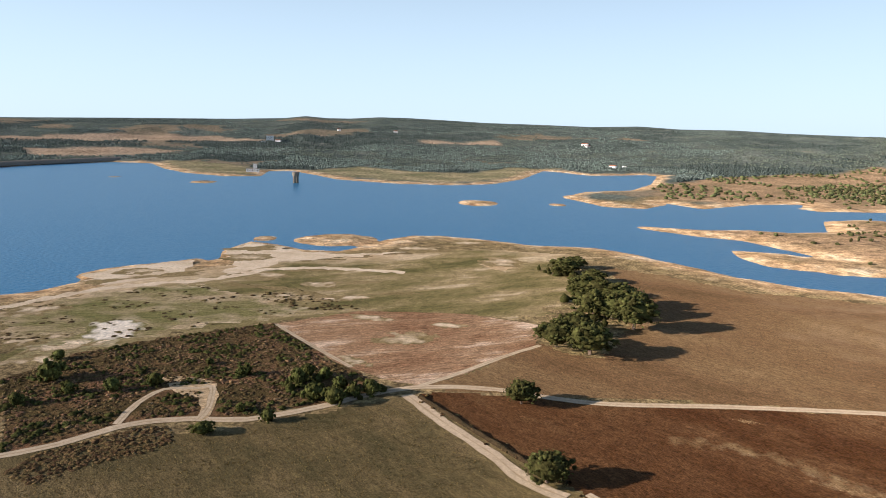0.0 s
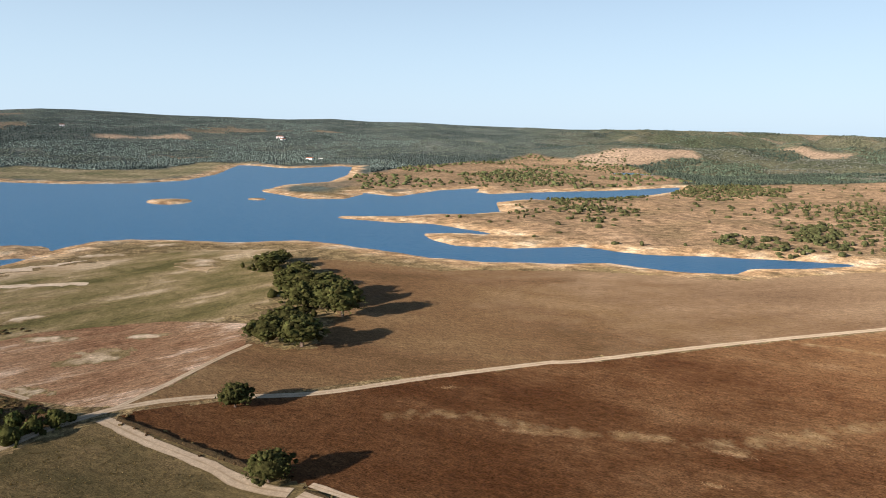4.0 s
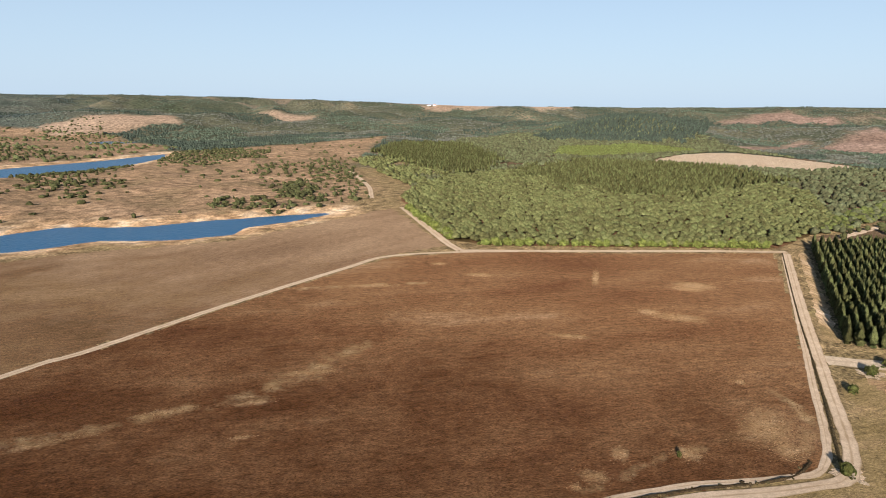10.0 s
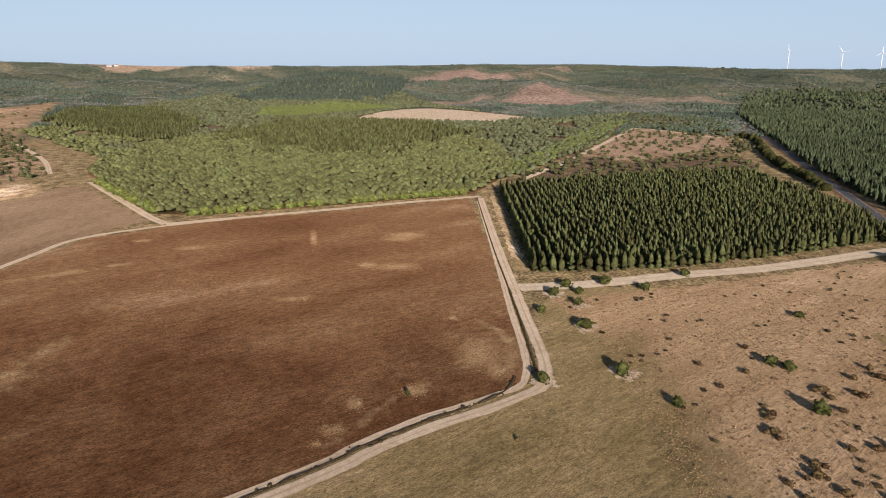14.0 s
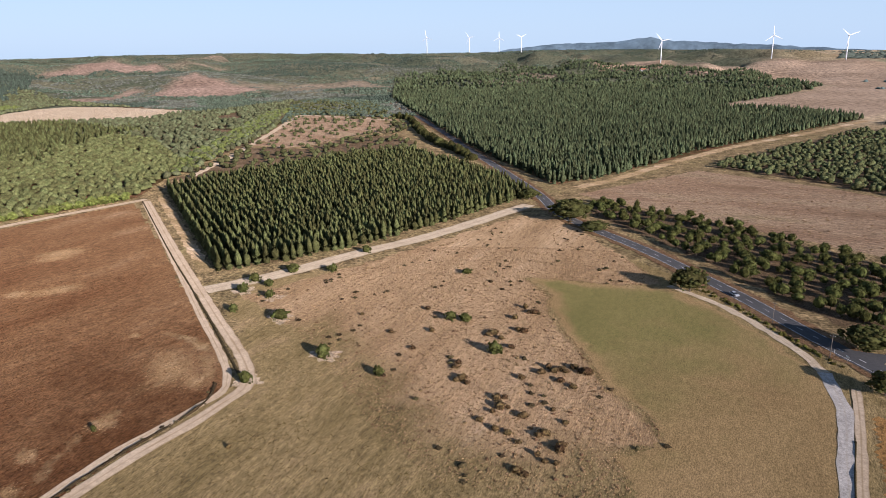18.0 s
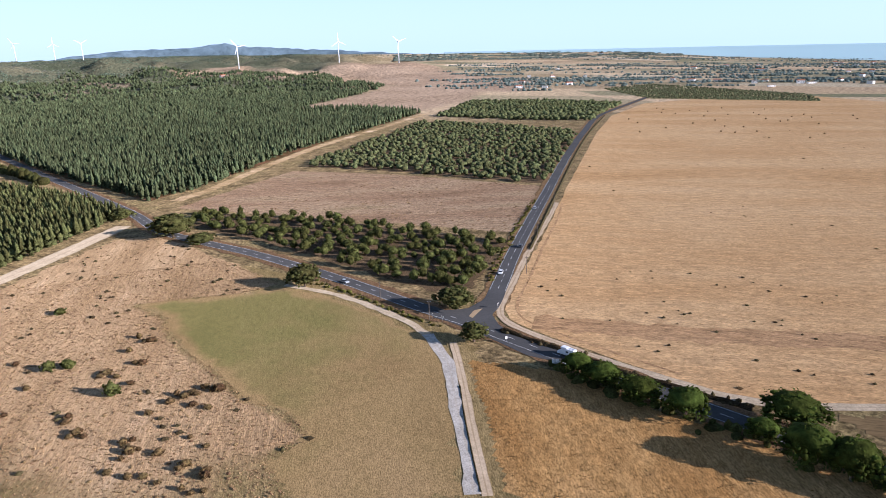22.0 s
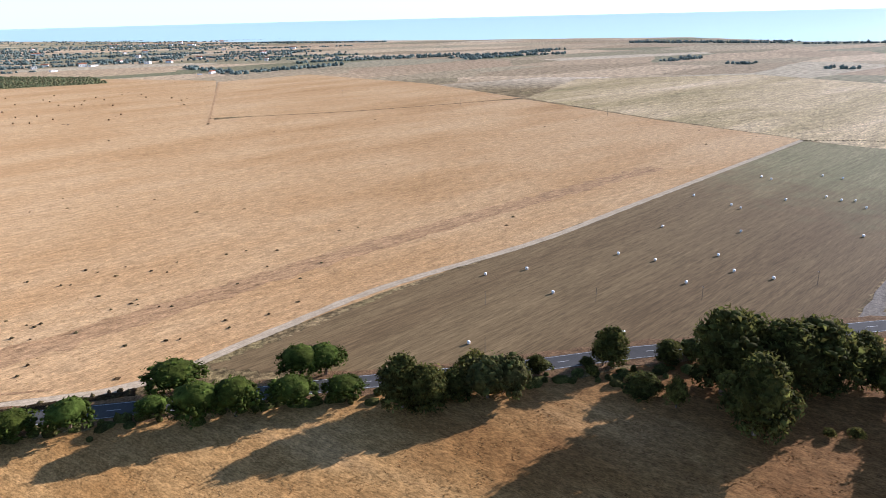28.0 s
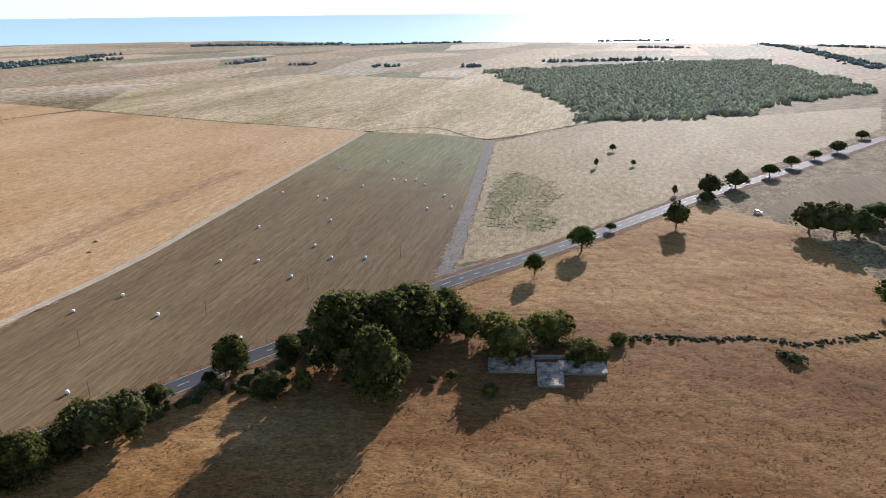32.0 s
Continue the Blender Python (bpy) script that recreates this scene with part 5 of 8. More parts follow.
def sheet(name, outline, mat, label, z=0.05, ragged=1.2, step=5.0, category="field"):
    """A field: a flat sheet over the ground with a slightly ragged edge."""
    p = np.asarray(outline, float)
    line = []
    for u, v in zip(p, np.roll(p, -1, 0)):
        n = max(1, int(np.linalg.norm(v - u) / step))
        line += [u + (v - u) * k / n for k in range(n)]
    line = np.array(line)
    line = line + ragged * np.stack([waves(line[:, 0], line[:, 1], 14, 11), waves(line[:, 0], line[:, 1], 14, 12)], -1)
    bm = bmesh.new()
    vs = [bm.verts.new((x, y, z)) for x, y in line]
    es = [bm.edges.new((vs[k], vs[(k + 1) % len(vs)])) for k in range(len(vs))]
    bmesh.ops.triangle_fill(bm, use_beauty=True, use_dissolve=False, edges=es, normal=(0, 0, 1))
    return tagged(part(name, bm, mat, None), label, category, kind="structure")


def grown_sheet(name, outline, mat, label, z, blend, cell=2.5, ragged=1.2, category="field", pale=None, relief=0.0):
    """A field of small cells whose growth changes from place to place. blend(x, y, d): 0 to 1, d metres inside its edge."""
    p = np.asarray(outline, float)
    lo, hi = p.min(0) - cell, p.max(0) + cell
    nx, ny = [int(q / cell) + 2 for q in hi - lo]
    x, y = np.meshgrid(lo[0] + cell * np.arange(nx), lo[1] + cell * np.arange(ny))
    x, y = x.ravel(), y.ravel()
    d = -signed(p, x, y) + ragged * waves(x, y, 12, 13)
    a = (np.arange(ny - 1)[:, None] * nx + np.arange(nx - 1)).ravel()
    f = np.stack([a, a + 1, a + nx + 1, a + nx], -1)
    keep = (d[f] > -0.75 * cell).all(1) & (d[f].max(1) > 0)
    f = f[keep]
    used, f = np.unique(f, return_inverse=True)
    lift = relief * np.clip(d[used] / 6, 0, 1) * (1.2 + waves(x[used], y[used], 5, 17) + 0.6 * waves(x[used], y[used], 11, 18))
    ob = link_mesh(name, np.stack([x[used], y[used], z + np.maximum(lift, 0)], -1), f.reshape(-1, 4), mat, smooth=relief > 0)
    ob.data.attributes.new("blend", "FLOAT", "POINT").data.foreach_set("value", np.clip(blend(x[used], y[used], d[used]), 0, 1).astype(np.float32))
    if pale:
        ob.data.attributes.new("pale", "FLOAT", "POINT").data.foreach_set("value", np.clip(pale(x[used], y[used]), 0, 1).astype(np.float32))
    return tagged(ob, label, category, kind="structure")


def ribbon(name, points, width, mat, label, z=0.12, ragged=0.25, category="track", step=4.0, parent=None, drape=False):
    """A road or track along a line, with its edges a little uneven."""
    line = smooth_line(points, step)
    way = np.gradient(line, axis=0)
    way /= np.linalg.norm(way, axis=1)[:, None] + 1e-9
    side = np.stack([-way[:, 1], way[:, 0]], -1)
    cols = []
    for k in (-1, -0.5, 0, 0.5, 1):
        off = k * width / 2 + (ragged * waves(line[:, 0], line[:, 1], 9, 20 + int(k)) if abs(k) == 1 else 0)
        q = line + side * np.reshape(off, (-1, 1))
        cols.append(np.c_[q, z + (height(q[:, 0], q[:, 1], np.full(len(q), 400.0)) if drape else np.zeros(len(q)))])
    v = np.stack(cols, 1).reshape(-1, 3)
    a = (np.arange(len(line) - 1)[:, None] * 5 + np.arange(4)).ravel()
    ob = link_mesh(name, v, np.stack([a, a + 1, a + 6, a + 5], -1), mat, parent)
    ob.data.attributes.new("across", "FLOAT", "POINT").data.foreach_set("value", np.tile(np.array([-1, -0.5, 0, 0.5, 1], np.float32), len(line)))
    return tagged(ob, label, category, kind="structure") if parent is None else tagged(ob, label)


def brown_streaks(x, y):
    """Bleached growth of the brown field: blots and long drifts."""
    out = np.zeros(len(x))
    for px, py, w, d in BROWN_PATCHES:
        turn = math.atan2(px, py)
        u, v = (x - px) * math.cos(turn) - (y - py) * math.sin(turn), (x - px) * math.sin(turn) + (y - py) * math.cos(turn)
        out = np.maximum(out, 0.68 * np.exp(-(u / w / 0.6) ** 2 - (v / d / 0.55) ** 2))
    for line, wide in ((BROWN_DRIFT, 7.0), (BROWN_DRIFT_FAR, 4.0), (BROWN_DRIFT_WEST, 5.0), (BROWN_DRIFT_CORNER, 2.6), (BROWN_DRIFT_EDGE, 3.5)):
        out = np.maximum(out, (0.5 + 0.3 * waves(x, y, 9, 76)) * np.exp(-(edge_distance(smooth_line(line), x, y, False) / wide) ** 2))
    return out


grown_sheet("brown_field", BROWN_FIELD, BROWN, "dark red-brown field of dry low growth", 0.06, lambda x, y, d: (x - 50) / 290 + 0.16 * waves(x, y, 70, 72), 2.0, 0.6, pale=brown_streaks)
grown_sheet("tan_pasture", NORTH_FIELD, TAN, "tan-brown dry pasture sloping to the lake", 0.05, lambda x, y, d: (x - 130) / 240 + 0.12 * waves(x, y, 60, 74), 3.0, 2.0)
sheet("patchy_field", PATCHY_FIELD, PATCHY, "patchy brown field with bleached bare soil", 0.055, 1.0)
OLIVE_GROUND = [(-150, 140), (-120, 190), (-70, 202), (-10, 236), (40, 168), (150, 30), (200, -36), (262, -36), (286, -50), (288, -103), (300, -160), (230, -215), (180, -215), (120, -200), (88, -176), (60, -134), (54, -119), (41, -122), (-12, -94), (-54, -77), (-117, 25)]
grown_sheet("olive_pasture", OLIVE_GROUND, OLIVE, "mottled olive-brown dry pasture", 0.02, lambda x, y, d: (x + 30) / 130)
sheet("heath", HEATH, HEATH_MAT, "dark heath of low scrub beside the track", 0.052, ragged=3)
grown_sheet("lakeside_meadow", LAKE_MEADOW, MEADOW, "streaky dry meadow between fields and lake", 0.026, lambda x, y, d: 1.5 - lake_distance(x, y) / 55, 3.0, 6)
grown_sheet("shore_grass", GREEN_SHORE, SHORE_GREEN, "greenish grass near the lake shore", 0.04, lambda x, y, d: 0.22 + 0.3 * waves(x, y, 28, 73) + np.clip(0.4 - d / 20, 0, 1), 2.5, 6)
grown_sheet("bleached_ground", PALE_EDGE_FIELD, SHORE_GREEN, "bleached grass behind the heath", 0.034, lambda x, y, d: 0.35 + 0 * x, 2.5, 5)
grown_sheet("white_soil_patch", WHITE_PATCH, WHITE_SOIL, "patch of bare white sandy soil", 0.046, lambda x, y, d: d / 6, 1.5, 4)
sheet("shore_sand", SHORE_SAND, BEACH, "pale sandy flats at the lake shore", 0.03, ragged=5)
sheet("beach_flat", BEACH_FLAT, BEACH, "bright sandy beach spit at the lake", 0.033, ragged=4)
sheet("sand_patch", SAND_PATCH, SHORE_MIX, "small patch of bare pale sand", 0.058, ragged=3)
grown_sheet("green_field", GREEN_FIELD, GREENF, "cropped olive-green field beside the road", 0.07, lambda x, y, d: np.minimum(0.1 + (x - 95) / 110, d / 7), 1.5, 2.0)
grown_sheet("scrub_field", SCRUB_FIELD, SCRUB, "pale pinkish dry grass field dotted with shrubs", 0.048, lambda x, y, d: np.maximum(d / 26, np.clip((x - 215) / 30, 0, 1)) - 0.1 + 0.9 * np.clip((-95 - y) / 12, 0, 1) * np.clip(d / 4, 0, 1), 2.0, 1.5)
sheet("pink_field", PINK_FIELD, PINK, "pale pinkish fallow field between woods", 0.05)
grown_sheet("golden_field", GOLD_FIELD, GOLD, "golden to rusty dry grass field by the road", 0.044, lambda x, y, d: np.clip((-x - 10) / 130, 0, 1) * np.clip((250 - np.hypot(x, y)) / 60, 0.3, 1), 1.6, 0.8, relief=0.13)
sheet("straw_field", BIG_STRAW_FIELD, STRAW, "wide pale straw field, mown", 0.05, 0.5)
sheet("fenced_straw_field", FAR_STRAW_FIELD, STRAW, "pale straw field behind a fence line", 0.075, 0.5)
grown_sheet("stubble_field", BALE_FIELD, STUBBLE, "dark brown stubble field with wrapped bales", 0.062, lambda x, y, d: (-x - 240) / 170, 2.0, 0.3)
sheet("triangle_pasture", TRIANGLE_FIELD, PALE_SCRUB, "dry pasture with green scrub beside the road", 0.042)
grown_sheet("green_scrub_patch", GREEN_TRIANGLE, SHORE_GREEN, "green scrubby patch in the dry pasture", 0.056, lambda x, y, d: 0.55 - d / 12, 2.5, 8)
sheet("west_pasture", WEST_PASTURE, PALE_PASTURE, "pale olive pasture beyond the stubble", 0.038, ragged=2)
sheet("dark_far_field", DARK_FIELD_FAR, STUBBLE, "dark grey-brown ploughed field", 0.053)
sheet("sand_field", SAND_FIELD, SAND, "pale sandy clearing among woods", 0.08, ragged=6)
sheet("mixed_wood_floor", [(593, -45), (672, 339), (898, 350), (1250, 420), (1440, 200), (1440, -150), (1150, -290), (811, -183)], OAK_FLOOR, "dark leafy floor of the mixed wood", 0.024, 4.0)
sheet("oak_slope", OAK_SLOPE, OAK_FLOOR, "brown dry floor of the open oak slope", 0.03, 4.0)
sheet("clearing", CLEARING, PINK, "dry brown clearing among the trees", 0.066, ragged=14)
sheet("orchard_ground", ORCHARD, SHORE_GREEN, "green orchard plot in the far farmland", 0.09, ragged=4)

sheet("bare_clearing", BARE_CLEARING, SHORE_MIX, "bare sandy clearing in the heath", 0.128, 1.5, 3.0, "clearing")
ribbon("shore_path", SHORE_PATH, 8.0, BEACH, "pale sandy path along the lake shore", 0.085, 3.2, "path")
ribbon("meadow_path", MEADOW_PATH, 7.0, PALE_EARTH, "pale sandy streak through the meadow", 0.087, 4.0, "path")
for n, (px, py, long, deep_) in enumerate(PALE_PATCHES):
    turn = -math.atan2(px, py)
    ring = [(long / 2 * math.cos(q * math.pi / 8), deep_ / 2 * math.sin(q * math.pi / 8)) for q in range(16)]
    ring = [(px + u * math.cos(turn) - v * math.sin(turn), py + u * math.sin(turn) + v * math.cos(turn)) for u, v in ring]
    grown_sheet("pale_soil_patch", ring, PALE_EARTH, "bleached sandy soil in the dry meadow", 0.064 + 0.001 * n, lambda x, y, d: 0.12 + 0.75 * d / (0.5 * min(long, deep_)) - 0.25 * np.abs(waves(x, y, 7, 71)), 1.5, 5.0, "soil")
ribbon("clearing_track", CLEARING_TRACK, 7.0, DIRT, "pale sandy track winding up to the clearing", 0.1, 1.5)
ribbon("back_track", BACK_TRACK, 6.0, DIRT, "pale sandy track behind the plantation", 0.1, 1.0)
ribbon("forest_ride", FOREST_EDGE, 9.0, SHORE_MIX, "pale sandy ride along the pine forest", 0.09, 1.5)
ribbon("main_track", MAIN_TRACK, 4.0, DIRT, "pale two-rut dirt track between fields", 0.12)
ribbon("forest_edge_track", FOREST_EDGE_TRACK, 6.0, DIRT, "pale dirt track along the stone pine wood", 0.13)
ribbon("shore_track", SHORE_TRACK, 6.0, DIRT, "pale sandy track beside the wood", 0.11)
ribbon("grove_track", GROVE_TRACK, 2.6, DIRT, "narrow pale track to the oak grove", 0.115)
ribbon("west_track", WEST_TRACK, 5.0, DIRT, "pale dirt track with a ditch beside it", 0.14, 0.5)
ribbon("heath_track", HEATH_TRACK, 2.4, DIRT, "sandy loop track through the heath", 0.132, 0.6)
ribbon("heath_edge_track", HEATH_EDGE_TRACK, 2.2, DIRT, "narrow dirt path along the heath", 0.13)
FIELD_EDGE_TRACK += [(100, 82), (62, 130), (36, 165)]
FIELD_EDGE_TRACK_INNER += [(104, 86), (66, 134), (40, 169)]
DITCH += [(102, 84), (64, 132), (38, 167)]
ribbon("field_edge_track", FIELD_EDGE_TRACK, 4.4, DIRT, "pale dirt track round the brown field", 0.142)
ribbon("inner_field_track", FIELD_EDGE_TRACK_INNER, 2.6, DIRT, "narrow dirt track inside the ditch", 0.16)
ribbon("plantation_strip", [(500, -35), (400, -36), (310, -36)], 6.0, SHORE_MIX, "bare sandy strip beside the plantation", 0.1, 1.0)
ribbon("plantation_track", PLANTATION_TRACK, 10.0, GRAVEL, "pale gravel track along the pine plantation", 0.122, 0.6)
ribbon("white_track", WHITE_TRACK, 4.0, WHITE_GRAVEL, "white gravel strip beside the green field", 0.133, 0.5)
ribbon("field_track", FIELD_TRACK, 2.6, DIRT, "two-rut dirt track beside the gravel strip", 0.144)
ribbon("roadside_track", ROADSIDE_TRACK, 3.2, GRAVEL, "pale gravel track along the road", 0.125, 0.5)
ribbon("savanna_path", SAVANNA_PATH, 5.0, DIRT, "orange dirt path up the dry slope", 0.25, drape=True)
ribbon("straw_edge_track", STRAW_EDGE_TRACK, 4.0, GRAVEL, "pale dirt track along the straw field", 0.135)
ribbon("straw_corner_track", STRAW_CORNER_TRACK, 2.8, DIRT, "pale dirt track bending round the straw field", 0.17, 0.4)
ribbon("straw_corner_rut", STRAW_CORNER_RUT, 1.1, DARK_STRAW, "darker wheel rut inside the straw edge", 0.088, 0.3)
ribbon("trodden_strip", DARK_BAND, 13.0, DARK_STRAW, "darker trodden strip across the straw field", 0.085, ragged=2.5, category="field")
sheet("gravel_yard", GRAVEL_TRIANGLE, GREY_GRAVEL, "grey gravel track meeting the road", 0.146, ragged=0.5, category="track")
ribbon("road_verge", ROAD, 14.0, DRY_TUFT, "dry grass verges of the road", 0.15, ragged=1.2, category="verge")
ribbon("side_road_verge", SIDE_ROAD, 13.0, DRY_TUFT, "dry grass verges of the side road", 0.155, ragged=1.0, category="verge")
road = ribbon("road", ROAD, 7.4, ASPHALT, "grey asphalt country road with white lines", 0.2, ragged=0.04, category="road")
side_road = ribbon("side_road", SIDE_ROAD, 7.2, ASPHALT, "straight grey asphalt side road", 0.205, ragged=0.04, category="road")
sheet("junction", JUNCTION, ASPHALT, "asphalt road junction widened for turning", 0.21, 0.1, 2.0, "road")
sheet("junction_island", SPLITTER, DIRT, "small bare triangular traffic island", 0.24, 0.1, 1.0, "road")


def offset_line(points, off, step=3.0):
    line = smooth_line(points, step)
    way = np.gradient(line, axis=0)
    way /= np.linalg.norm(way, axis=1)[:, None] + 1e-9
    return line + np.stack([-way[:, 1], way[:, 0]], -1) * off


def marking(parent, points, width, z):
    """A painted line as a thin part of the road."""
    p = np.asarray(points, float)
    way = np.gradient(p, axis=0)
    way /= np.linalg.norm(way, axis=1)[:, None] + 1e-9
    side = np.stack([-way[:, 1], way[:, 0]], -1) * width / 2
    v = np.stack([np.c_[p - side, np.full(len(p), z)], np.c_[p + side, np.full(len(p), z)]], 1).reshape(-1, 3)
    a = np.arange(len(p) - 1) * 2
    link_mesh("line_marking", v, np.stack([a, a + 1, a + 3, a + 2], -1), PAINT, parent)


for owner, points, half in ((road, ROAD, 3.3), (side_road, SIDE_ROAD, 3.2)):
    for off in (-half, half):
        line = offset_line(points, off)
        d = np.hypot(line[:, 0] - 110, line[:, 1] + 208)
        keep = np.hypot(line[:, 0], line[:, 1]) < 620
        if owner is road:
            keep &= (d > 22) | (off < 0)
            cuts = np.nonzero(np.diff(keep.astype(int)))[0] + 1
        else:
            keep &= d > 26
            cuts = np.nonzero(np.diff(keep.astype(int)))[0] + 1
        for piece, ok in zip(np.split(line, cuts), np.split(keep, cuts)):
            if ok[0] and len(piece) > 2:
                marking(owner, piece, 0.16, 0.222)
    mid = offset_line(points, 0.0, 1.5)
    for k in range(0, len(mid) - 4, 6):
        if np.hypot(*mid[k]) < 480 and (owner is road or np.hypot(mid[k, 0] - 110, mid[k, 1] + 208) > 26):
            marking(owner, mid[k:k + 3], 0.2, 0.224)


def bank(name, points, width, high, mat, label, category="bank", seed=0):
    """A low earth bank: a ridge along a line, uneven in height."""
    line = smooth_line(points, 2.0)
    way = np.gradient(line, axis=0)
    way /= np.linalg.norm(way, axis=1)[:, None] + 1e-9
    side = np.stack([-way[:, 1], way[:, 0]], -1)
    cols = []
    for k, h in ((-1, -0.05), (-0.55, 0.55), (-0.1, 1.0), (0.4, 0.7), (1, -0.05)):
        hh = high * h * (1 + (0.45 if high < 5 else 0.02) * waves(line[:, 0], line[:, 1], 7, seed)) if h > 0 else np.full(len(line), -0.05)
        cols.append(np.c_[line + side * k * width / 2, hh])
    v = np.stack(cols, 1).reshape(-1, 3)
    a = (np.arange(len(line) - 1)[:, None] * 5 + np.arange(4)).ravel()
    return tagged(link_mesh(name, v, np.stack([a, a + 1, a + 6, a + 5], -1), mat), label, category, kind="structure")


def patch(x, y, wide, deep, turn, mat, z, label, seed):
    """A ragged bare or bleached patch on a field."""
    r = np.random.default_rng(seed)
    n = 40
    a = np.linspace(0, 2 * math.pi, n, endpoint=False)
    k = 1 + 0.22 * np.sin(3 * a + r.uniform(0, 6)) + 0.16 * np.sin(7 * a + r.uniform(0, 6)) + r.uniform(-0.14, 0.14, n)
    px, py = k * np.cos(a) * wide / 2, k * np.sin(a) * deep / 2
    c, sn = math.cos(radians(turn)), math.sin(radians(turn))
    v = np.c_[x + px * c - py * sn, y + px * sn + py * c, np.full(n, z)]
    ob = link_mesh("soil_patch", v, [list(range(n))], mat)
    tagged(ob, label, "soil", kind="structure")


for n, (x, y) in enumerate(((240, -52), (200, -57), (277, -46), (263, -55), (194, -31))):
    patch(x, y, 11 - n, 8, 40 * n, SAND, 0.09 + 0.001 * n, "bare sandy soil round a shrub", 440 + n)
for n, (x, y, w, d) in enumerate(MEADOW_PATCHES):
    patch(x, y, w, d, -math.degrees(math.atan2(x, y)) + 8, PALE_EARTH, 0.0585 + 0.0004 * n, "bare pale sand in the lakeside meadow", 460 + n)
bank("ditch_bank", DITCH, 1.3, 0.45, DARK_TUFT, "dark overgrown bank of the field ditch")
bank("field_bank", [(p[0], p[1] + 2.6) for p in FIELD_EDGE_TRACK[:4]], 1.2, 0.4, DARK_TUFT, "low dark bank between two dirt tracks")
bank("west_ditch_bank", WEST_DITCH, 2.6, 1.0, DARK_TUFT, "dark overgrown ditch bank beside the dirt track")
ROAD_BANK = ROAD_BANK[2:]
# dark ridge added in place of the shadowed ditch line
bank("strip_bank", [(88, -158), (78, -142.5), (66, -125), (60, -116.5)], 0.7, 0.35, DARK_TUFT, "low dark ridge standing for the ditch shadow by the gravel strip")
bank("road_bank", ROAD_BANK, 3.0, 1.1, DARK_TUFT, "dark overgrown bank beside the road")
bank("side_road_bank", [(p[0] - 7.0, p[1]) for p in SIDE_ROAD[3:8]], 2.2, 0.7, DARK_TUFT, "low dark bank along the side road")
bank("dam_wall", DAM, 40.0, 9.0, GREY_GRAVEL, "long low stone-faced dam embankment", "dam")


# ---- trees ----
def ball(level=1):
    bm = bmesh.new()
    bmesh.ops.create_icosphere(bm, subdivisions=level, radius=1.0)
    v = np.array([q.co[:] for q in bm.verts])
    f = np.array([[q.index for q in p.verts] for p in bm.faces])
    bm.free()
    return v, f


BALL1, BALL2 = ball(1), ball(2)


def lumpy(level, seed, rough=0.25, flat=0.55):
    v, f = BALL1 if level == 1 else BALL2
    r = np.random.default_rng(seed)
    v = v * (1 + r.uniform(-rough, rough, (len(v), 1)))
    v[:, 2] = np.where(v[:, 2] < 0, v[:, 2] * flat, v[:, 2])
    return v, f


def conifer(seed, rings, sides=7):
    """A young pine 1 high: ragged whorls of branches that close to a blunt tip."""
    r = np.random.default_rng(seed)
    vs, fs = [], []
    for z, w in rings:
        turn = r.uniform(0, 6)
        for q in range(sides):
            s = w * r.uniform(0.7, 1.2)
            a = turn + (q + r.uniform(-0.25, 0.25)) * 2 * math.pi / sides
            vs.append((s * math.cos(a), s * math.sin(a), z + r.uniform(-0.045, 0.045)))
    vs.append((r.uniform(-0.08, 0.08), r.uniform(-0.08, 0.08), r.uniform(0.94, 1.0)))
    for k in range(len(rings) - 1):
        for q in range(sides):
            u, v = k * sides + q, k * sides + (q + 1) % sides
            fs += [(u, v, v + sides), (u, v + sides, u + sides)]
    k = (len(rings) - 1) * sides
    fs += [(k + q, k + (q + 1) % sides, len(vs) - 1) for q in range(sides)]
    return np.array(vs), np.array(fs)


def scatter(outline, spacing, seed, jitter=0.35, turn=0.0, rows=None, keep=1.0, rag=0.0):
    """Places in an outline on a loose lattice. rows: spacing along and across planted rows."""
    p = np.asarray(outline, float)
    r = np.random.default_rng(seed)
    c, s = math.cos(radians(turn)), math.sin(radians(turn))
    q = p @ np.array([[c, -s], [s, c]])
    lo, hi = q.min(0), q.max(0)
    dx, dy = rows or (spacing, spacing)
    x, y = np.meshgrid(np.arange(lo[0], hi[0], dx), np.arange(lo[1], hi[1], dy))
    if rows is None:
        x[::2] += dx / 2
    x, y = x.ravel() + r.uniform(-jitter, jitter, x.size) * dx, y.ravel() + r.uniform(-jitter, jitter, y.size) * dy
    g = np.stack([x, y], -1) @ np.array([[c, s], [-s, c]])
    g = g[signed(p, g[:, 0], g[:, 1]) + rag * waves(g[:, 0], g[:, 1], 70, 41) < 0] if rag else g[inside(p, g[:, 0], g[:, 1])]
    return g[r.uniform(0, 1, len(g)) < keep]


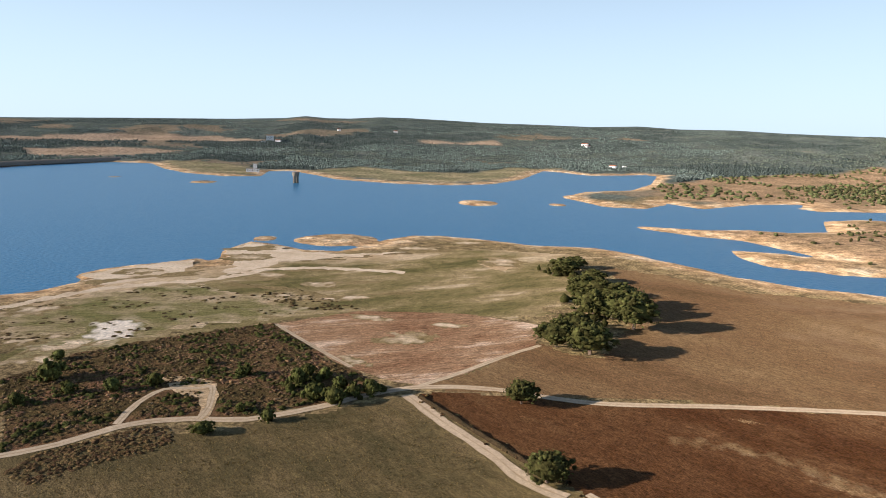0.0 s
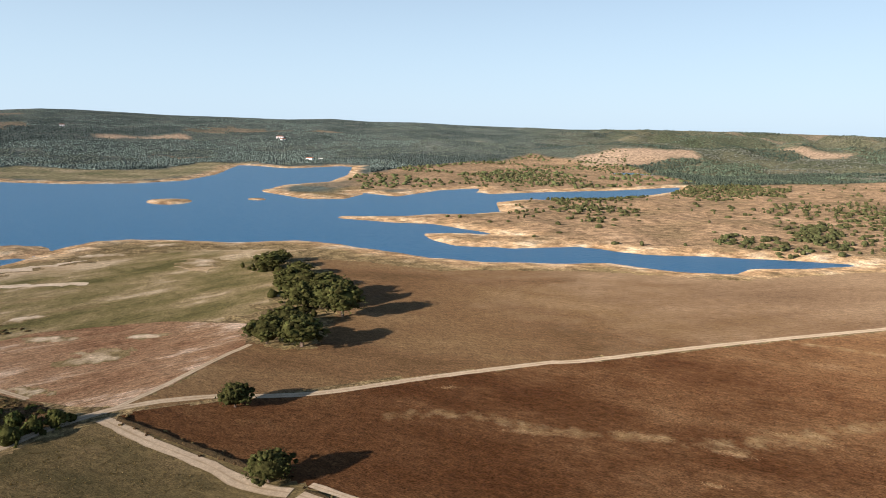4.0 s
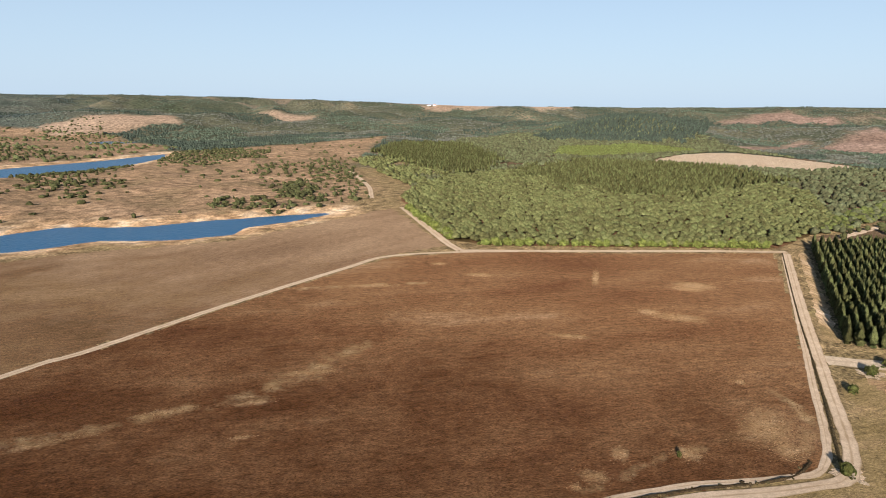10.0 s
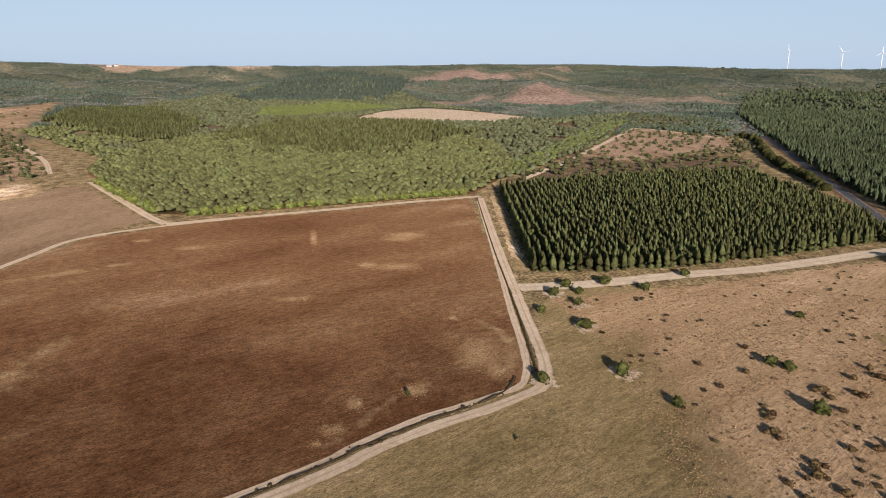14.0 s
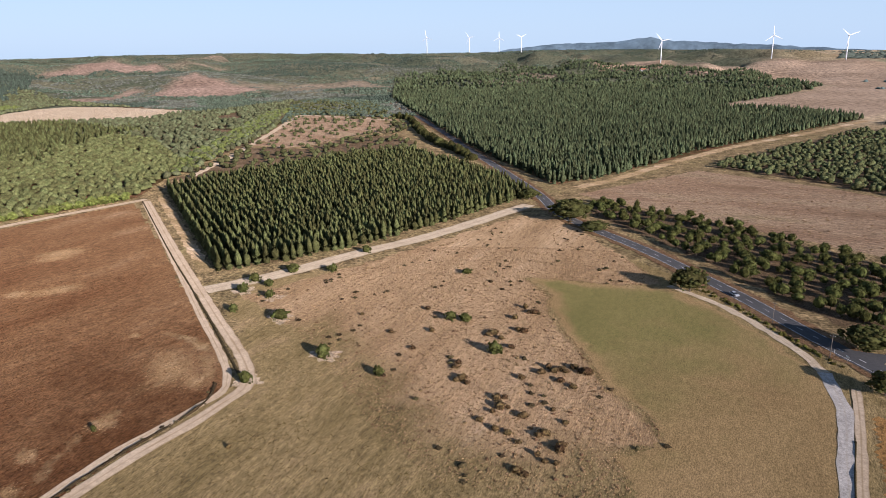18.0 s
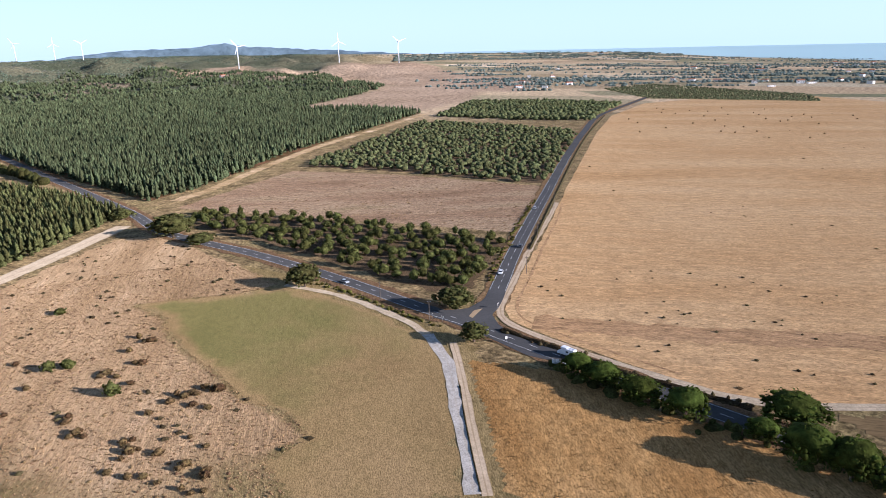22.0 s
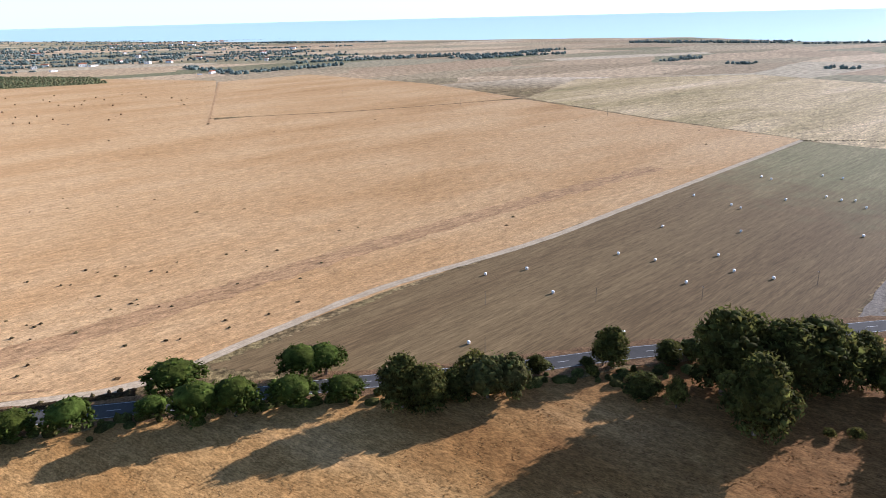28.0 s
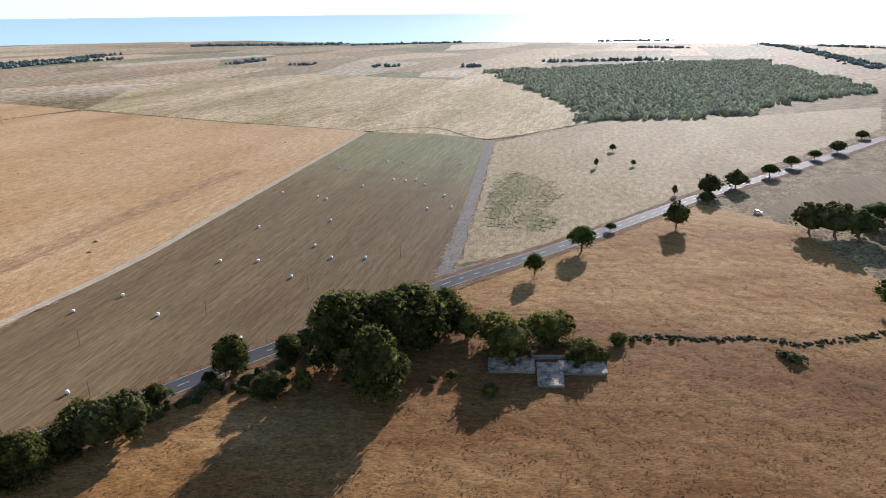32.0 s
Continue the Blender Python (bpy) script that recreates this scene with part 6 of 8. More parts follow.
def wood(name, places, shapes, size, tall, mat, label, seed=0, lift=0.0, soft=True, category="wood"):
    """Many trees as one mesh. size: half widths from to; tall: heights as parts of the half width, or in metres for conifers."""
    r = np.random.default_rng(seed)
    n = len(places)
    z = height(places[:, 0], places[:, 1])
    w = r.uniform(*size, n)
    h = r.uniform(*tall, n)
    turn = r.uniform(0, 6.28, n)
    V, F, k = [], [], 0
    pick = r.integers(0, len(shapes), n)
    for s, (v, f) in enumerate(shapes):
        m = np.nonzero(pick == s)[0]
        if not len(m):
            continue
        c, sn = np.cos(turn[m])[:, None], np.sin(turn[m])[:, None]
        x = (v[:, 0] * c - v[:, 1] * sn) * w[m, None] + places[m, 0, None]
        y = (v[:, 0] * sn + v[:, 1] * c) * w[m, None] + places[m, 1, None]
        zz = v[:, 2] * h[m, None] + (z[m] + lift)[:, None]
        V.append(np.stack([x, y, zz], -1).reshape(-1, 3))
        F.append((f[None] + (np.arange(len(m)) * len(v))[:, None, None] + k).reshape(-1, 3))
        k += len(m) * len(v)
    ob = link_mesh(name, np.vstack(V), np.vstack(F), mat, smooth=soft)
    return tagged(ob, label, category, kind="stuff")


def cluster(seed, count=4):
    """A crown of a few lumps, for trees seen from afar."""
    r = np.random.default_rng(seed)
    V, F = [], []
    for q in range(count):
        v, f = BALL1
        a, d = q * 2.4 + r.uniform(-0.4, 0.4), (0.0 if q == 0 else r.uniform(0.35, 0.6))
        w = r.uniform(0.62, 0.8) if q == 0 else r.uniform(0.38, 0.6)
        v = v * (1 + r.uniform(-0.22, 0.22, (len(v), 1))) * (w, w, w * r.uniform(0.85, 1.15)) + (d * math.cos(a), d * math.sin(a), r.uniform(-0.05, 0.3) if q else 0.15)
        V.append(v), F.append(f + 12 * q)
    return np.vstack(V), np.vstack(F)


LUMPS = [cluster(300 + s, 3) for s in range(8)]
SMALL_LUMPS = [lumpy(1, 20 + s, 0.3) for s in range(6)]
DOME = (np.array([(1, 0, 0), (0.3, 0.95, 0), (-0.8, 0.6, 0), (-0.8, -0.6, 0), (0.3, -0.95, 0), (0.55, 0.2, 0.75), (-0.35, 0.4, 0.8), (-0.1, -0.55, 0.7)]), np.array([(0, 1, 5), (1, 6, 5), (1, 2, 6), (2, 3, 6), (3, 7, 6), (3, 4, 7), (4, 0, 7), (0, 5, 7), (5, 6, 7)]))
CONES = [conifer(40 + s, ((0.1, 1.0), (0.4, 0.78)), 6) for s in range(8)]
FULL_CONES = [conifer(140 + s, ((0.05, 0.75), (0.22, 1.0), (0.46, 0.8), (0.74, 0.42))) for s in range(8)]


def umbrella_dome(seed):
    """A flat-bottomed round crown with an uneven top."""
    v, f = lumpy(2, seed, 0.14, 0.2)
    r = np.random.default_rng(seed + 900)
    bumps = r.normal(size=(7, 3))
    bumps /= np.linalg.norm(bumps, axis=1)[:, None]
    v = v * (1 + 0.16 * np.clip((v @ bumps.T).max(1) - 0.75, 0, 1)[:, None] * 4 - 0.06)
    return v, f


UMBRELLAS = [umbrella_dome(330 + s) for s in range(10)]

def dry(places, away=8.0):
    return places[lake_distance(places[:, 0], places[:, 1]) > away]


def clear(places, outlines, away=0.0):
    for p in outlines:
        places = places[signed(p, places[:, 0], places[:, 1]) > away]
    return places


sp = clear(scatter(STONE_PINE_WOOD, 5.9, 1, 0.42), [DARK_PINE_PATCH], 4)
sp = sp[signed(DARK_PINE_BAND, sp[:, 0], sp[:, 1]) + 30 * waves(sp[:, 0], sp[:, 1], 70, 41) > 0]
# dark floor colour puts shade into the gaps between the crowns
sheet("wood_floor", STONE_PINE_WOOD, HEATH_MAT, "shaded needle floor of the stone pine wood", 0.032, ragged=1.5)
sd = np.hypot(sp[:, 0], sp[:, 1])
wood("stone_pine_wood", sp[sd < 760], UMBRELLAS, (2.1, 3.4), (2.0, 3.2), PINE_GREEN, "dense wood of round light green stone pines", 1, 2.2)
wood("stone_pine_wood", sp[sd >= 760], SMALL_LUMPS, (2.5, 3.8), (1.9, 3.1), PINE_GREEN, "dense wood of round light green stone pines", 13, 3.4)
young = far_outline(YOUNG_PINE_VIEW)
mixed_places = dry(clear(scatter(MIXED_WOOD, 8.6, 2, 0.45), [DARK_PINE_BAND, DARK_PINE_PATCH, SAND_FIELD, STONE_PINE_WOOD, CLEARING, young]))
mixed_places = mixed_places[edge_distance(CLEARING_TRACK, mixed_places[:, 0], mixed_places[:, 1], False) > 6]
mixed_places = mixed_places[waves(mixed_places[:, 0], mixed_places[:, 1], 120, 42) > -0.75]
pine_side = np.degrees(np.arctan2(mixed_places[:, 0], mixed_places[:, 1])) + 4 * waves(mixed_places[:, 0], mixed_places[:, 1], 90, 46) < 66
wood("stone_pine_wood", mixed_places[pine_side & (np.hypot(mixed_places[:, 0], mixed_places[:, 1]) < 1150)], SMALL_LUMPS, (2.8, 4.6), (2.2, 3.8), PINE_GREEN, "wood of round light green stone pines beside the dark patch", 47, 2)
mixed_places = mixed_places[~(pine_side & (np.hypot(mixed_places[:, 0], mixed_places[:, 1]) < 1150))]
wood("mixed_wood", mixed_places, SMALL_LUMPS, (2.2, 4.4), (2.2, 4.6), MIXED_GREEN, "mixed grey-green wood on the far side of the pines", 2, 2)
wood("young_pines", scatter(young, 7.5, 43, 0.4, rag=10), SMALL_LUMPS, (2.6, 4.0), (2.2, 3.6), YOUNG_PINE, "patch of bright green young pines", 43, 2)
wood("fresh_pines", scatter(FRESH_STRIP, 6.5, 44, 0.45, keep=0.8), UMBRELLAS, (2.2, 3.8), (2.0, 3.0), YOUNG_PINE, "bright green stone pines along the sandy track", 44, 2.4)
wood("dark_pine_patch", scatter(DARK_PINE_PATCH, 5.2, 3, rag=22), CONES, (2.0, 3.1), (8, 12), DARK_GREEN, "patch of taller dark green pines", 3, soft=False)
wood("dark_pine_band", clear(scatter(DARK_PINE_BAND, 6.5, 4, rag=30), [SAND_FIELD]), CONES, (2.3, 3.4), (6, 9), DARK_GREEN, "band of dark green pines", 4, soft=False)
wood("pine_plantation", scatter(PLANTATION, 5, 5, 0.12, 0, rows=(3.3, 4.3), keep=0.96), FULL_CONES, (1.5, 2.3), (7.5, 11.5), DARK_GREEN, "pine plantation in straight dark green rows", 5, soft=False)
pf = scatter(PINE_FOREST, 5.0, 6, 0.36, keep=0.97)
far_d, luck = np.hypot(pf[:, 0], pf[:, 1]), np.random.default_rng(1).uniform(0, 1, len(pf))
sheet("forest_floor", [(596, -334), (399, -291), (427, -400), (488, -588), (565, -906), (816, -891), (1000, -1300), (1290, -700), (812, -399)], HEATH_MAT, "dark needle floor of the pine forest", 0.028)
for n, (lo, hi, share, shapes, k) in enumerate(((0, 620, 1.0, FULL_CONES, 1.0), (620, 1050, 0.85, CONES, 1.08), (1050, 1600, 0.45, CONES, 1.4), (1600, 5000, 0.17, CONES, 2.1))):
    wood("pine_forest", pf[(far_d >= lo) & (far_d < hi) & (luck < share)], shapes, (1.6 * k, 2.5 * k), (8, 12.5), FOREST_GREEN, "wide dark blue-green pine forest across the road", 6 + 100 * n, soft=False)
sheet("oak_wood_floor", OAK_WOOD_NEAR, OAK_FLOOR, "brown leafy floor of the oak wood", 0.058, 2.0, 3.0, "wood floor")
sheet("oak_wood_floor", OAK_WOOD_MID, OAK_FLOOR, "brown leafy floor of the far oak wood", 0.068, 2.0, 3.0, "wood floor")
wood("oak_wood_mid", scatter(OAK_WOOD_MID, 7.0, 7, 0.45, keep=0.84), LUMPS, (2.2, 4.3), (2.0, 3.8), MID_OAK, "wood of round dark green cork oaks", 7, 2)
wood("oak_wood_far", scatter(OAK_WOOD_FAR, 7.5, 8, 0.45, keep=0.95), SMALL_LUMPS, (2.6, 4.6), (2.6, 4.6), MID_OAK, "distant wood of dark green oaks", 8, 2)
wood("clearing_trees", scatter(CLEARING, 11, 45, 0.5, keep=0.42), LUMPS, (1.6, 4.0), (1.6, 3.6), OPEN_OAK, "scattered small oaks in the dry clearing", 45, 1)
wood("clearing_oaks", scatter(OAK_SLOPE, 11, 19, 0.5, keep=0.6), LUMPS, (2.2, 4.4), (2.2, 4), OPEN_OAK, "open oaks on the dry slope behind the plantation", 19, 2)
wood("wood_edge_oaks", clear(scatter([(640, -120), (690, -160), (640, -216), (800, -360), (980, -405), (1250, -480), (1400, -360), (1000, -250), (800, -150)], 10, 20, 0.45, keep=0.6), [CLEARING, OAK_SLOPE], 3), LUMPS, (2.2, 4.2), (2.4, 4), OPEN_OAK, "loose oak wood behind the plantation", 20, 2)
sav = [dry(scatter(SAVANNA, 30, 10, 0.5, keep=0.3), 14)]
for n, (p, gap, keep) in enumerate(((SAV_CLUMP_A, 9, 0.8), (SAV_CLUMP_B, 6, 0.95), (SAV_CLUMP_C, 8, 0.7), (SAV_CLUMP_D, 15, 0.55), (SAV_CLUMP_E, 11, 0.6), (SAV_CLUMP_F, 12, 0.55), (SAV_CLUMP_G, 13, 0.5), (SAV_CLUMP_H, 16, 0.5), (SAV_CLUMP_I, 20, 0.4), (SAV_CLUMP_J, 8, 0.7))):
    sav.append(dry(scatter(p, gap, 500 + n, 0.5, keep=keep, rag=10), 6))
for n, (p, gap, keep) in enumerate(((SHORE_BELT, 6, 0.7), (SHORE_SCRUB, 9, 0.6), (FAR_SHORE_SCRUB, 13, 0.65), (SLOPE_SCRUB, 14, 0.5))):
    sav.append(dry(scatter(p, gap, 520 + n, 0.5, keep=keep, rag=10), 7))
sav = np.vstack(sav)
wood("savanna_trees", sav, LUMPS, (1.4, 4.8), (1.4, 4.2), OPEN_OAK, "scattered oaks and bushes on the dry peninsula", 10, 0.6)
fs = dry(scatter(FAR_SAVANNA, 22, 11, 0.5), 20)
fs = fs[waves(fs[:, 0], fs[:, 1], 260, 34) > 0.0]
wood("far_savanna_trees", fs, SMALL_LUMPS, (2.5, 6), (2, 4.5), MID_OAK, "scattered trees on the far dry slope", 11, 1)
wood("west_wood", scatter(FAR_WOOD, 6.6, 12, 0.45, rag=14), SMALL_LUMPS, (1.9, 3.6), (3, 5.5), HAZY_LEAF, "wood beyond the fields, its leaves paled for haze", 12, 1)
# wooded hills round the lake and inland, to the far ridges
fr = np.random.default_rng(50)
n = 210000
fa, fd = np.radians(np.where(fr.uniform(0, 1, n) < 0.4, fr.uniform(-38, 36, n), fr.uniform(36, 150, n))), 900 * (4.5 ** fr.uniform(0, 1, n))
hills = np.stack([fd * np.sin(fa), fd * np.cos(fa)], -1)
hills = hills[(hills[:, 1] > 1150) | (hills[:, 0] > 950)]
hills = dry(hills, 45)
hills = clear(hills, [FAR_MEADOW, FAR_SPIT, SAVANNA, FAR_SAVANNA, MIXED_WOOD, SAND_FIELD, PINE_FOREST, STONE_PINE_WOOD, CLEARING, young], 5)
hz = (np.degrees(np.arctan2(hills[:, 0], hills[:, 1])) + 70) % 360 - 70
hills = hills[(hz < 128) | (np.hypot(hills[:, 0], hills[:, 1]) > 2900 + 60 * (hz - 128))]
hills = clear(hills, FAR_PALE + FAR_RED, 2)
kinds = stand(hills[:, 0], hills[:, 1])
luck = fr.uniform(0, 1, len(hills))
patchy = waves(hills[:, 0], hills[:, 1], 90, 37)
keep = (kinds == 0) | ((kinds == 1) & (patchy > -0.7)) | ((kinds == 2) & (patchy > -0.3)) | ((kinds == 3) & (patchy > 0.55) & (luck < 0.5))
hills, kinds = hills[keep], kinds[keep]
hill_pines = scatter(far_outline(DARK_HILL_VIEW), 8.5, 54, 0.45, rag=25)
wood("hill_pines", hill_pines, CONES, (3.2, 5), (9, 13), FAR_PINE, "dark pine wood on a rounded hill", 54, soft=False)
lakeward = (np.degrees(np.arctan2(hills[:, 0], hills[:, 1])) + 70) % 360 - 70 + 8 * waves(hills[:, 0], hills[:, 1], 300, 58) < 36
for n, (kind, mat, size, tall, label) in enumerate((([0], FAR_PINE, (2.2, 3.8), (3, 5.5), "dark pine stands over the far hills"), ([1], FAR_GREEN, (2.4, 4.4), (2.4, 4.6), "haze-grey tree stands over the far hills"), ([2, 3], FAR_SCRUB, (2.2, 4.6), (1.6, 3.2), "olive open oak scrub over the far hills"))):
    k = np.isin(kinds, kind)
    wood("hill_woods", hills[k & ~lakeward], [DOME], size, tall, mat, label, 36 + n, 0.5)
    # beyond the lake the hazed leaf colours are used
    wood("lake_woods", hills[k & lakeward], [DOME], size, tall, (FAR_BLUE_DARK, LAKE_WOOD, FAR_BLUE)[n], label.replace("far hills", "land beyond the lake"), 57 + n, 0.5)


def tree_parts(seed, kind, clumps=14, leaves=50):
    """Crown and trunk of a tree 1 high and 1 wide, built of leaf clumps on a few limbs."""
    r = np.random.default_rng(seed)
    V, F, k = [], [], 0
    blobs = []
    if kind == "umbrella":
        for q in range(13):
            a, d = q * 2.4, 0.36 * math.sqrt(q / 12)
            blobs.append((d * math.cos(a), d * math.sin(a), 0.7 - 0.75 * d * d / 0.36 + r.uniform(-0.05, 0.05), r.uniform(0.15, 0.2), r.uniform(0.16, 0.22)))
        core = (0.36, 0.3, 0.6)
    elif kind == "tall":
        for q in range(20):
            a, h = q * 2.4, 0.2 + 0.7 * q / 19
            d = 0.36 * math.sin(math.pi * min(1, (h + 0.06) / 1.02)) * r.uniform(0.5, 1)
            blobs.append((d * math.cos(a), d * math.sin(a), h, r.uniform(0.14, 0.22), r.uniform(0.09, 0.14)))
        core = (0.3, 0.36, 0.56)
    elif kind == "shrub":
        for q in range(9):
            a, d = q * 2.4, 0.36 * math.sqrt(q / 9)
            blobs.append((d * math.cos(a), d * math.sin(a), 0.5 - 0.6 * d + r.uniform(-0.1, 0.1), r.uniform(0.16, 0.24), r.uniform(0.26, 0.4)))
        core = (0.34, 0.4, 0.4)
    else:
        for q in range(16):
            a, d = q * 2.4, 0.38 * math.sqrt(q / 15)
            blobs.append((d * math.cos(a), d * math.sin(a), 0.7 - 2.1 * d * d + r.uniform(-0.09, 0.1), r.uniform(0.13, 0.19), r.uniform(0.15, 0.22)))
        core = (0.36, 0.34, 0.5)
    v, f = BALL2
    V.append(v * (1 + r.uniform(-0.12, 0.12, (len(v), 1))) * (core[0], core[0], core[1]) + (0, 0, core[2]))
    F.append(f)
    k = len(v)
    for bx, by, bz, bw, bh in blobs:
        for _ in range(clumps):
            way = r.normal(size=3)
            way /= np.linalg.norm(way)
            way[2] = abs(way[2]) * (1 if r.uniform() < 0.75 else -1)
            c = np.array([bx, by, max(bz, 0.12)]) + way * (bw, bw, bh) * r.uniform(0.6, 1.0)
            v, f = BALL1
            s = r.uniform(0.2, 0.42) * (0.75 if clumps > 20 else 1)
            V.append(v * (1 + r.uniform(-0.35, 0.35, (len(v), 1))) * (bw * s, bw * s, bh * s * 0.9) + c)
            F.append(f + k)
            k += len(v)
        n = leaves
        way = r.normal(size=(n, 3))
        way /= np.linalg.norm(way, axis=1)[:, None]
        c = np.array([bx, by, max(bz, 0.12)]) + way * (bw, bw, bh) * r.uniform(0.9, 1.3, (n, 1))
        tri = c[:, None] + r.normal(size=(n, 3, 3)) * (0.022, 0.022, 0.026)
        V.append(tri.reshape(-1, 3))
        F.append(np.arange(n * 3).reshape(-1, 3) + k)
        k += n * 3
    bm = bmesh.new()
    top = 0.62 if kind != "tall" else 0.85
    wide = 0.035 if kind != "shrub" else 0.02
    lines = [[(0, 0, -0.02, wide), (0.01, 0.015, top * 0.5, wide * 0.75), (0.02, 0, top, wide * 0.3)]]
    for bx, by, bz, bw, bh in blobs[1::2]:
        lines.append([(0.008, 0.008, top * 0.42, wide * 0.5), (bx * 0.55, by * 0.55, (top * 0.42 + bz) * 0.5, wide * 0.35), (bx, by, bz, wide * 0.12)])
    for line in lines:
        loops = [[bm.verts.new((x + w * math.cos(q * 1.047), y + w * math.sin(q * 1.047), z)) for q in range(6)] for x, y, z, w in line]
        for u, v in zip(loops, loops[1:]):
            for q in range(6):
                bm.faces.new((u[q], u[(q + 1) % 6], v[(q + 1) % 6], v[q]))
    return np.vstack(V), np.vstack(F), bm


def tree_master(name, seed, kind, leaf, label, category="tree", clumps=14, leaves=50):
    v, f, bm = tree_parts(seed, kind, clumps, leaves)
    top = new(name)
    link_mesh("crown", v, f, leaf, top)
    part("trunk", bm, BARK, top)
    return tagged(top, label, category)


def plant(masters, rows, group, seed=0, label="", wide=1.0, tall=1.0):
    r = np.random.default_rng(seed)
    for n, (x, y, h, w) in enumerate(rows):
        m = masters[n % len(masters)]
        t = copy_thing(m, pose(x, y, 0, 0, 0, r.uniform(0, 360)))
        t.scale = (w * wide, w * wide, h * tall)
        tagged(t, label, group=group)


def retire(masters):
    for m in masters:
        for o in (*m.children_recursive, m):
            bpy.data.objects.remove(o)


OAKS = [tree_master("oak_tree", 60 + s, "round", OAK_GREEN, "broad dark green cork oak on dry grass") for s in range(3)]
PINES = [tree_master("umbrella_pine", 70 + s, "umbrella", FRESH_GREEN, "green umbrella pine beside the road", clumps=22, leaves=110) for s in range(3)]
TALLS = [tree_master("eucalyptus_tree", 80 + s, "tall", GREY_GREEN, "tall dark grey-green eucalyptus tree", clumps=26, leaves=150) for s in range(3)]
SHRUBS = [tree_master("shrub", 90 + s, "shrub", SCRUB_GREEN, "low rounded green shrub in dry grass", "shrub", clumps=9, leaves=30) for s in range(4)]
plant(OAKS, GROVE_OAKS, "oaks of the lakeside grove", 1, wide=1.15)
plant(OAKS, LONE_OAKS, "lone oaks by the track", 2, "lone round dark green oak beside the track")
plant(SHRUBS, HEATH_SHRUBS, "shrubs on the heath", 3)
plant(SHRUBS, FIELD_SHRUBS_EAST, "shrubs by the field corner", 4)
HEATHER = [tree_master("heather_bush", 140 + s, "shrub", BROWN_LEAF, "dark brown heather bush in pale dry grass", "shrub", clumps=8, leaves=30) for s in range(3)]
plant(HEATHER, HEATHER_BUSHES, "heather bushes in the scrub field", 18, wide=0.8)
plant(HEATHER, FIELD_SHRUBS_LOW, "low bushes in the scrub field", 5, "low brown-green bush in pale dry grass", wide=0.6, tall=0.7)
retire(HEATHER)
plant(OAKS, JUNCTION_TREES, "trees at the road junction", 6, "round dark green tree beside the road junction")
plant(PINES, ROADSIDE_PINES, "pines along the road", 7, wide=1.3, tall=1.12)
plant(TALLS + OAKS, ROADSIDE_TREES, "trees along the road", 8, "dark green tree on the road bank", wide=1.2, tall=1.05)
plant(TALLS, GIANT_TREES, "giant trees by the ruin", 9, "giant dark green eucalyptus in a dense clump", wide=1.15)
WILLOWS = [tree_master("willow_tree", 120 + s, "round", OLIVE_LEAF, "airy yellow-green tree on the road bank", clumps=9, leaves=110) for s in range(2)]
plant(WILLOWS + SHRUBS[:1] + TALLS[:1], BANK_TREES, "trees on the road bank", 10, "grey-green young tree on the road bank")
RUIN_LEAFY = [tree_master("olive_tree", 130 + s, "round", OLIVE_LEAF, "airy olive-yellow tree beside the ruined walls", clumps=7, leaves=130) for s in range(3)]
plant(RUIN_LEAFY, RUIN_TREES, "trees round the ruin", 11, wide=1.25, tall=1.05)
plant(SHRUBS, RUIN_SHRUBS, "shrubs round the ruin", 17, "green shrub growing over the ruined walls")
retire(RUIN_LEAFY + WILLOWS)
plant(PINES + OAKS, FAR_ROAD_TREES, "trees along the far road", 12, "backlit dark tree beside the far road")
plant(OAKS + PINES, EAST_GROVE_TREES, "grove by the dark field", 13, "backlit dark tree in a small grove")
SMALL_OAKS = [tree_master("cork_oak", 110 + s, "round", SCRUB_GREEN, "small dark green cork oak in the open wood", clumps=4, leaves=12) for s in range(4)]
oak_places = scatter(OAK_WOOD_NEAR, 6.9, 9, 0.45, keep=0.9)
orr = np.random.default_rng(16)
plant(SMALL_OAKS, [(x, y, orr.uniform(3.8, 6.8), orr.uniform(4.0, 7.2)) for x, y in oak_places], "cork oaks by the road junction", 16)
retire(SMALL_OAKS)
EDGE_PINES = [tree_master("stone_pine", 96 + s, "shrub", BRIGHT_PINE, "round bright green stone pine at the wood's edge", clumps=10, leaves=24) for s in range(4)]
er = np.random.default_rng(14)
edge_line = np.vstack([smooth_line([(536, 276), (478, 229), (433, 189)], 8.0), smooth_line([(423, 160), (452, 98), (480, 37), (503, -14)], 7.4)])
plant(EDGE_PINES, [(x + er.uniform(-1.2, 1.2) + 3, y + er.uniform(-1, 1) + 1, er.uniform(5.2, 7.2), er.uniform(7.6, 10.4)) for x, y in edge_line], "stone pines along the wood's edge", 15)
retire(EDGE_PINES + OAKS + PINES + TALLS + SHRUBS)


# ---- low growth ----
OCTA = (np.array([(1, 0, 0.2), (0, 1, 0.25), (-1, 0, 0.15), (0, -1, 0.2), (0.1, -0.05, 1.0), (0, 0, -0.1)]), np.array([(0, 1, 4), (1, 2, 4), (2, 3, 4), (3, 0, 4)]))


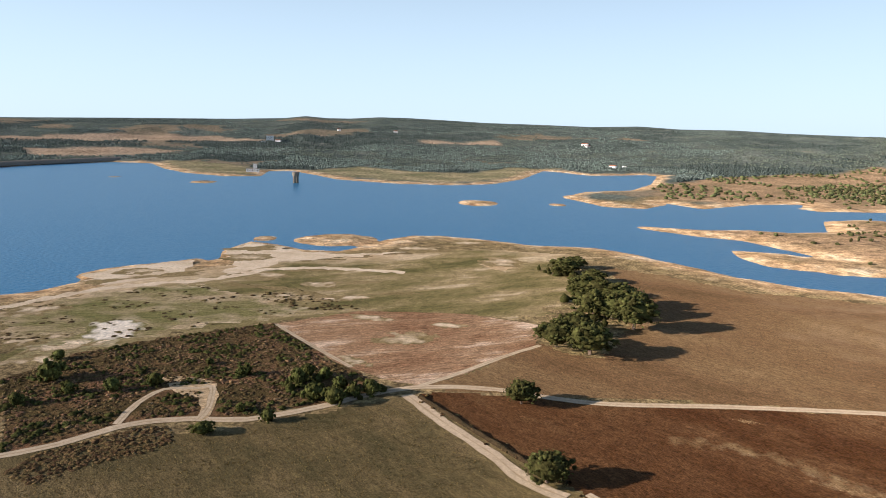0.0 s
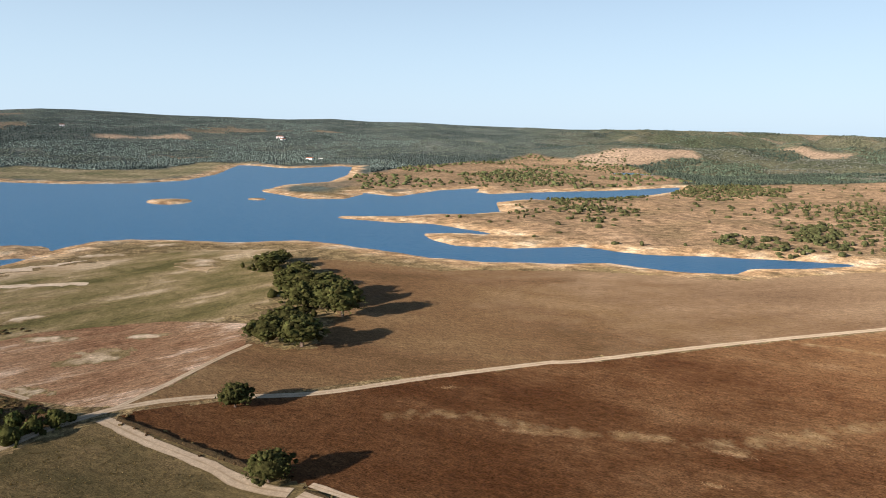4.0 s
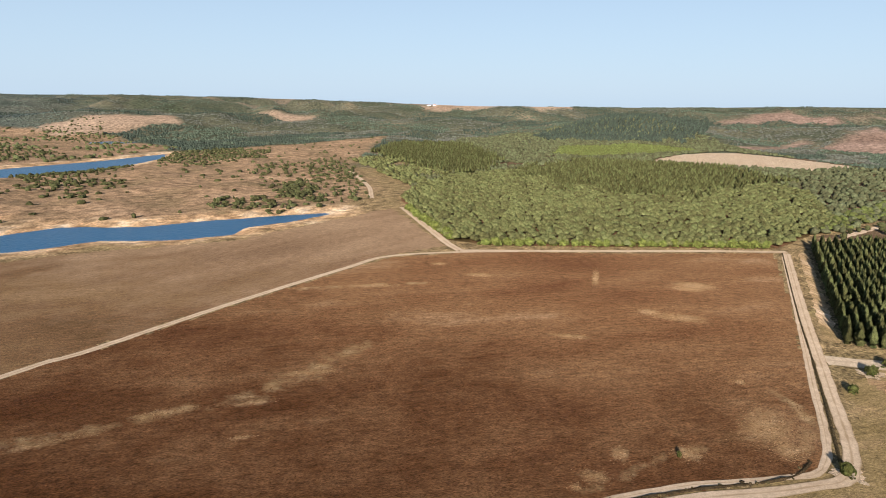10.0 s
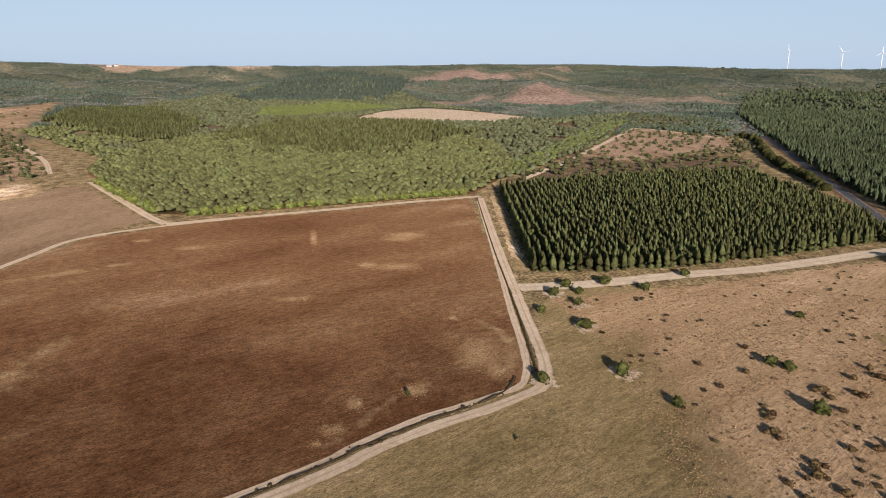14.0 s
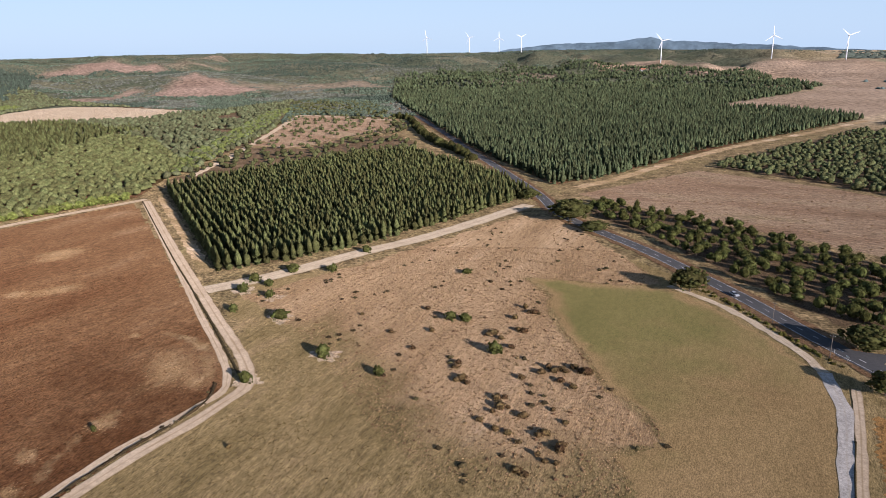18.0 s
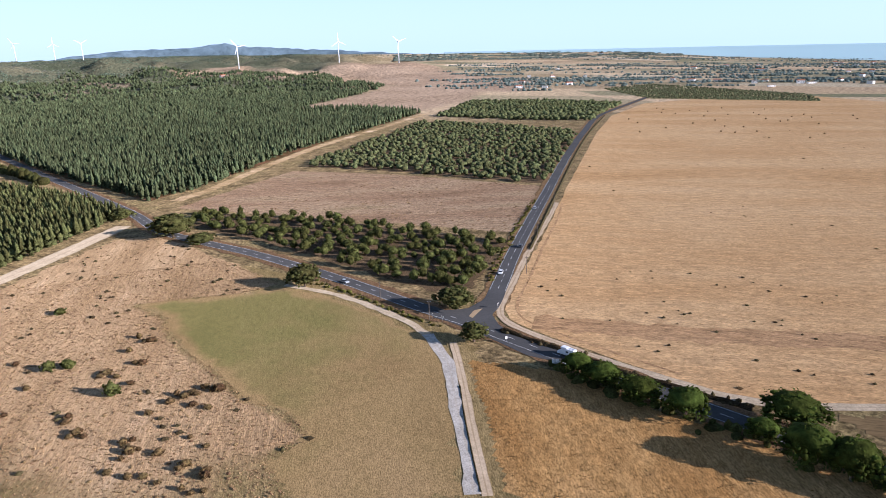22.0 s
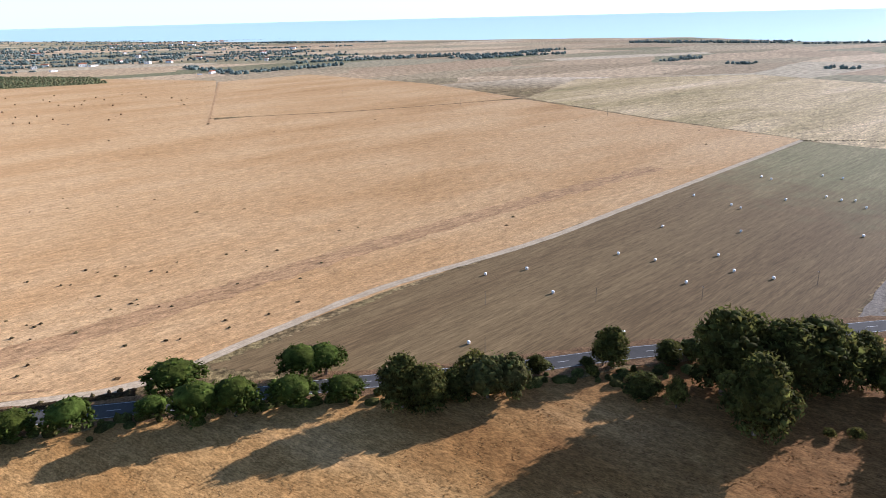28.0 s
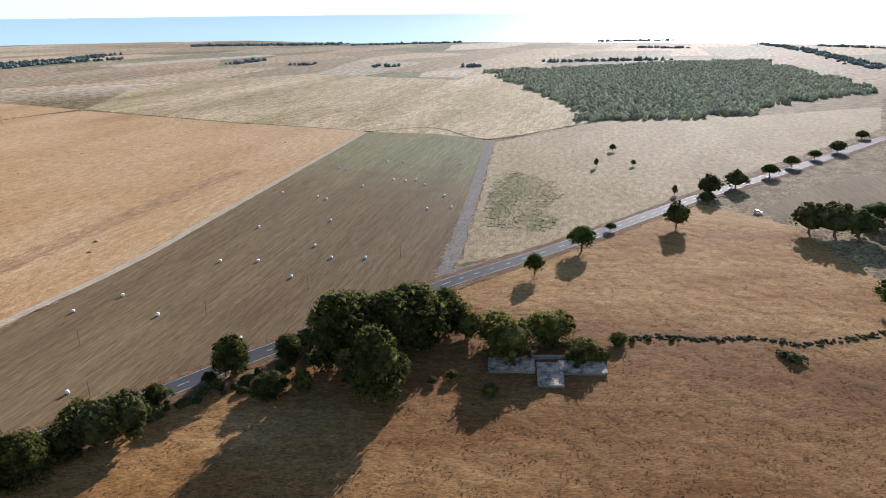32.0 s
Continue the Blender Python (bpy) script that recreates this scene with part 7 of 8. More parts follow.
def tufts(name, outline, count, size, tall, mat, label, seed, patch=0.0, patch_size=25.0):
    r = np.random.default_rng(seed)
    p = np.asarray(outline, float)
    lo, hi = p.min(0), p.max(0)
    g = r.uniform(lo, hi, (count * 3, 2))
    g = g[inside(p, g[:, 0], g[:, 1])]
    if patch:
        g = g[waves(g[:, 0], g[:, 1], patch_size, seed) > patch]
    for line in (HEATH_TRACK, MAIN_TRACK, WEST_TRACK, PLANTATION_TRACK):
        g = g[edge_distance(line, g[:, 0], g[:, 1], False) > 3.2]
    g = g[:count]
    return wood(name, g, [OCTA, SMALL_LUMPS[0], OCTA, OCTA], size, tall, mat, label, seed, 0.03, soft=False, category="low growth")


tufts("heath_brown_scrub", HEATH, 900, (0.4, 1.2), (0.3, 0.8), HEATH_BROWN, "russet dry scrub on the heath", 60, -0.1)
tufts("heath_scrub", HEATH, 3400, (0.35, 1.1), (0.2, 0.65), HEATH_GREEN, "dark low scrub covering the heath", 61)
tufts("heath_green_scrub", HEATH, 900, (0.6, 1.7), (0.6, 1.5), SCRUB_GREEN, "green low bushes on the heath", 62, 0.1)
tufts("shore_tufts", GREEN_SHORE, 240, (0.7, 2.0), (0.25, 0.6), HEATH_GREEN, "dark low scrub in the shore grass", 66, 0.15)
tufts("meadow_tufts", [(-100, 392), (-60, 372), (-40, 352), (-75, 350), (-110, 380)], 90, (0.8, 2.0), (0.3, 0.8), HEATH_GREEN, "dark scrub clumps in the meadow", 67)
tufts("bank_heath", BANK_HEATH, 650, (0.4, 1.2), (0.2, 0.6), BROWN_LEAF, "dark overgrown bank beside the track", 65)
tufts("scrub_field_tufts", SCRUB_FIELD, 1100, (0.3, 0.7), (0.25, 0.6), DRY_TUFT, "dry tussocks in the pale field", 63)
tufts("scrub_field_dark_tufts", SCRUB_FIELD, 240, (0.6, 1.4), (0.5, 1.1), DARK_TUFT, "dark low bushes in the pale field", 64, 0.25)
tufts("straw_dark_clods", [(95, -225), (30, -200), (-70, -225), (-60, -290), (60, -300), (105, -260)], 50, (0.5, 1.0), (0.4, 0.8), DARK_TUFT, "dark weed clumps in the straw field", 68)
tufts("far_straw_clods", BIG_STRAW_FIELD, 130, (0.6, 1.3), (0.4, 0.8), BROWN_LEAF, "dark weed clumps spread over the straw field", 69, 0.15, 120)
tufts("triangle_scrub", GREEN_TRIANGLE, 900, (0.4, 1.0), (0.12, 0.3), SHORE_GREEN, "green scrub in the dry pasture", 73)
tufts("pink_field_weeds", PINK_FIELD, 600, (0.5, 1.1), (0.2, 0.5), DRY_TUFT, "weeds in the fallow field", 74)


def blade_shape(seed):
    """A thin upright fan of dry grass."""
    r = np.random.default_rng(seed)
    v, f = [], []
    for q in range(2):
        a = q * 1.5 + r.uniform(-0.4, 0.4)
        c, sn = math.cos(a), math.sin(a)
        lean = r.uniform(-0.3, 0.3, 2)
        v += [(-0.5 * c, -0.5 * sn, 0), (0.5 * c, 0.5 * sn, 0), (lean[0], lean[1], r.uniform(0.7, 1))]
        f.append((3 * q, 3 * q + 1, 3 * q + 2))
    return np.array(v), np.array(f)


BLADES = [blade_shape(200 + q) for q in range(6)]


def grass(name, outline, count, size, tall, mat, label, seed, reach=330.0, away=(), east=None):
    """Upright dry grass over a field, as far as it can be told apart."""
    r = np.random.default_rng(seed)
    p = np.asarray(outline, float)
    g = r.uniform(np.maximum(p.min(0), -reach), np.minimum(p.max(0), reach), (count * 4, 2))
    g = g[inside(p, g[:, 0], g[:, 1]) & (np.hypot(g[:, 0], g[:, 1]) < reach)]
    for line, gap in away:
        g = g[edge_distance(line, g[:, 0], g[:, 1], False) > gap]
    if east is not None:  # one of two sorts of grass that change over along x
        g = g[((g[:, 0] + 14 * r.normal(size=len(g)) > -70) | (np.hypot(g[:, 0], g[:, 1]) + 12 * r.normal(size=len(g)) > 215)) == east]
    return wood(name, g[:count], BLADES, size, tall, mat, label, seed, 0.16 if east is not None else 0.03, soft=False, category="grass")


NEAR_GRASS = [(-130, 150), (-112, 186), (-70, 198), (-10, 230), (32, 165), (140, 24), (190, -36), (255, -40), (250, -52), (190, -58), (140, -50), (100, -85), (50, -110), (0, -60), (-100, 60)]
grass("golden_grass", GOLD_FIELD, 26000, (0.25, 0.6), (0.1, 0.22), GOLD_BLADE, "long dry golden grass", 101, away=((ROAD, 6), (HEDGE, 1.5)), east=True)
grass("rusty_grass", GOLD_FIELD, 34000, (0.25, 0.6), (0.08, 0.2), RUST_BLADE, "long dry rusty-brown grass", 107, away=((ROAD, 6), (HEDGE, 1.5)), east=False)
grass("brown_growth", BROWN_FIELD, 36000, (0.3, 0.6), (0.15, 0.36), BROWN, "low dry growth of the brown field", 102, away=((MAIN_TRACK, 3), (FIELD_EDGE_TRACK_INNER, 2)))
grass("olive_grass", NEAR_GRASS, 28000, (0.3, 0.6), (0.15, 0.36), OLIVE_BLADE, "olive-brown dry grass round the track", 103, away=((WEST_TRACK, 4), (MAIN_TRACK, 3.5), (FIELD_EDGE_TRACK, 4), (WHITE_TRACK, 5)))
grass("scrub_grass", SCRUB_FIELD, 26000, (0.3, 0.7), (0.18, 0.42), SCRUB_BLADE, "pale pinkish dry grass with seed heads", 104, away=((PLANTATION_TRACK, 5), (ROADSIDE_TRACK, 3)))
grass("straw_rows", BIG_STRAW_FIELD, 32000, (0.35, 0.8), (0.08, 0.22), STRAW_BLADE, "cut straw lying in the field", 105, 460, away=((SIDE_ROAD, 9), (STRAW_EDGE_TRACK, 4)))
grass("pasture_grass", NORTH_FIELD, 18000, (0.3, 0.7), (0.12, 0.28), TAN, "short dry tan grass", 106, 420, away=((MAIN_TRACK, 3.5),))


pg = np.random.default_rng(120)
pale = []
for x, y, w, d in BROWN_PATCHES:
    n = int(min(1300, 90 + w * d * 2.6))
    turn = -math.atan2(x, y)
    u = pg.normal(size=(n, 2)) * (w * 0.27, d * 0.27)
    pale.append(np.stack([x + u[:, 0] * math.cos(turn) - u[:, 1] * math.sin(turn), y + u[:, 0] * math.sin(turn) + u[:, 1] * math.cos(turn)], -1))
wood("bleached_growth", np.vstack(pale), BLADES, (0.3, 0.7), (0.06, 0.16), BLEACHED, "bleached straw-coloured patches of growth in the brown field", 120, 0.05, soft=False, category="grass")


def hedge(name, points, width, size, tall, mat, label, seed, density=1.2):
    line = smooth_line(points, 1.0 / density)
    r = np.random.default_rng(seed)
    g = line + r.normal(size=line.shape) * width / 2
    return wood(name, g, SMALL_LUMPS, size, tall, mat, label, seed, 0.1, category="hedge")


hedge("field_hedge", HEDGE, 1.6, (0.4, 1.1), (0.3, 0.9), DARK_TUFT, "low dark scrub line across the golden field", 75, 2.2)
ribbon("field_ditch", [(x + 1.5, y + 3.5) for x, y in HEDGE], 1.6, DARK_STRAW, "dry shallow ditch beside the scrub line", 0.11, 0.5, category="ditch")
hedge("field_edge_scrub", DITCH, 1.4, (0.25, 0.7), (0.2, 0.55), DARK_TUFT, "dark weeds along the field ditch", 81, 0.5)
hedge("west_track_scrub", WEST_DITCH, 3.0, (0.3, 0.9), (0.2, 0.7), BROWN_LEAF, "dry weeds along the track ditch", 82, 0.6)
hedge("road_scrub", ROAD_BANK, 2.0, (0.5, 1.2), (0.5, 1.3), DARK_TUFT, "dark scrub along the road bank", 76)
hedge("verge_scrub", [(117, -194), (140, -199.5), (168, -207.5), (205, -214)], 1.6, (0.4, 1.1), (0.4, 1.1), OLIVE_LEAF, "yellow-green scrub on the road verge", 83, 0.8)
hedge("side_verge_scrub", [(123, -246), (136, -292), (150, -340), (166, -398)], 1.8, (0.5, 1.3), (0.5, 1.2), OLIVE_LEAF, "yellow-green scrub on the side road verge", 84, 0.5)
hedge("bank_scrub", [(66, -181), (40, -173), (8, -168), (-20, -160), (-60, -148), (-100, -136), (-125, -128)], 3.6, (0.8, 2.4), (0.8, 2.4), SCRUB_GREEN, "scrub on the road bank below the trees", 77, 0.7)
ribbon("far_fence_line", [(-60, -700), (-65, -737), (-125, -1172)], 2.5, DARK_STRAW, "dark fence line between straw fields", 0.1, category="fence line")
ribbon("far_field_line", [(-65, -737), (-216, -706), (-411, -704)], 2.5, DARK_TUFT, "dark field boundary in the straw", 0.102, category="fence line")
hedge("fence_scrub", [(-448, -356), (-490, -320), (-464, -252), (-520, -230), (-580, -212)], 1.2, (0.4, 1.0), (0.25, 0.7), DARK_TUFT, "scrubby fence line behind the stubble", 78, 0.4)
hedge("grove_scrub", [(75, 470), (88, 440), (86, 400), (80, 360), (62, 312)], 10.0, (1.5, 3.6), (1.5, 4.0), OAK_GREEN, "scrub under the grove oaks", 79, 0.8)
hedge("track_scrub", [(-52, 250), (-42, 236), (-28, 236)], 8.0, (1.0, 2.2), (1.0, 2.8), SCRUB_GREEN, "scrub beside the track junction", 80, 1.0)


# ---- things ----
def box(bm, lo, hi):
    m = Matrix.Translation([(a + b) / 2 for a, b in zip(lo, hi)]) @ Matrix.Diagonal([b - a for a, b in zip(lo, hi)] + [1])
    return bmesh.ops.create_cube(bm, size=1.0, matrix=m)["verts"]


def tube(bm, a, b, r1, r2, sides=8):
    a, b = Vector(a), Vector(b)
    turn = (b - a).to_track_quat("Z", "Y").to_matrix().to_4x4()
    bmesh.ops.create_cone(bm, cap_ends=True, segments=sides, radius1=r1, radius2=r2, depth=(b - a).length, matrix=Matrix.Translation((a + b) / 2) @ turn)


def bale_master():
    top = new("hay_bale")
    bm = bmesh.new()
    bmesh.ops.create_cone(bm, cap_ends=True, segments=20, radius1=0.72, radius2=0.72, depth=1.35, matrix=pose(0, 0, 0.74, 0, 0, 0))
    bmesh.ops.bevel(bm, geom=[e for e in bm.edges if len(e.link_faces) == 2 and abs(e.verts[0].co.z - e.verts[1].co.z) < 0.01], offset=0.12, segments=2, affect="EDGES")
    part("wrapped_body", bm, WHITE_WRAP, top, smooth=True)
    bm = bmesh.new()
    for z in (0.45, 0.75, 1.05):
        bmesh.ops.create_cone(bm, cap_ends=False, segments=20, radius1=0.735, radius2=0.728, depth=0.04, matrix=pose(0, 0, z, 2, 1, 0))
    part("wrap_seam", bm, plain("bale_seam", (0.7, 0.71, 0.7), 0.4), top)
    return tagged(top, "white plastic-wrapped hay bale on dark stubble", "hay bale", "bales in the stubble field")


first = bale_master()
for n, (x, y) in enumerate(BALES):
    copy_thing(first, pose(x, y, 0.04, 0, 0, n * 47) @ Matrix.Scale(0.72, 4))
retire([first])


def straw_bale_master():
    top = new("straw_bale")
    bm = bmesh.new()
    bmesh.ops.create_cone(bm, cap_ends=True, segments=14, radius1=0.8, radius2=0.8, depth=1.4, matrix=pose(0, 0, 0.8, 90, 0, 0))
    part("rolled_straw", bm, STRAW_ROLL, top)
    bm = bmesh.new()
    for y in (-0.35, 0.35):
        bmesh.ops.create_cone(bm, cap_ends=False, segments=14, radius1=0.812, radius2=0.812, depth=0.06, matrix=pose(0, y, 0.8, 90, 0, 0))
    part("twine", bm, DARK_STRAW, top)
    return tagged(top, "round brown straw bale on the mown field", "straw bale", "straw bales in the mown field")


STRAW_ROLL = material("rolled_straw", [(0.13, 0.08, 0.04), (0.22, 0.14, 0.07)], 0.5, 3.0)
first = straw_bale_master()
for n, (x, y) in enumerate(scatter(STRAW_BALE_GROUND, 42, 97, 0.45, keep=0.62)):
    copy_thing(first, pose(x, y, 0.05, 0, 0, n * 37))
retire([first])


def pole_master(high=8.0):
    top = new("utility_pole")
    bm = bmesh.new()
    tube(bm, (0, 0, -0.3), (0, 0, high), 0.14, 0.09)
    part("pole", bm, POLE_WOOD, top)
    bm = bmesh.new()
    box(bm, (-0.8, -0.06, high - 0.7), (0.8, 0.06, high - 0.56))
    part("crossarm", bm, POLE_WOOD, top)
    for x in (-0.65, 0.0, 0.65):
        bm = bmesh.new()
        tube(bm, (x, 0, high - 0.56), (x, 0, high - 0.36), 0.05, 0.03, 6)
        part("insulator", bm, TURBINE_WHITE, top)
    return tagged(top, "slender weathered utility pole in a field", "utility pole", "utility poles")


first = pole_master()
for x, y in POLES:
    copy_thing(first, pose(x, y, 0, 0, 0, 60) @ Matrix.Scale(0.66, 4))
for x, y in FAR_POLES:
    copy_thing(first, pose(x, y, 0, 0, 0, 60))
for x, y in ((122, -197), (150, -206), (112, -262), (130, -318), (147, -385)):
    copy_thing(first, pose(x, y, 0, 0, 0, 20))
retire([first])


def turbine(az, foot, hub, spin, n):
    x, y, z, r = seat(az, foot)
    h = r * (math.tan(radians(hub)) - math.tan(radians(foot)))
    top = new("wind_turbine")
    bm = bmesh.new()
    tube(bm, (0, 0, -6), (0, 0, h), 0.028 * h, 0.016 * h, 16)
    part("tower", bm, TURBINE_WHITE, top, smooth=True)
    bm = bmesh.new()
    vs = box(bm, (-0.02 * h, -0.08 * h, h - 0.01 * h), (0.02 * h, 0.04 * h, h + 0.035 * h))
    bmesh.ops.bevel(bm, geom=bm.edges[:], offset=0.008 * h, segments=2, affect="EDGES")
    part("nacelle", bm, TURBINE_WHITE, top)
    bm = bmesh.new()
    tube(bm, (0, 0.04 * h, h + 0.012 * h), (0, 0.075 * h, h + 0.012 * h), 0.022 * h, 0.008 * h, 12)
    hubob = part("hub", bm, TURBINE_WHITE, top)
    for q in range(3):
        a = radians(spin + q * 120)
        bm = bmesh.new()
        ring = []
        for d, w in ((0.01, 0.008), (0.09, 0.022), (0.26, 0.014), (0.44, 0.004)):
            c = Vector((math.sin(a) * d * h, 0.055 * h, h + 0.012 * h + math.cos(a) * d * h))
            u = Vector((math.cos(a), 0.25, -math.sin(a))) * w * h
            ring.append([bm.verts.new(c - u), bm.verts.new(c + Vector((0, 0.003 * h, 0))), bm.verts.new(c + u), bm.verts.new(c - Vector((0, 0.003 * h, 0)))])
        for u, v in zip(ring, ring[1:]):
            for k in range(4):
                bm.faces.new((u[k], u[(k + 1) % 4], v[(k + 1) % 4], v[k]))
        bm.faces.new(ring[-1])
        part("blade", bm, TURBINE_WHITE, top)
    top.matrix_world = pose(x, y, z, 0, 0, -az + 150 + 9 * n)
    tagged(top, "white three-bladed wind turbine on a distant ridge", "wind turbine", "wind turbines on the ridge")


for n, ((az, foot), (_, hub)) in enumerate(zip(TURBINE_FEET, TURBINE_HUBS)):
    turbine(az, foot, hub, (10, 35, 0, 60, 40, 5, 50)[n], n)


def house(name, x, y, z, long, deep, tall, turn, label, roof=True):
    top = new(name)
    bm = bmesh.new()
    box(bm, (-long / 2, -deep / 2, -1), (long / 2, deep / 2, tall))
    part("wall", bm, WHITE_WALL, top)
    bm = bmesh.new()
    if roof:
        v = [bm.verts.new(p) for p in ((-long / 2 - 0.4, -deep / 2 - 0.4, tall), (long / 2 + 0.4, -deep / 2 - 0.4, tall), (long / 2 + 0.4, deep / 2 + 0.4, tall), (-long / 2 - 0.4, deep / 2 + 0.4, tall), (-long / 2 - 0.4, 0, tall + deep * 0.28), (long / 2 + 0.4, 0, tall + deep * 0.28))]
        for f in ((0, 1, 5, 4), (2, 3, 4, 5), (1, 2, 5), (3, 0, 4), (3, 2, 1, 0)):
            bm.faces.new([v[k] for k in f])
        part("roof", bm, TILE_RED, top)
    else:
        box(bm, (-long / 2 - 0.3, -deep / 2 - 0.3, tall), (long / 2 + 0.3, deep / 2 + 0.3, tall + 0.5))
        part("roof", bm, CONCRETE, top)
    for k in range(max(2, int(long / 5))):
        bm = bmesh.new()
        cx = -long / 2 + long * (k + 0.5) / max(2, int(long / 5))
        box(bm, (cx - 0.5, -deep / 2 - 0.06, tall * 0.4), (cx + 0.5, -deep / 2 + 0.1, tall * 0.75))
        part("window", bm, plain("dark_glass", (0.03, 0.035, 0.04), 0.2) if "dark_glass" not in bpy.data.materials else bpy.data.materials["dark_glass"], top)
    top.matrix_world = pose(x, y, z, 0, 0, turn)
    return tagged(top, label, "house", "far houses")


for n, (az, el) in enumerate(FAR_HOUSES):
    x, y, z, r = seat(az, el)
    s = min(r / 1700, 1.25)
    if n == 0:
        house("silo_building", x, y, z, 22 * s, 16 * s, 13 * s, -az, "tall white industrial block beyond the lake", False)
    else:
        house("far_house", x, y, z, (9 + 5 * (n % 3)) * s, 8 * s, (3.2 + (n % 2) * 1.6) * s, -az + 20 * (n % 5) - 40, "small distant white farmhouse with a red roof", n % 4 != 2)

hr_ = np.random.default_rng(71)
for n in range(46):
    town = n < 16
    az, el = (hr_.uniform(178.5, 187), hr_.uniform(-1.85, -1.6)) if town else (hr_.uniform(155, 192), hr_.uniform(-3.3, -1.7))
    x, y, z, r = seat(az, el)
    if min(signed(BIG_STRAW_FIELD, np.array([x]), np.array([y]))[0], signed(ORCHARD, np.array([x]), np.array([y]))[0]) > 20:
        house("far_house", x, y, z, hr_.uniform(9, 18), hr_.uniform(7, 10), hr_.uniform(3.2, 6.5), -az + hr_.uniform(-40, 40), "white house of the far coastal town" if town else "small distant white farmhouse among trees", n % 3 != 0)

# intake tower standing in the lake, and the dam house behind it
tower = new("intake_tower")
bm = bmesh.new()
for q in range(6):
    a = q * math.pi / 3
    tube(bm, (4 * math.cos(a), 4 * math.sin(a), -6), (4 * math.cos(a), 4 * math.sin(a), 11), 0.9, 0.9, 8)
part("column", bm, CONCRETE, tower)
bm = bmesh.new()
tube(bm, (0, 0, -6), (0, 0, 11), 3.4, 3.4, 16)
part("shaft", bm, CONCRETE, tower)
bm = bmesh.new()
tube(bm, (0, 0, 11), (0, 0, 16.5), 6.2, 6.2, 16)
tube(bm, (0, 0, 16.5), (0, 0, 17.2), 6.8, 6.8, 16)
part("head", bm, CONCRETE, tower)
tower.matrix_world = pose(-261, 1205, 0)
tagged(tower, "grey concrete intake tower standing in the lake", "tower")
dh = house("dam_house", -402, 1440, 0, 26, 10, 7, 8, "pale dam control house with a tower on the shore", False)
bm = bmesh.new()
box(bm, (2, -4, 0), (9, 3, 17))
part("stair_tower", bm, WHITE_WALL, dh)


# roofless and flat-roofed remains of a farm
def ruin_block(corners, high, name, label, broken=0.0):
    c = np.array(corners, float)
    top = new(name)
    x0, y0 = c.mean(0)
    u = c[1] - c[0]
    turn = math.degrees(math.atan2(u[1], u[0]))
    long, deep = np.linalg.norm(u), np.linalg.norm(c[3] - c[0])
    t = 0.35
    for lo, hi in (((-long / 2, -deep / 2), (long / 2, -deep / 2 + t)), ((-long / 2, deep / 2 - t), (long / 2, deep / 2)), ((-long / 2, -deep / 2 + t), (-long / 2 + t, deep / 2 - t)), ((long / 2 - t, -deep / 2 + t), (long / 2, deep / 2 - t))):
        bm = bmesh.new()
        box(bm, (*lo, -0.2), (*hi, high))
        bmesh.ops.subdivide_edges(bm, edges=bm.edges[:], cuts=3, use_grid_fill=True)
        for v in bm.verts:
            if v.co.z > high - 0.1:
                v.co.z -= broken * (0.5 + 0.5 * math.sin(v.co.x * 2.1 + v.co.y * 3.3))
        part("wall", bm, CONCRETE, top)
    if broken < 0.5:
        for k in range(4):
            bm = bmesh.new()
            box(bm, (-long / 2 - 0.2 + (long + 0.4) * k / 4 + 0.03, -deep / 2 - 0.2, high + 0.004), (-long / 2 - 0.2 + (long + 0.4) * (k + 1) / 4, deep / 2 + 0.2, high + 0.24 + 0.03 * k))
            part("roof_slab", bm, STAINED, top)
    top.matrix_world = pose(x0, y0, 0, 0, 0, turn)
    return tagged(top, label, "ruin", "ruined farm")


ruin_block(RUIN_A, 1.1, "ruined_shed", "low grey ruined shed in the shade of trees", 0.2)
ruin_block(RUIN_B, 1.6, "ruined_house", "roofless ruined house with broken pale walls", 1.4)
ruin_block(RUIN_C, 0.8, "ruined_annex", "ruined annex with a weathered flat roof", 0.3)
ruin_block(RUIN_D, 0.9, "ruined_stable", "long ruined stable with a pale flat roof", 0.25)


# ---- vehicles ----
GLASS_DARK = plain("tinted_glass", (0.02, 0.025, 0.03), 0.1)
TYRE = plain("black_rubber", (0.02, 0.02, 0.02), 0.8)
RIM = plain("wheel_metal", (0.5, 0.5, 0.52), 0.35, 0.8)


def wheels(top, length, width, radius):
    for x in (-length * 0.3, length * 0.31):
        for y in (-width / 2 + 0.1, width / 2 - 0.1):
            bm = bmesh.new()
            tube(bm, (x, y - 0.1, radius), (x, y + 0.1, radius), radius, radius, 16)
            w = part("wheel", bm, TYRE, top)
            bm = bmesh.new()
            s = 0.105 if y > 0 else -0.105
            tube(bm, (x, y + s * 0.6, radius), (x, y + s, radius), radius * 0.6, radius * 0.6, 12)
            part("rim", bm, RIM, w)


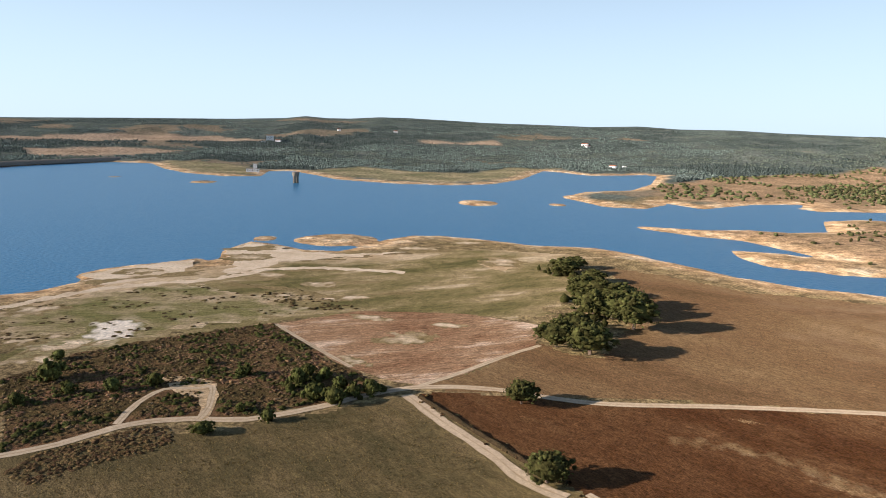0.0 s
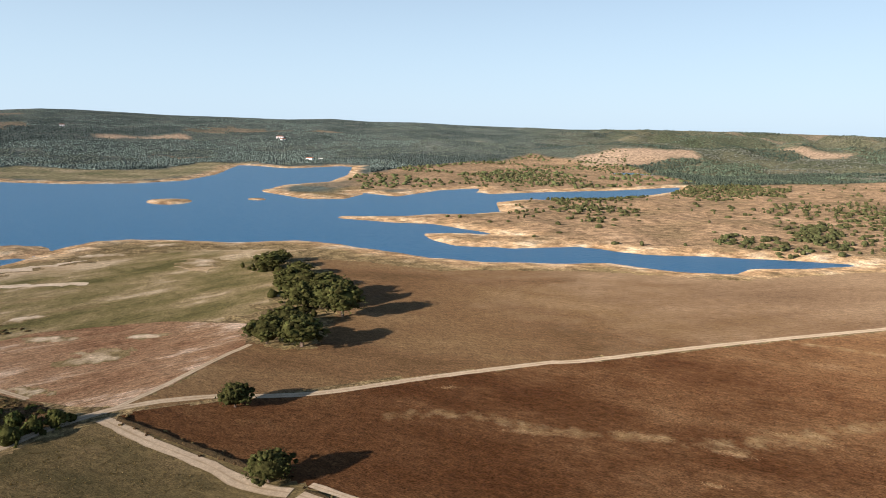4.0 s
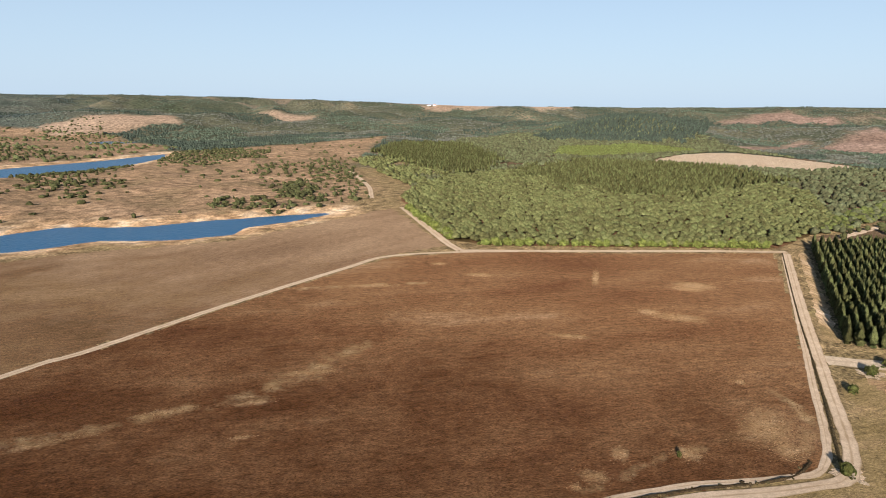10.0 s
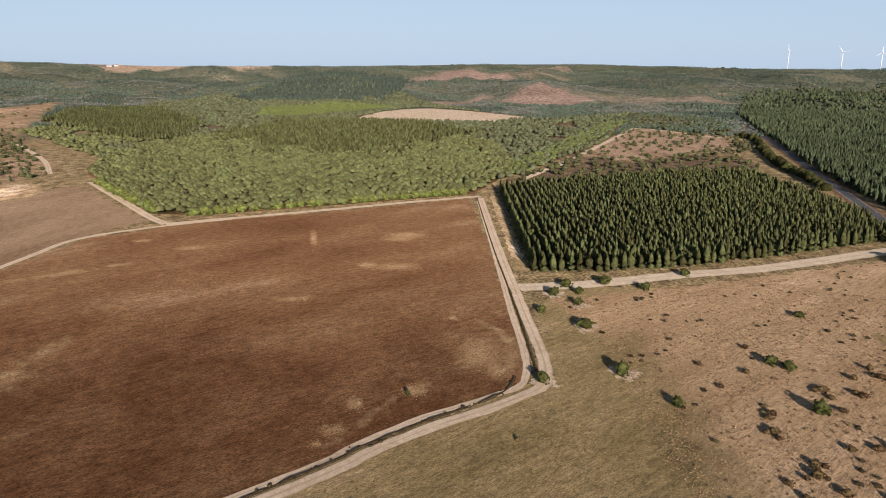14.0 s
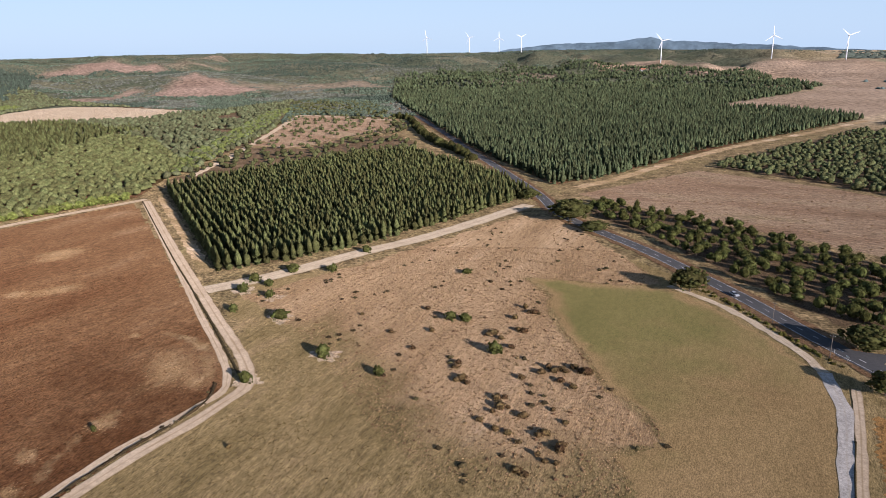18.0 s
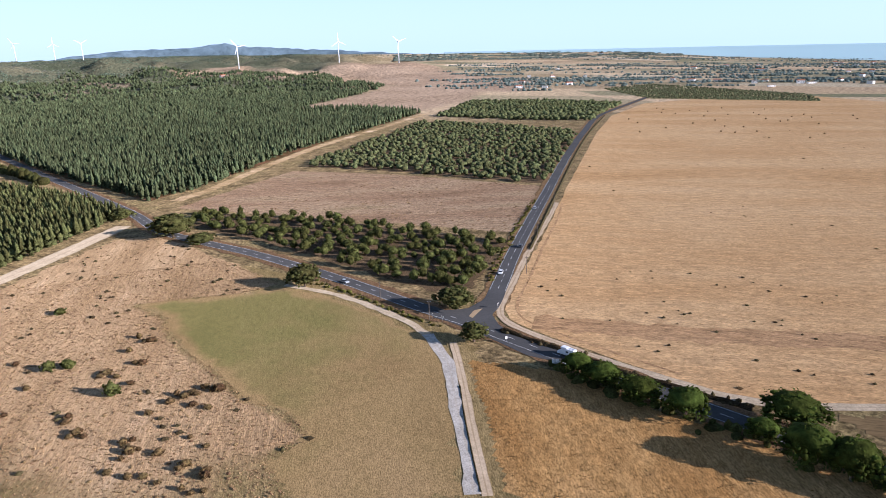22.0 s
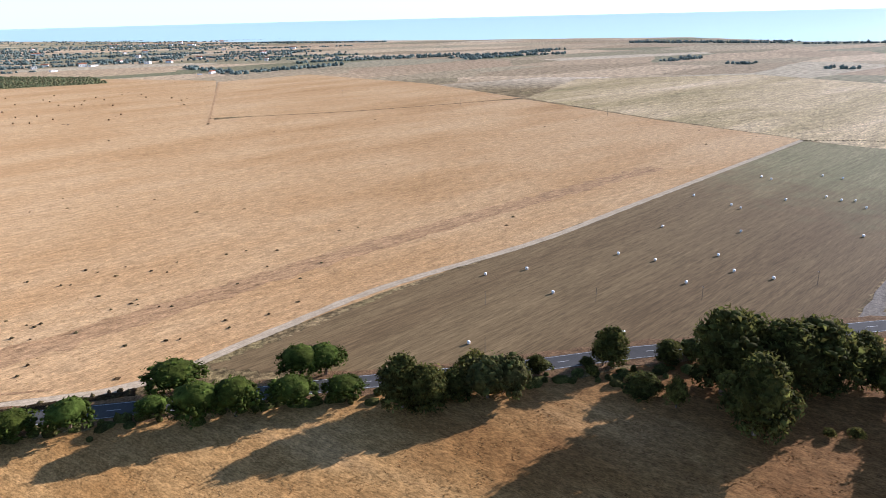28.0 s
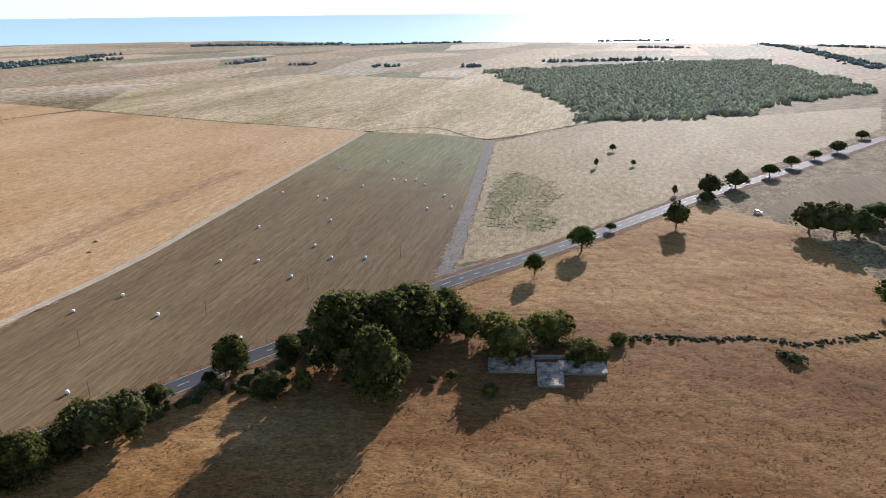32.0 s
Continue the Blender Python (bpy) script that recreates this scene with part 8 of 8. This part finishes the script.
def car(x, y, turn, paint, label):
    top = new("car")
    bm = bmesh.new()
    side = [(-2.1, 0.35), (2.1, 0.35), (2.1, 0.75), (1.9, 0.88), (0.95, 0.95), (-1.75, 0.98), (-2.1, 0.85)]
    l = [bm.verts.new((a, -0.86, b)) for a, b in side]
    r = [bm.verts.new((a, 0.86, b)) for a, b in side]
    bm.faces.new(l), bm.faces.new(r[::-1])
    for k in range(len(side)):
        bm.faces.new((l[k], r[k], r[(k + 1) % len(side)], l[(k + 1) % len(side)]))
    bmesh.ops.bevel(bm, geom=bm.edges[:], offset=0.06, segments=2, affect="EDGES")
    part("body", bm, paint, top)
    bm = bmesh.new()
    lo = [bm.verts.new(p) for p in ((1.0, -0.78, 0.94), (1.0, 0.78, 0.94), (-1.75, 0.78, 0.96), (-1.75, -0.78, 0.96))]
    hi = [bm.verts.new(p) for p in ((0.3, -0.62, 1.42), (0.3, 0.62, 1.42), (-1.3, 0.62, 1.44), (-1.3, -0.62, 1.44))]
    for k in range(4):
        bm.faces.new((lo[k], lo[(k + 1) % 4], hi[(k + 1) % 4], hi[k]))
    part("window_band", bm, GLASS_DARK, top)
    bm = bmesh.new()
    box(bm, (-1.32, -0.64, 1.41), (0.32, 0.64, 1.47))
    part("roof", bm, paint, top)
    for y1 in (-0.6, 0.6):
        bm = bmesh.new()
        box(bm, (2.03, y1 - 0.16, 0.6), (2.12, y1 + 0.16, 0.74))
        part("headlight", bm, WHITE_WALL, top)
    wheels(top, 4.2, 1.75, 0.31)
    top.matrix_world = pose(x, y, 0.205, 0, 0, turn)
    return tagged(top, label, "car", "cars on the road")


CAR_WHITE, CAR_GREY, CAR_DARK = plain("white_car_paint", (0.75, 0.76, 0.77), 0.3), plain("silver_car_paint", (0.4, 0.42, 0.44), 0.3, 0.3), plain("dark_car_paint", (0.05, 0.055, 0.065), 0.3)
for n, (x, y) in enumerate(CARS[:3]):
    line = offset_line(SIDE_ROAD, 1.7 if n != 1 else -1.7)
    k = np.argmin(np.hypot(line[:, 0] - x, line[:, 1] - y))
    d = line[k + 1] - line[k]
    car(*line[k], math.degrees(math.atan2(d[1], d[0])) + (180 if n != 1 else 0), (CAR_WHITE, CAR_DARK, CAR_GREY)[n], ("white hatchback on the side road", "dark car on the side road", "silver car on the side road")[n])
line = offset_line(ROAD, -1.7)
k = np.argmin(np.hypot(line[:, 0] - CARS[3][0], line[:, 1] - CARS[3][1]))
d = line[k + 1] - line[k]
car(*line[k], math.degrees(math.atan2(d[1], d[0])), CAR_GREY, "silver car on the main road")
car(*FAR_CAR[0], 75, CAR_WHITE, "small white car parked by the far field")


def camper(x, y, turn):
    top = new("camper_van")
    bm = bmesh.new()
    box(bm, (-3.2, -1.08, 0.55), (1.3, 1.08, 2.75))
    bmesh.ops.bevel(bm, geom=bm.edges[:], offset=0.14, segments=2, affect="EDGES")
    part("living_box", bm, CAR_WHITE, top)
    bm = bmesh.new()
    side = [(1.2, 0.5), (3.1, 0.5), (3.1, 1.1), (2.5, 1.35), (1.7, 2.1), (1.2, 2.15)]
    l = [bm.verts.new((a, -1.0, b)) for a, b in side]
    r = [bm.verts.new((a, 1.0, b)) for a, b in side]
    bm.faces.new(l), bm.faces.new(r[::-1])
    for q in range(len(side)):
        bm.faces.new((l[q], r[q], r[(q + 1) % len(side)], l[(q + 1) % len(side)]))
    part("cab", bm, CAR_WHITE, top)
    bm = bmesh.new()
    v = [bm.verts.new(p) for p in ((2.46, -0.85, 1.43), (2.46, 0.85, 1.43), (1.8, 0.85, 2.06), (1.8, -0.85, 2.06))]
    bm.faces.new(v)
    part("windscreen", bm, GLASS_DARK, top)
    bm = bmesh.new()
    box(bm, (-0.6, -1.0, 2.35), (1.9, 1.0, 2.95))
    bmesh.ops.bevel(bm, geom=bm.edges[:], offset=0.15, segments=2, affect="EDGES")
    part("sleeping_cabin", bm, CAR_WHITE, top)
    for y1 in (-1.1, 1.1):
        for x1 in (-2.4, -0.8):
            bm = bmesh.new()
            box(bm, (x1 - 0.45, y1 - 0.02, 1.6), (x1 + 0.45, y1 + 0.02, 2.1))
            part("window", bm, GLASS_DARK, top)
    for x1 in (-2.4, -1.2):
        bm = bmesh.new()
        box(bm, (x1 - 0.3, -0.35, 2.74), (x1 + 0.3, 0.35, 2.86))
        part("roof_hatch", bm, RIM, top)
    wheels(top, 5.6, 2.0, 0.36)
    top.matrix_world = pose(x, y, 0.215, 0, 0, turn)
    return tagged(top, "white camper van driving on the country road", "camper van")


line = offset_line(ROAD, 1.5)
k = np.argmin(np.hypot(line[:, 0] - VAN_SPOT[0][0], line[:, 1] - VAN_SPOT[0][1]))
d = line[k + 1] - line[k]
camper(*line[k], math.degrees(math.atan2(d[1], d[0])) + 180)


def sign(x, y, turn, wide, high, label):
    top = new("road_sign")
    bm = bmesh.new()
    tube(bm, (0, 0, -0.2), (0, 0, 2.4), 0.05, 0.05, 8)
    part("post", bm, RIM, top)
    bm = bmesh.new()
    box(bm, (-wide / 2, -0.03, 2.4 - high), (wide / 2, 0.03, 2.4))
    bmesh.ops.bevel(bm, geom=bm.edges[:], offset=0.015, segments=1, affect="EDGES")
    part("panel", bm, WHITE_WALL, top)
    top.matrix_world = pose(x, y, 0, 0, 0, turn)
    return tagged(top, label, "road sign", "signs at the junction")


for n, (x, y) in enumerate(SIGNS):
    sign(x, y, 25 + 35 * n, (2.4, 0.9, 0.8, 0.7, 1.2)[n], (1.4, 0.9, 0.8, 0.7, 0.5)[n], "white road sign on a post at the junction")


# ---- far farmland ----
rows = []
for (a0, e0), (a1, e1) in zip(FARM_ROWS[::2], FARM_ROWS[1::2]):
    x0, y0, z0, r0 = seat(a0, e0)
    x1, y1, z1, r1 = seat(a1, e1)
    n = int(math.hypot(x1 - x0, y1 - y0) / 3.5) + 2
    q = np.linspace(0, 1, n)[:, None]
    rows.append(np.array([[x0, y0]]) * (1 - q) + np.array([[x1, y1]]) * q)
rows = np.vstack(rows)
rows = rows + np.random.default_rng(91).normal(size=rows.shape) * 9
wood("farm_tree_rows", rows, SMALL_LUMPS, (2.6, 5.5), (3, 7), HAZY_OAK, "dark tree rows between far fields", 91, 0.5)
vr = np.random.default_rng(92)
vill = []
for a, q in zip(vr.uniform(152, 193, 150), -0.85 - 2.4 * vr.uniform(0, 1, 150) ** 1.1):
    x, y, z, r = seat(a, q)
    n, run = int(vr.integers(12, 60)), vr.uniform(30, 130) * r / 1500
    u, v = vr.uniform(-1.3, 1.3, n) * run, vr.normal(size=n) * 6
    ca, sa_ = math.cos(radians(a + vr.uniform(-25, 25))), math.sin(radians(a))
    vill.append(np.stack([x + u * ca + v * sa_, y - u * sa_ + v * ca], -1))
vill = clear(np.vstack(vill), [BIG_STRAW_FIELD, FAR_STRAW_FIELD, ORCHARD], 6)
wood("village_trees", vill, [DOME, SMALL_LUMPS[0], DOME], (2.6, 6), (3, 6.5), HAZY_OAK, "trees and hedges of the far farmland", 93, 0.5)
pa, pe = vr.uniform(146, 174, 1500), -0.48 - 0.5 * vr.uniform(0, 1, 1500)
plain_trees = np.array([seat(a, q)[:2] for a, q in zip(pa, pe)])
plain_trees = plain_trees[waves(plain_trees[:, 0], plain_trees[:, 1], 420, 96) > 0.0]
wood("plain_woods", plain_trees, [DOME], (9, 22), (4, 8), FAR_BLUE, "haze-blue woods on the far plain", 96, 0.5)
wood("orchard_trees", scatter(ORCHARD, 10, 94, 0.15), SMALL_LUMPS, (1.8, 3), (1.6, 2.8), MIXED_GREEN, "orchard rows in the far farmland", 94, 0.3)
wood("forest_road_trees", np.array(smooth_line(WOOD_ROAD_TREES, 11)), LUMPS, (5, 8), (6, 10), OAK_GREEN, "large trees along the forest road", 95, 1)
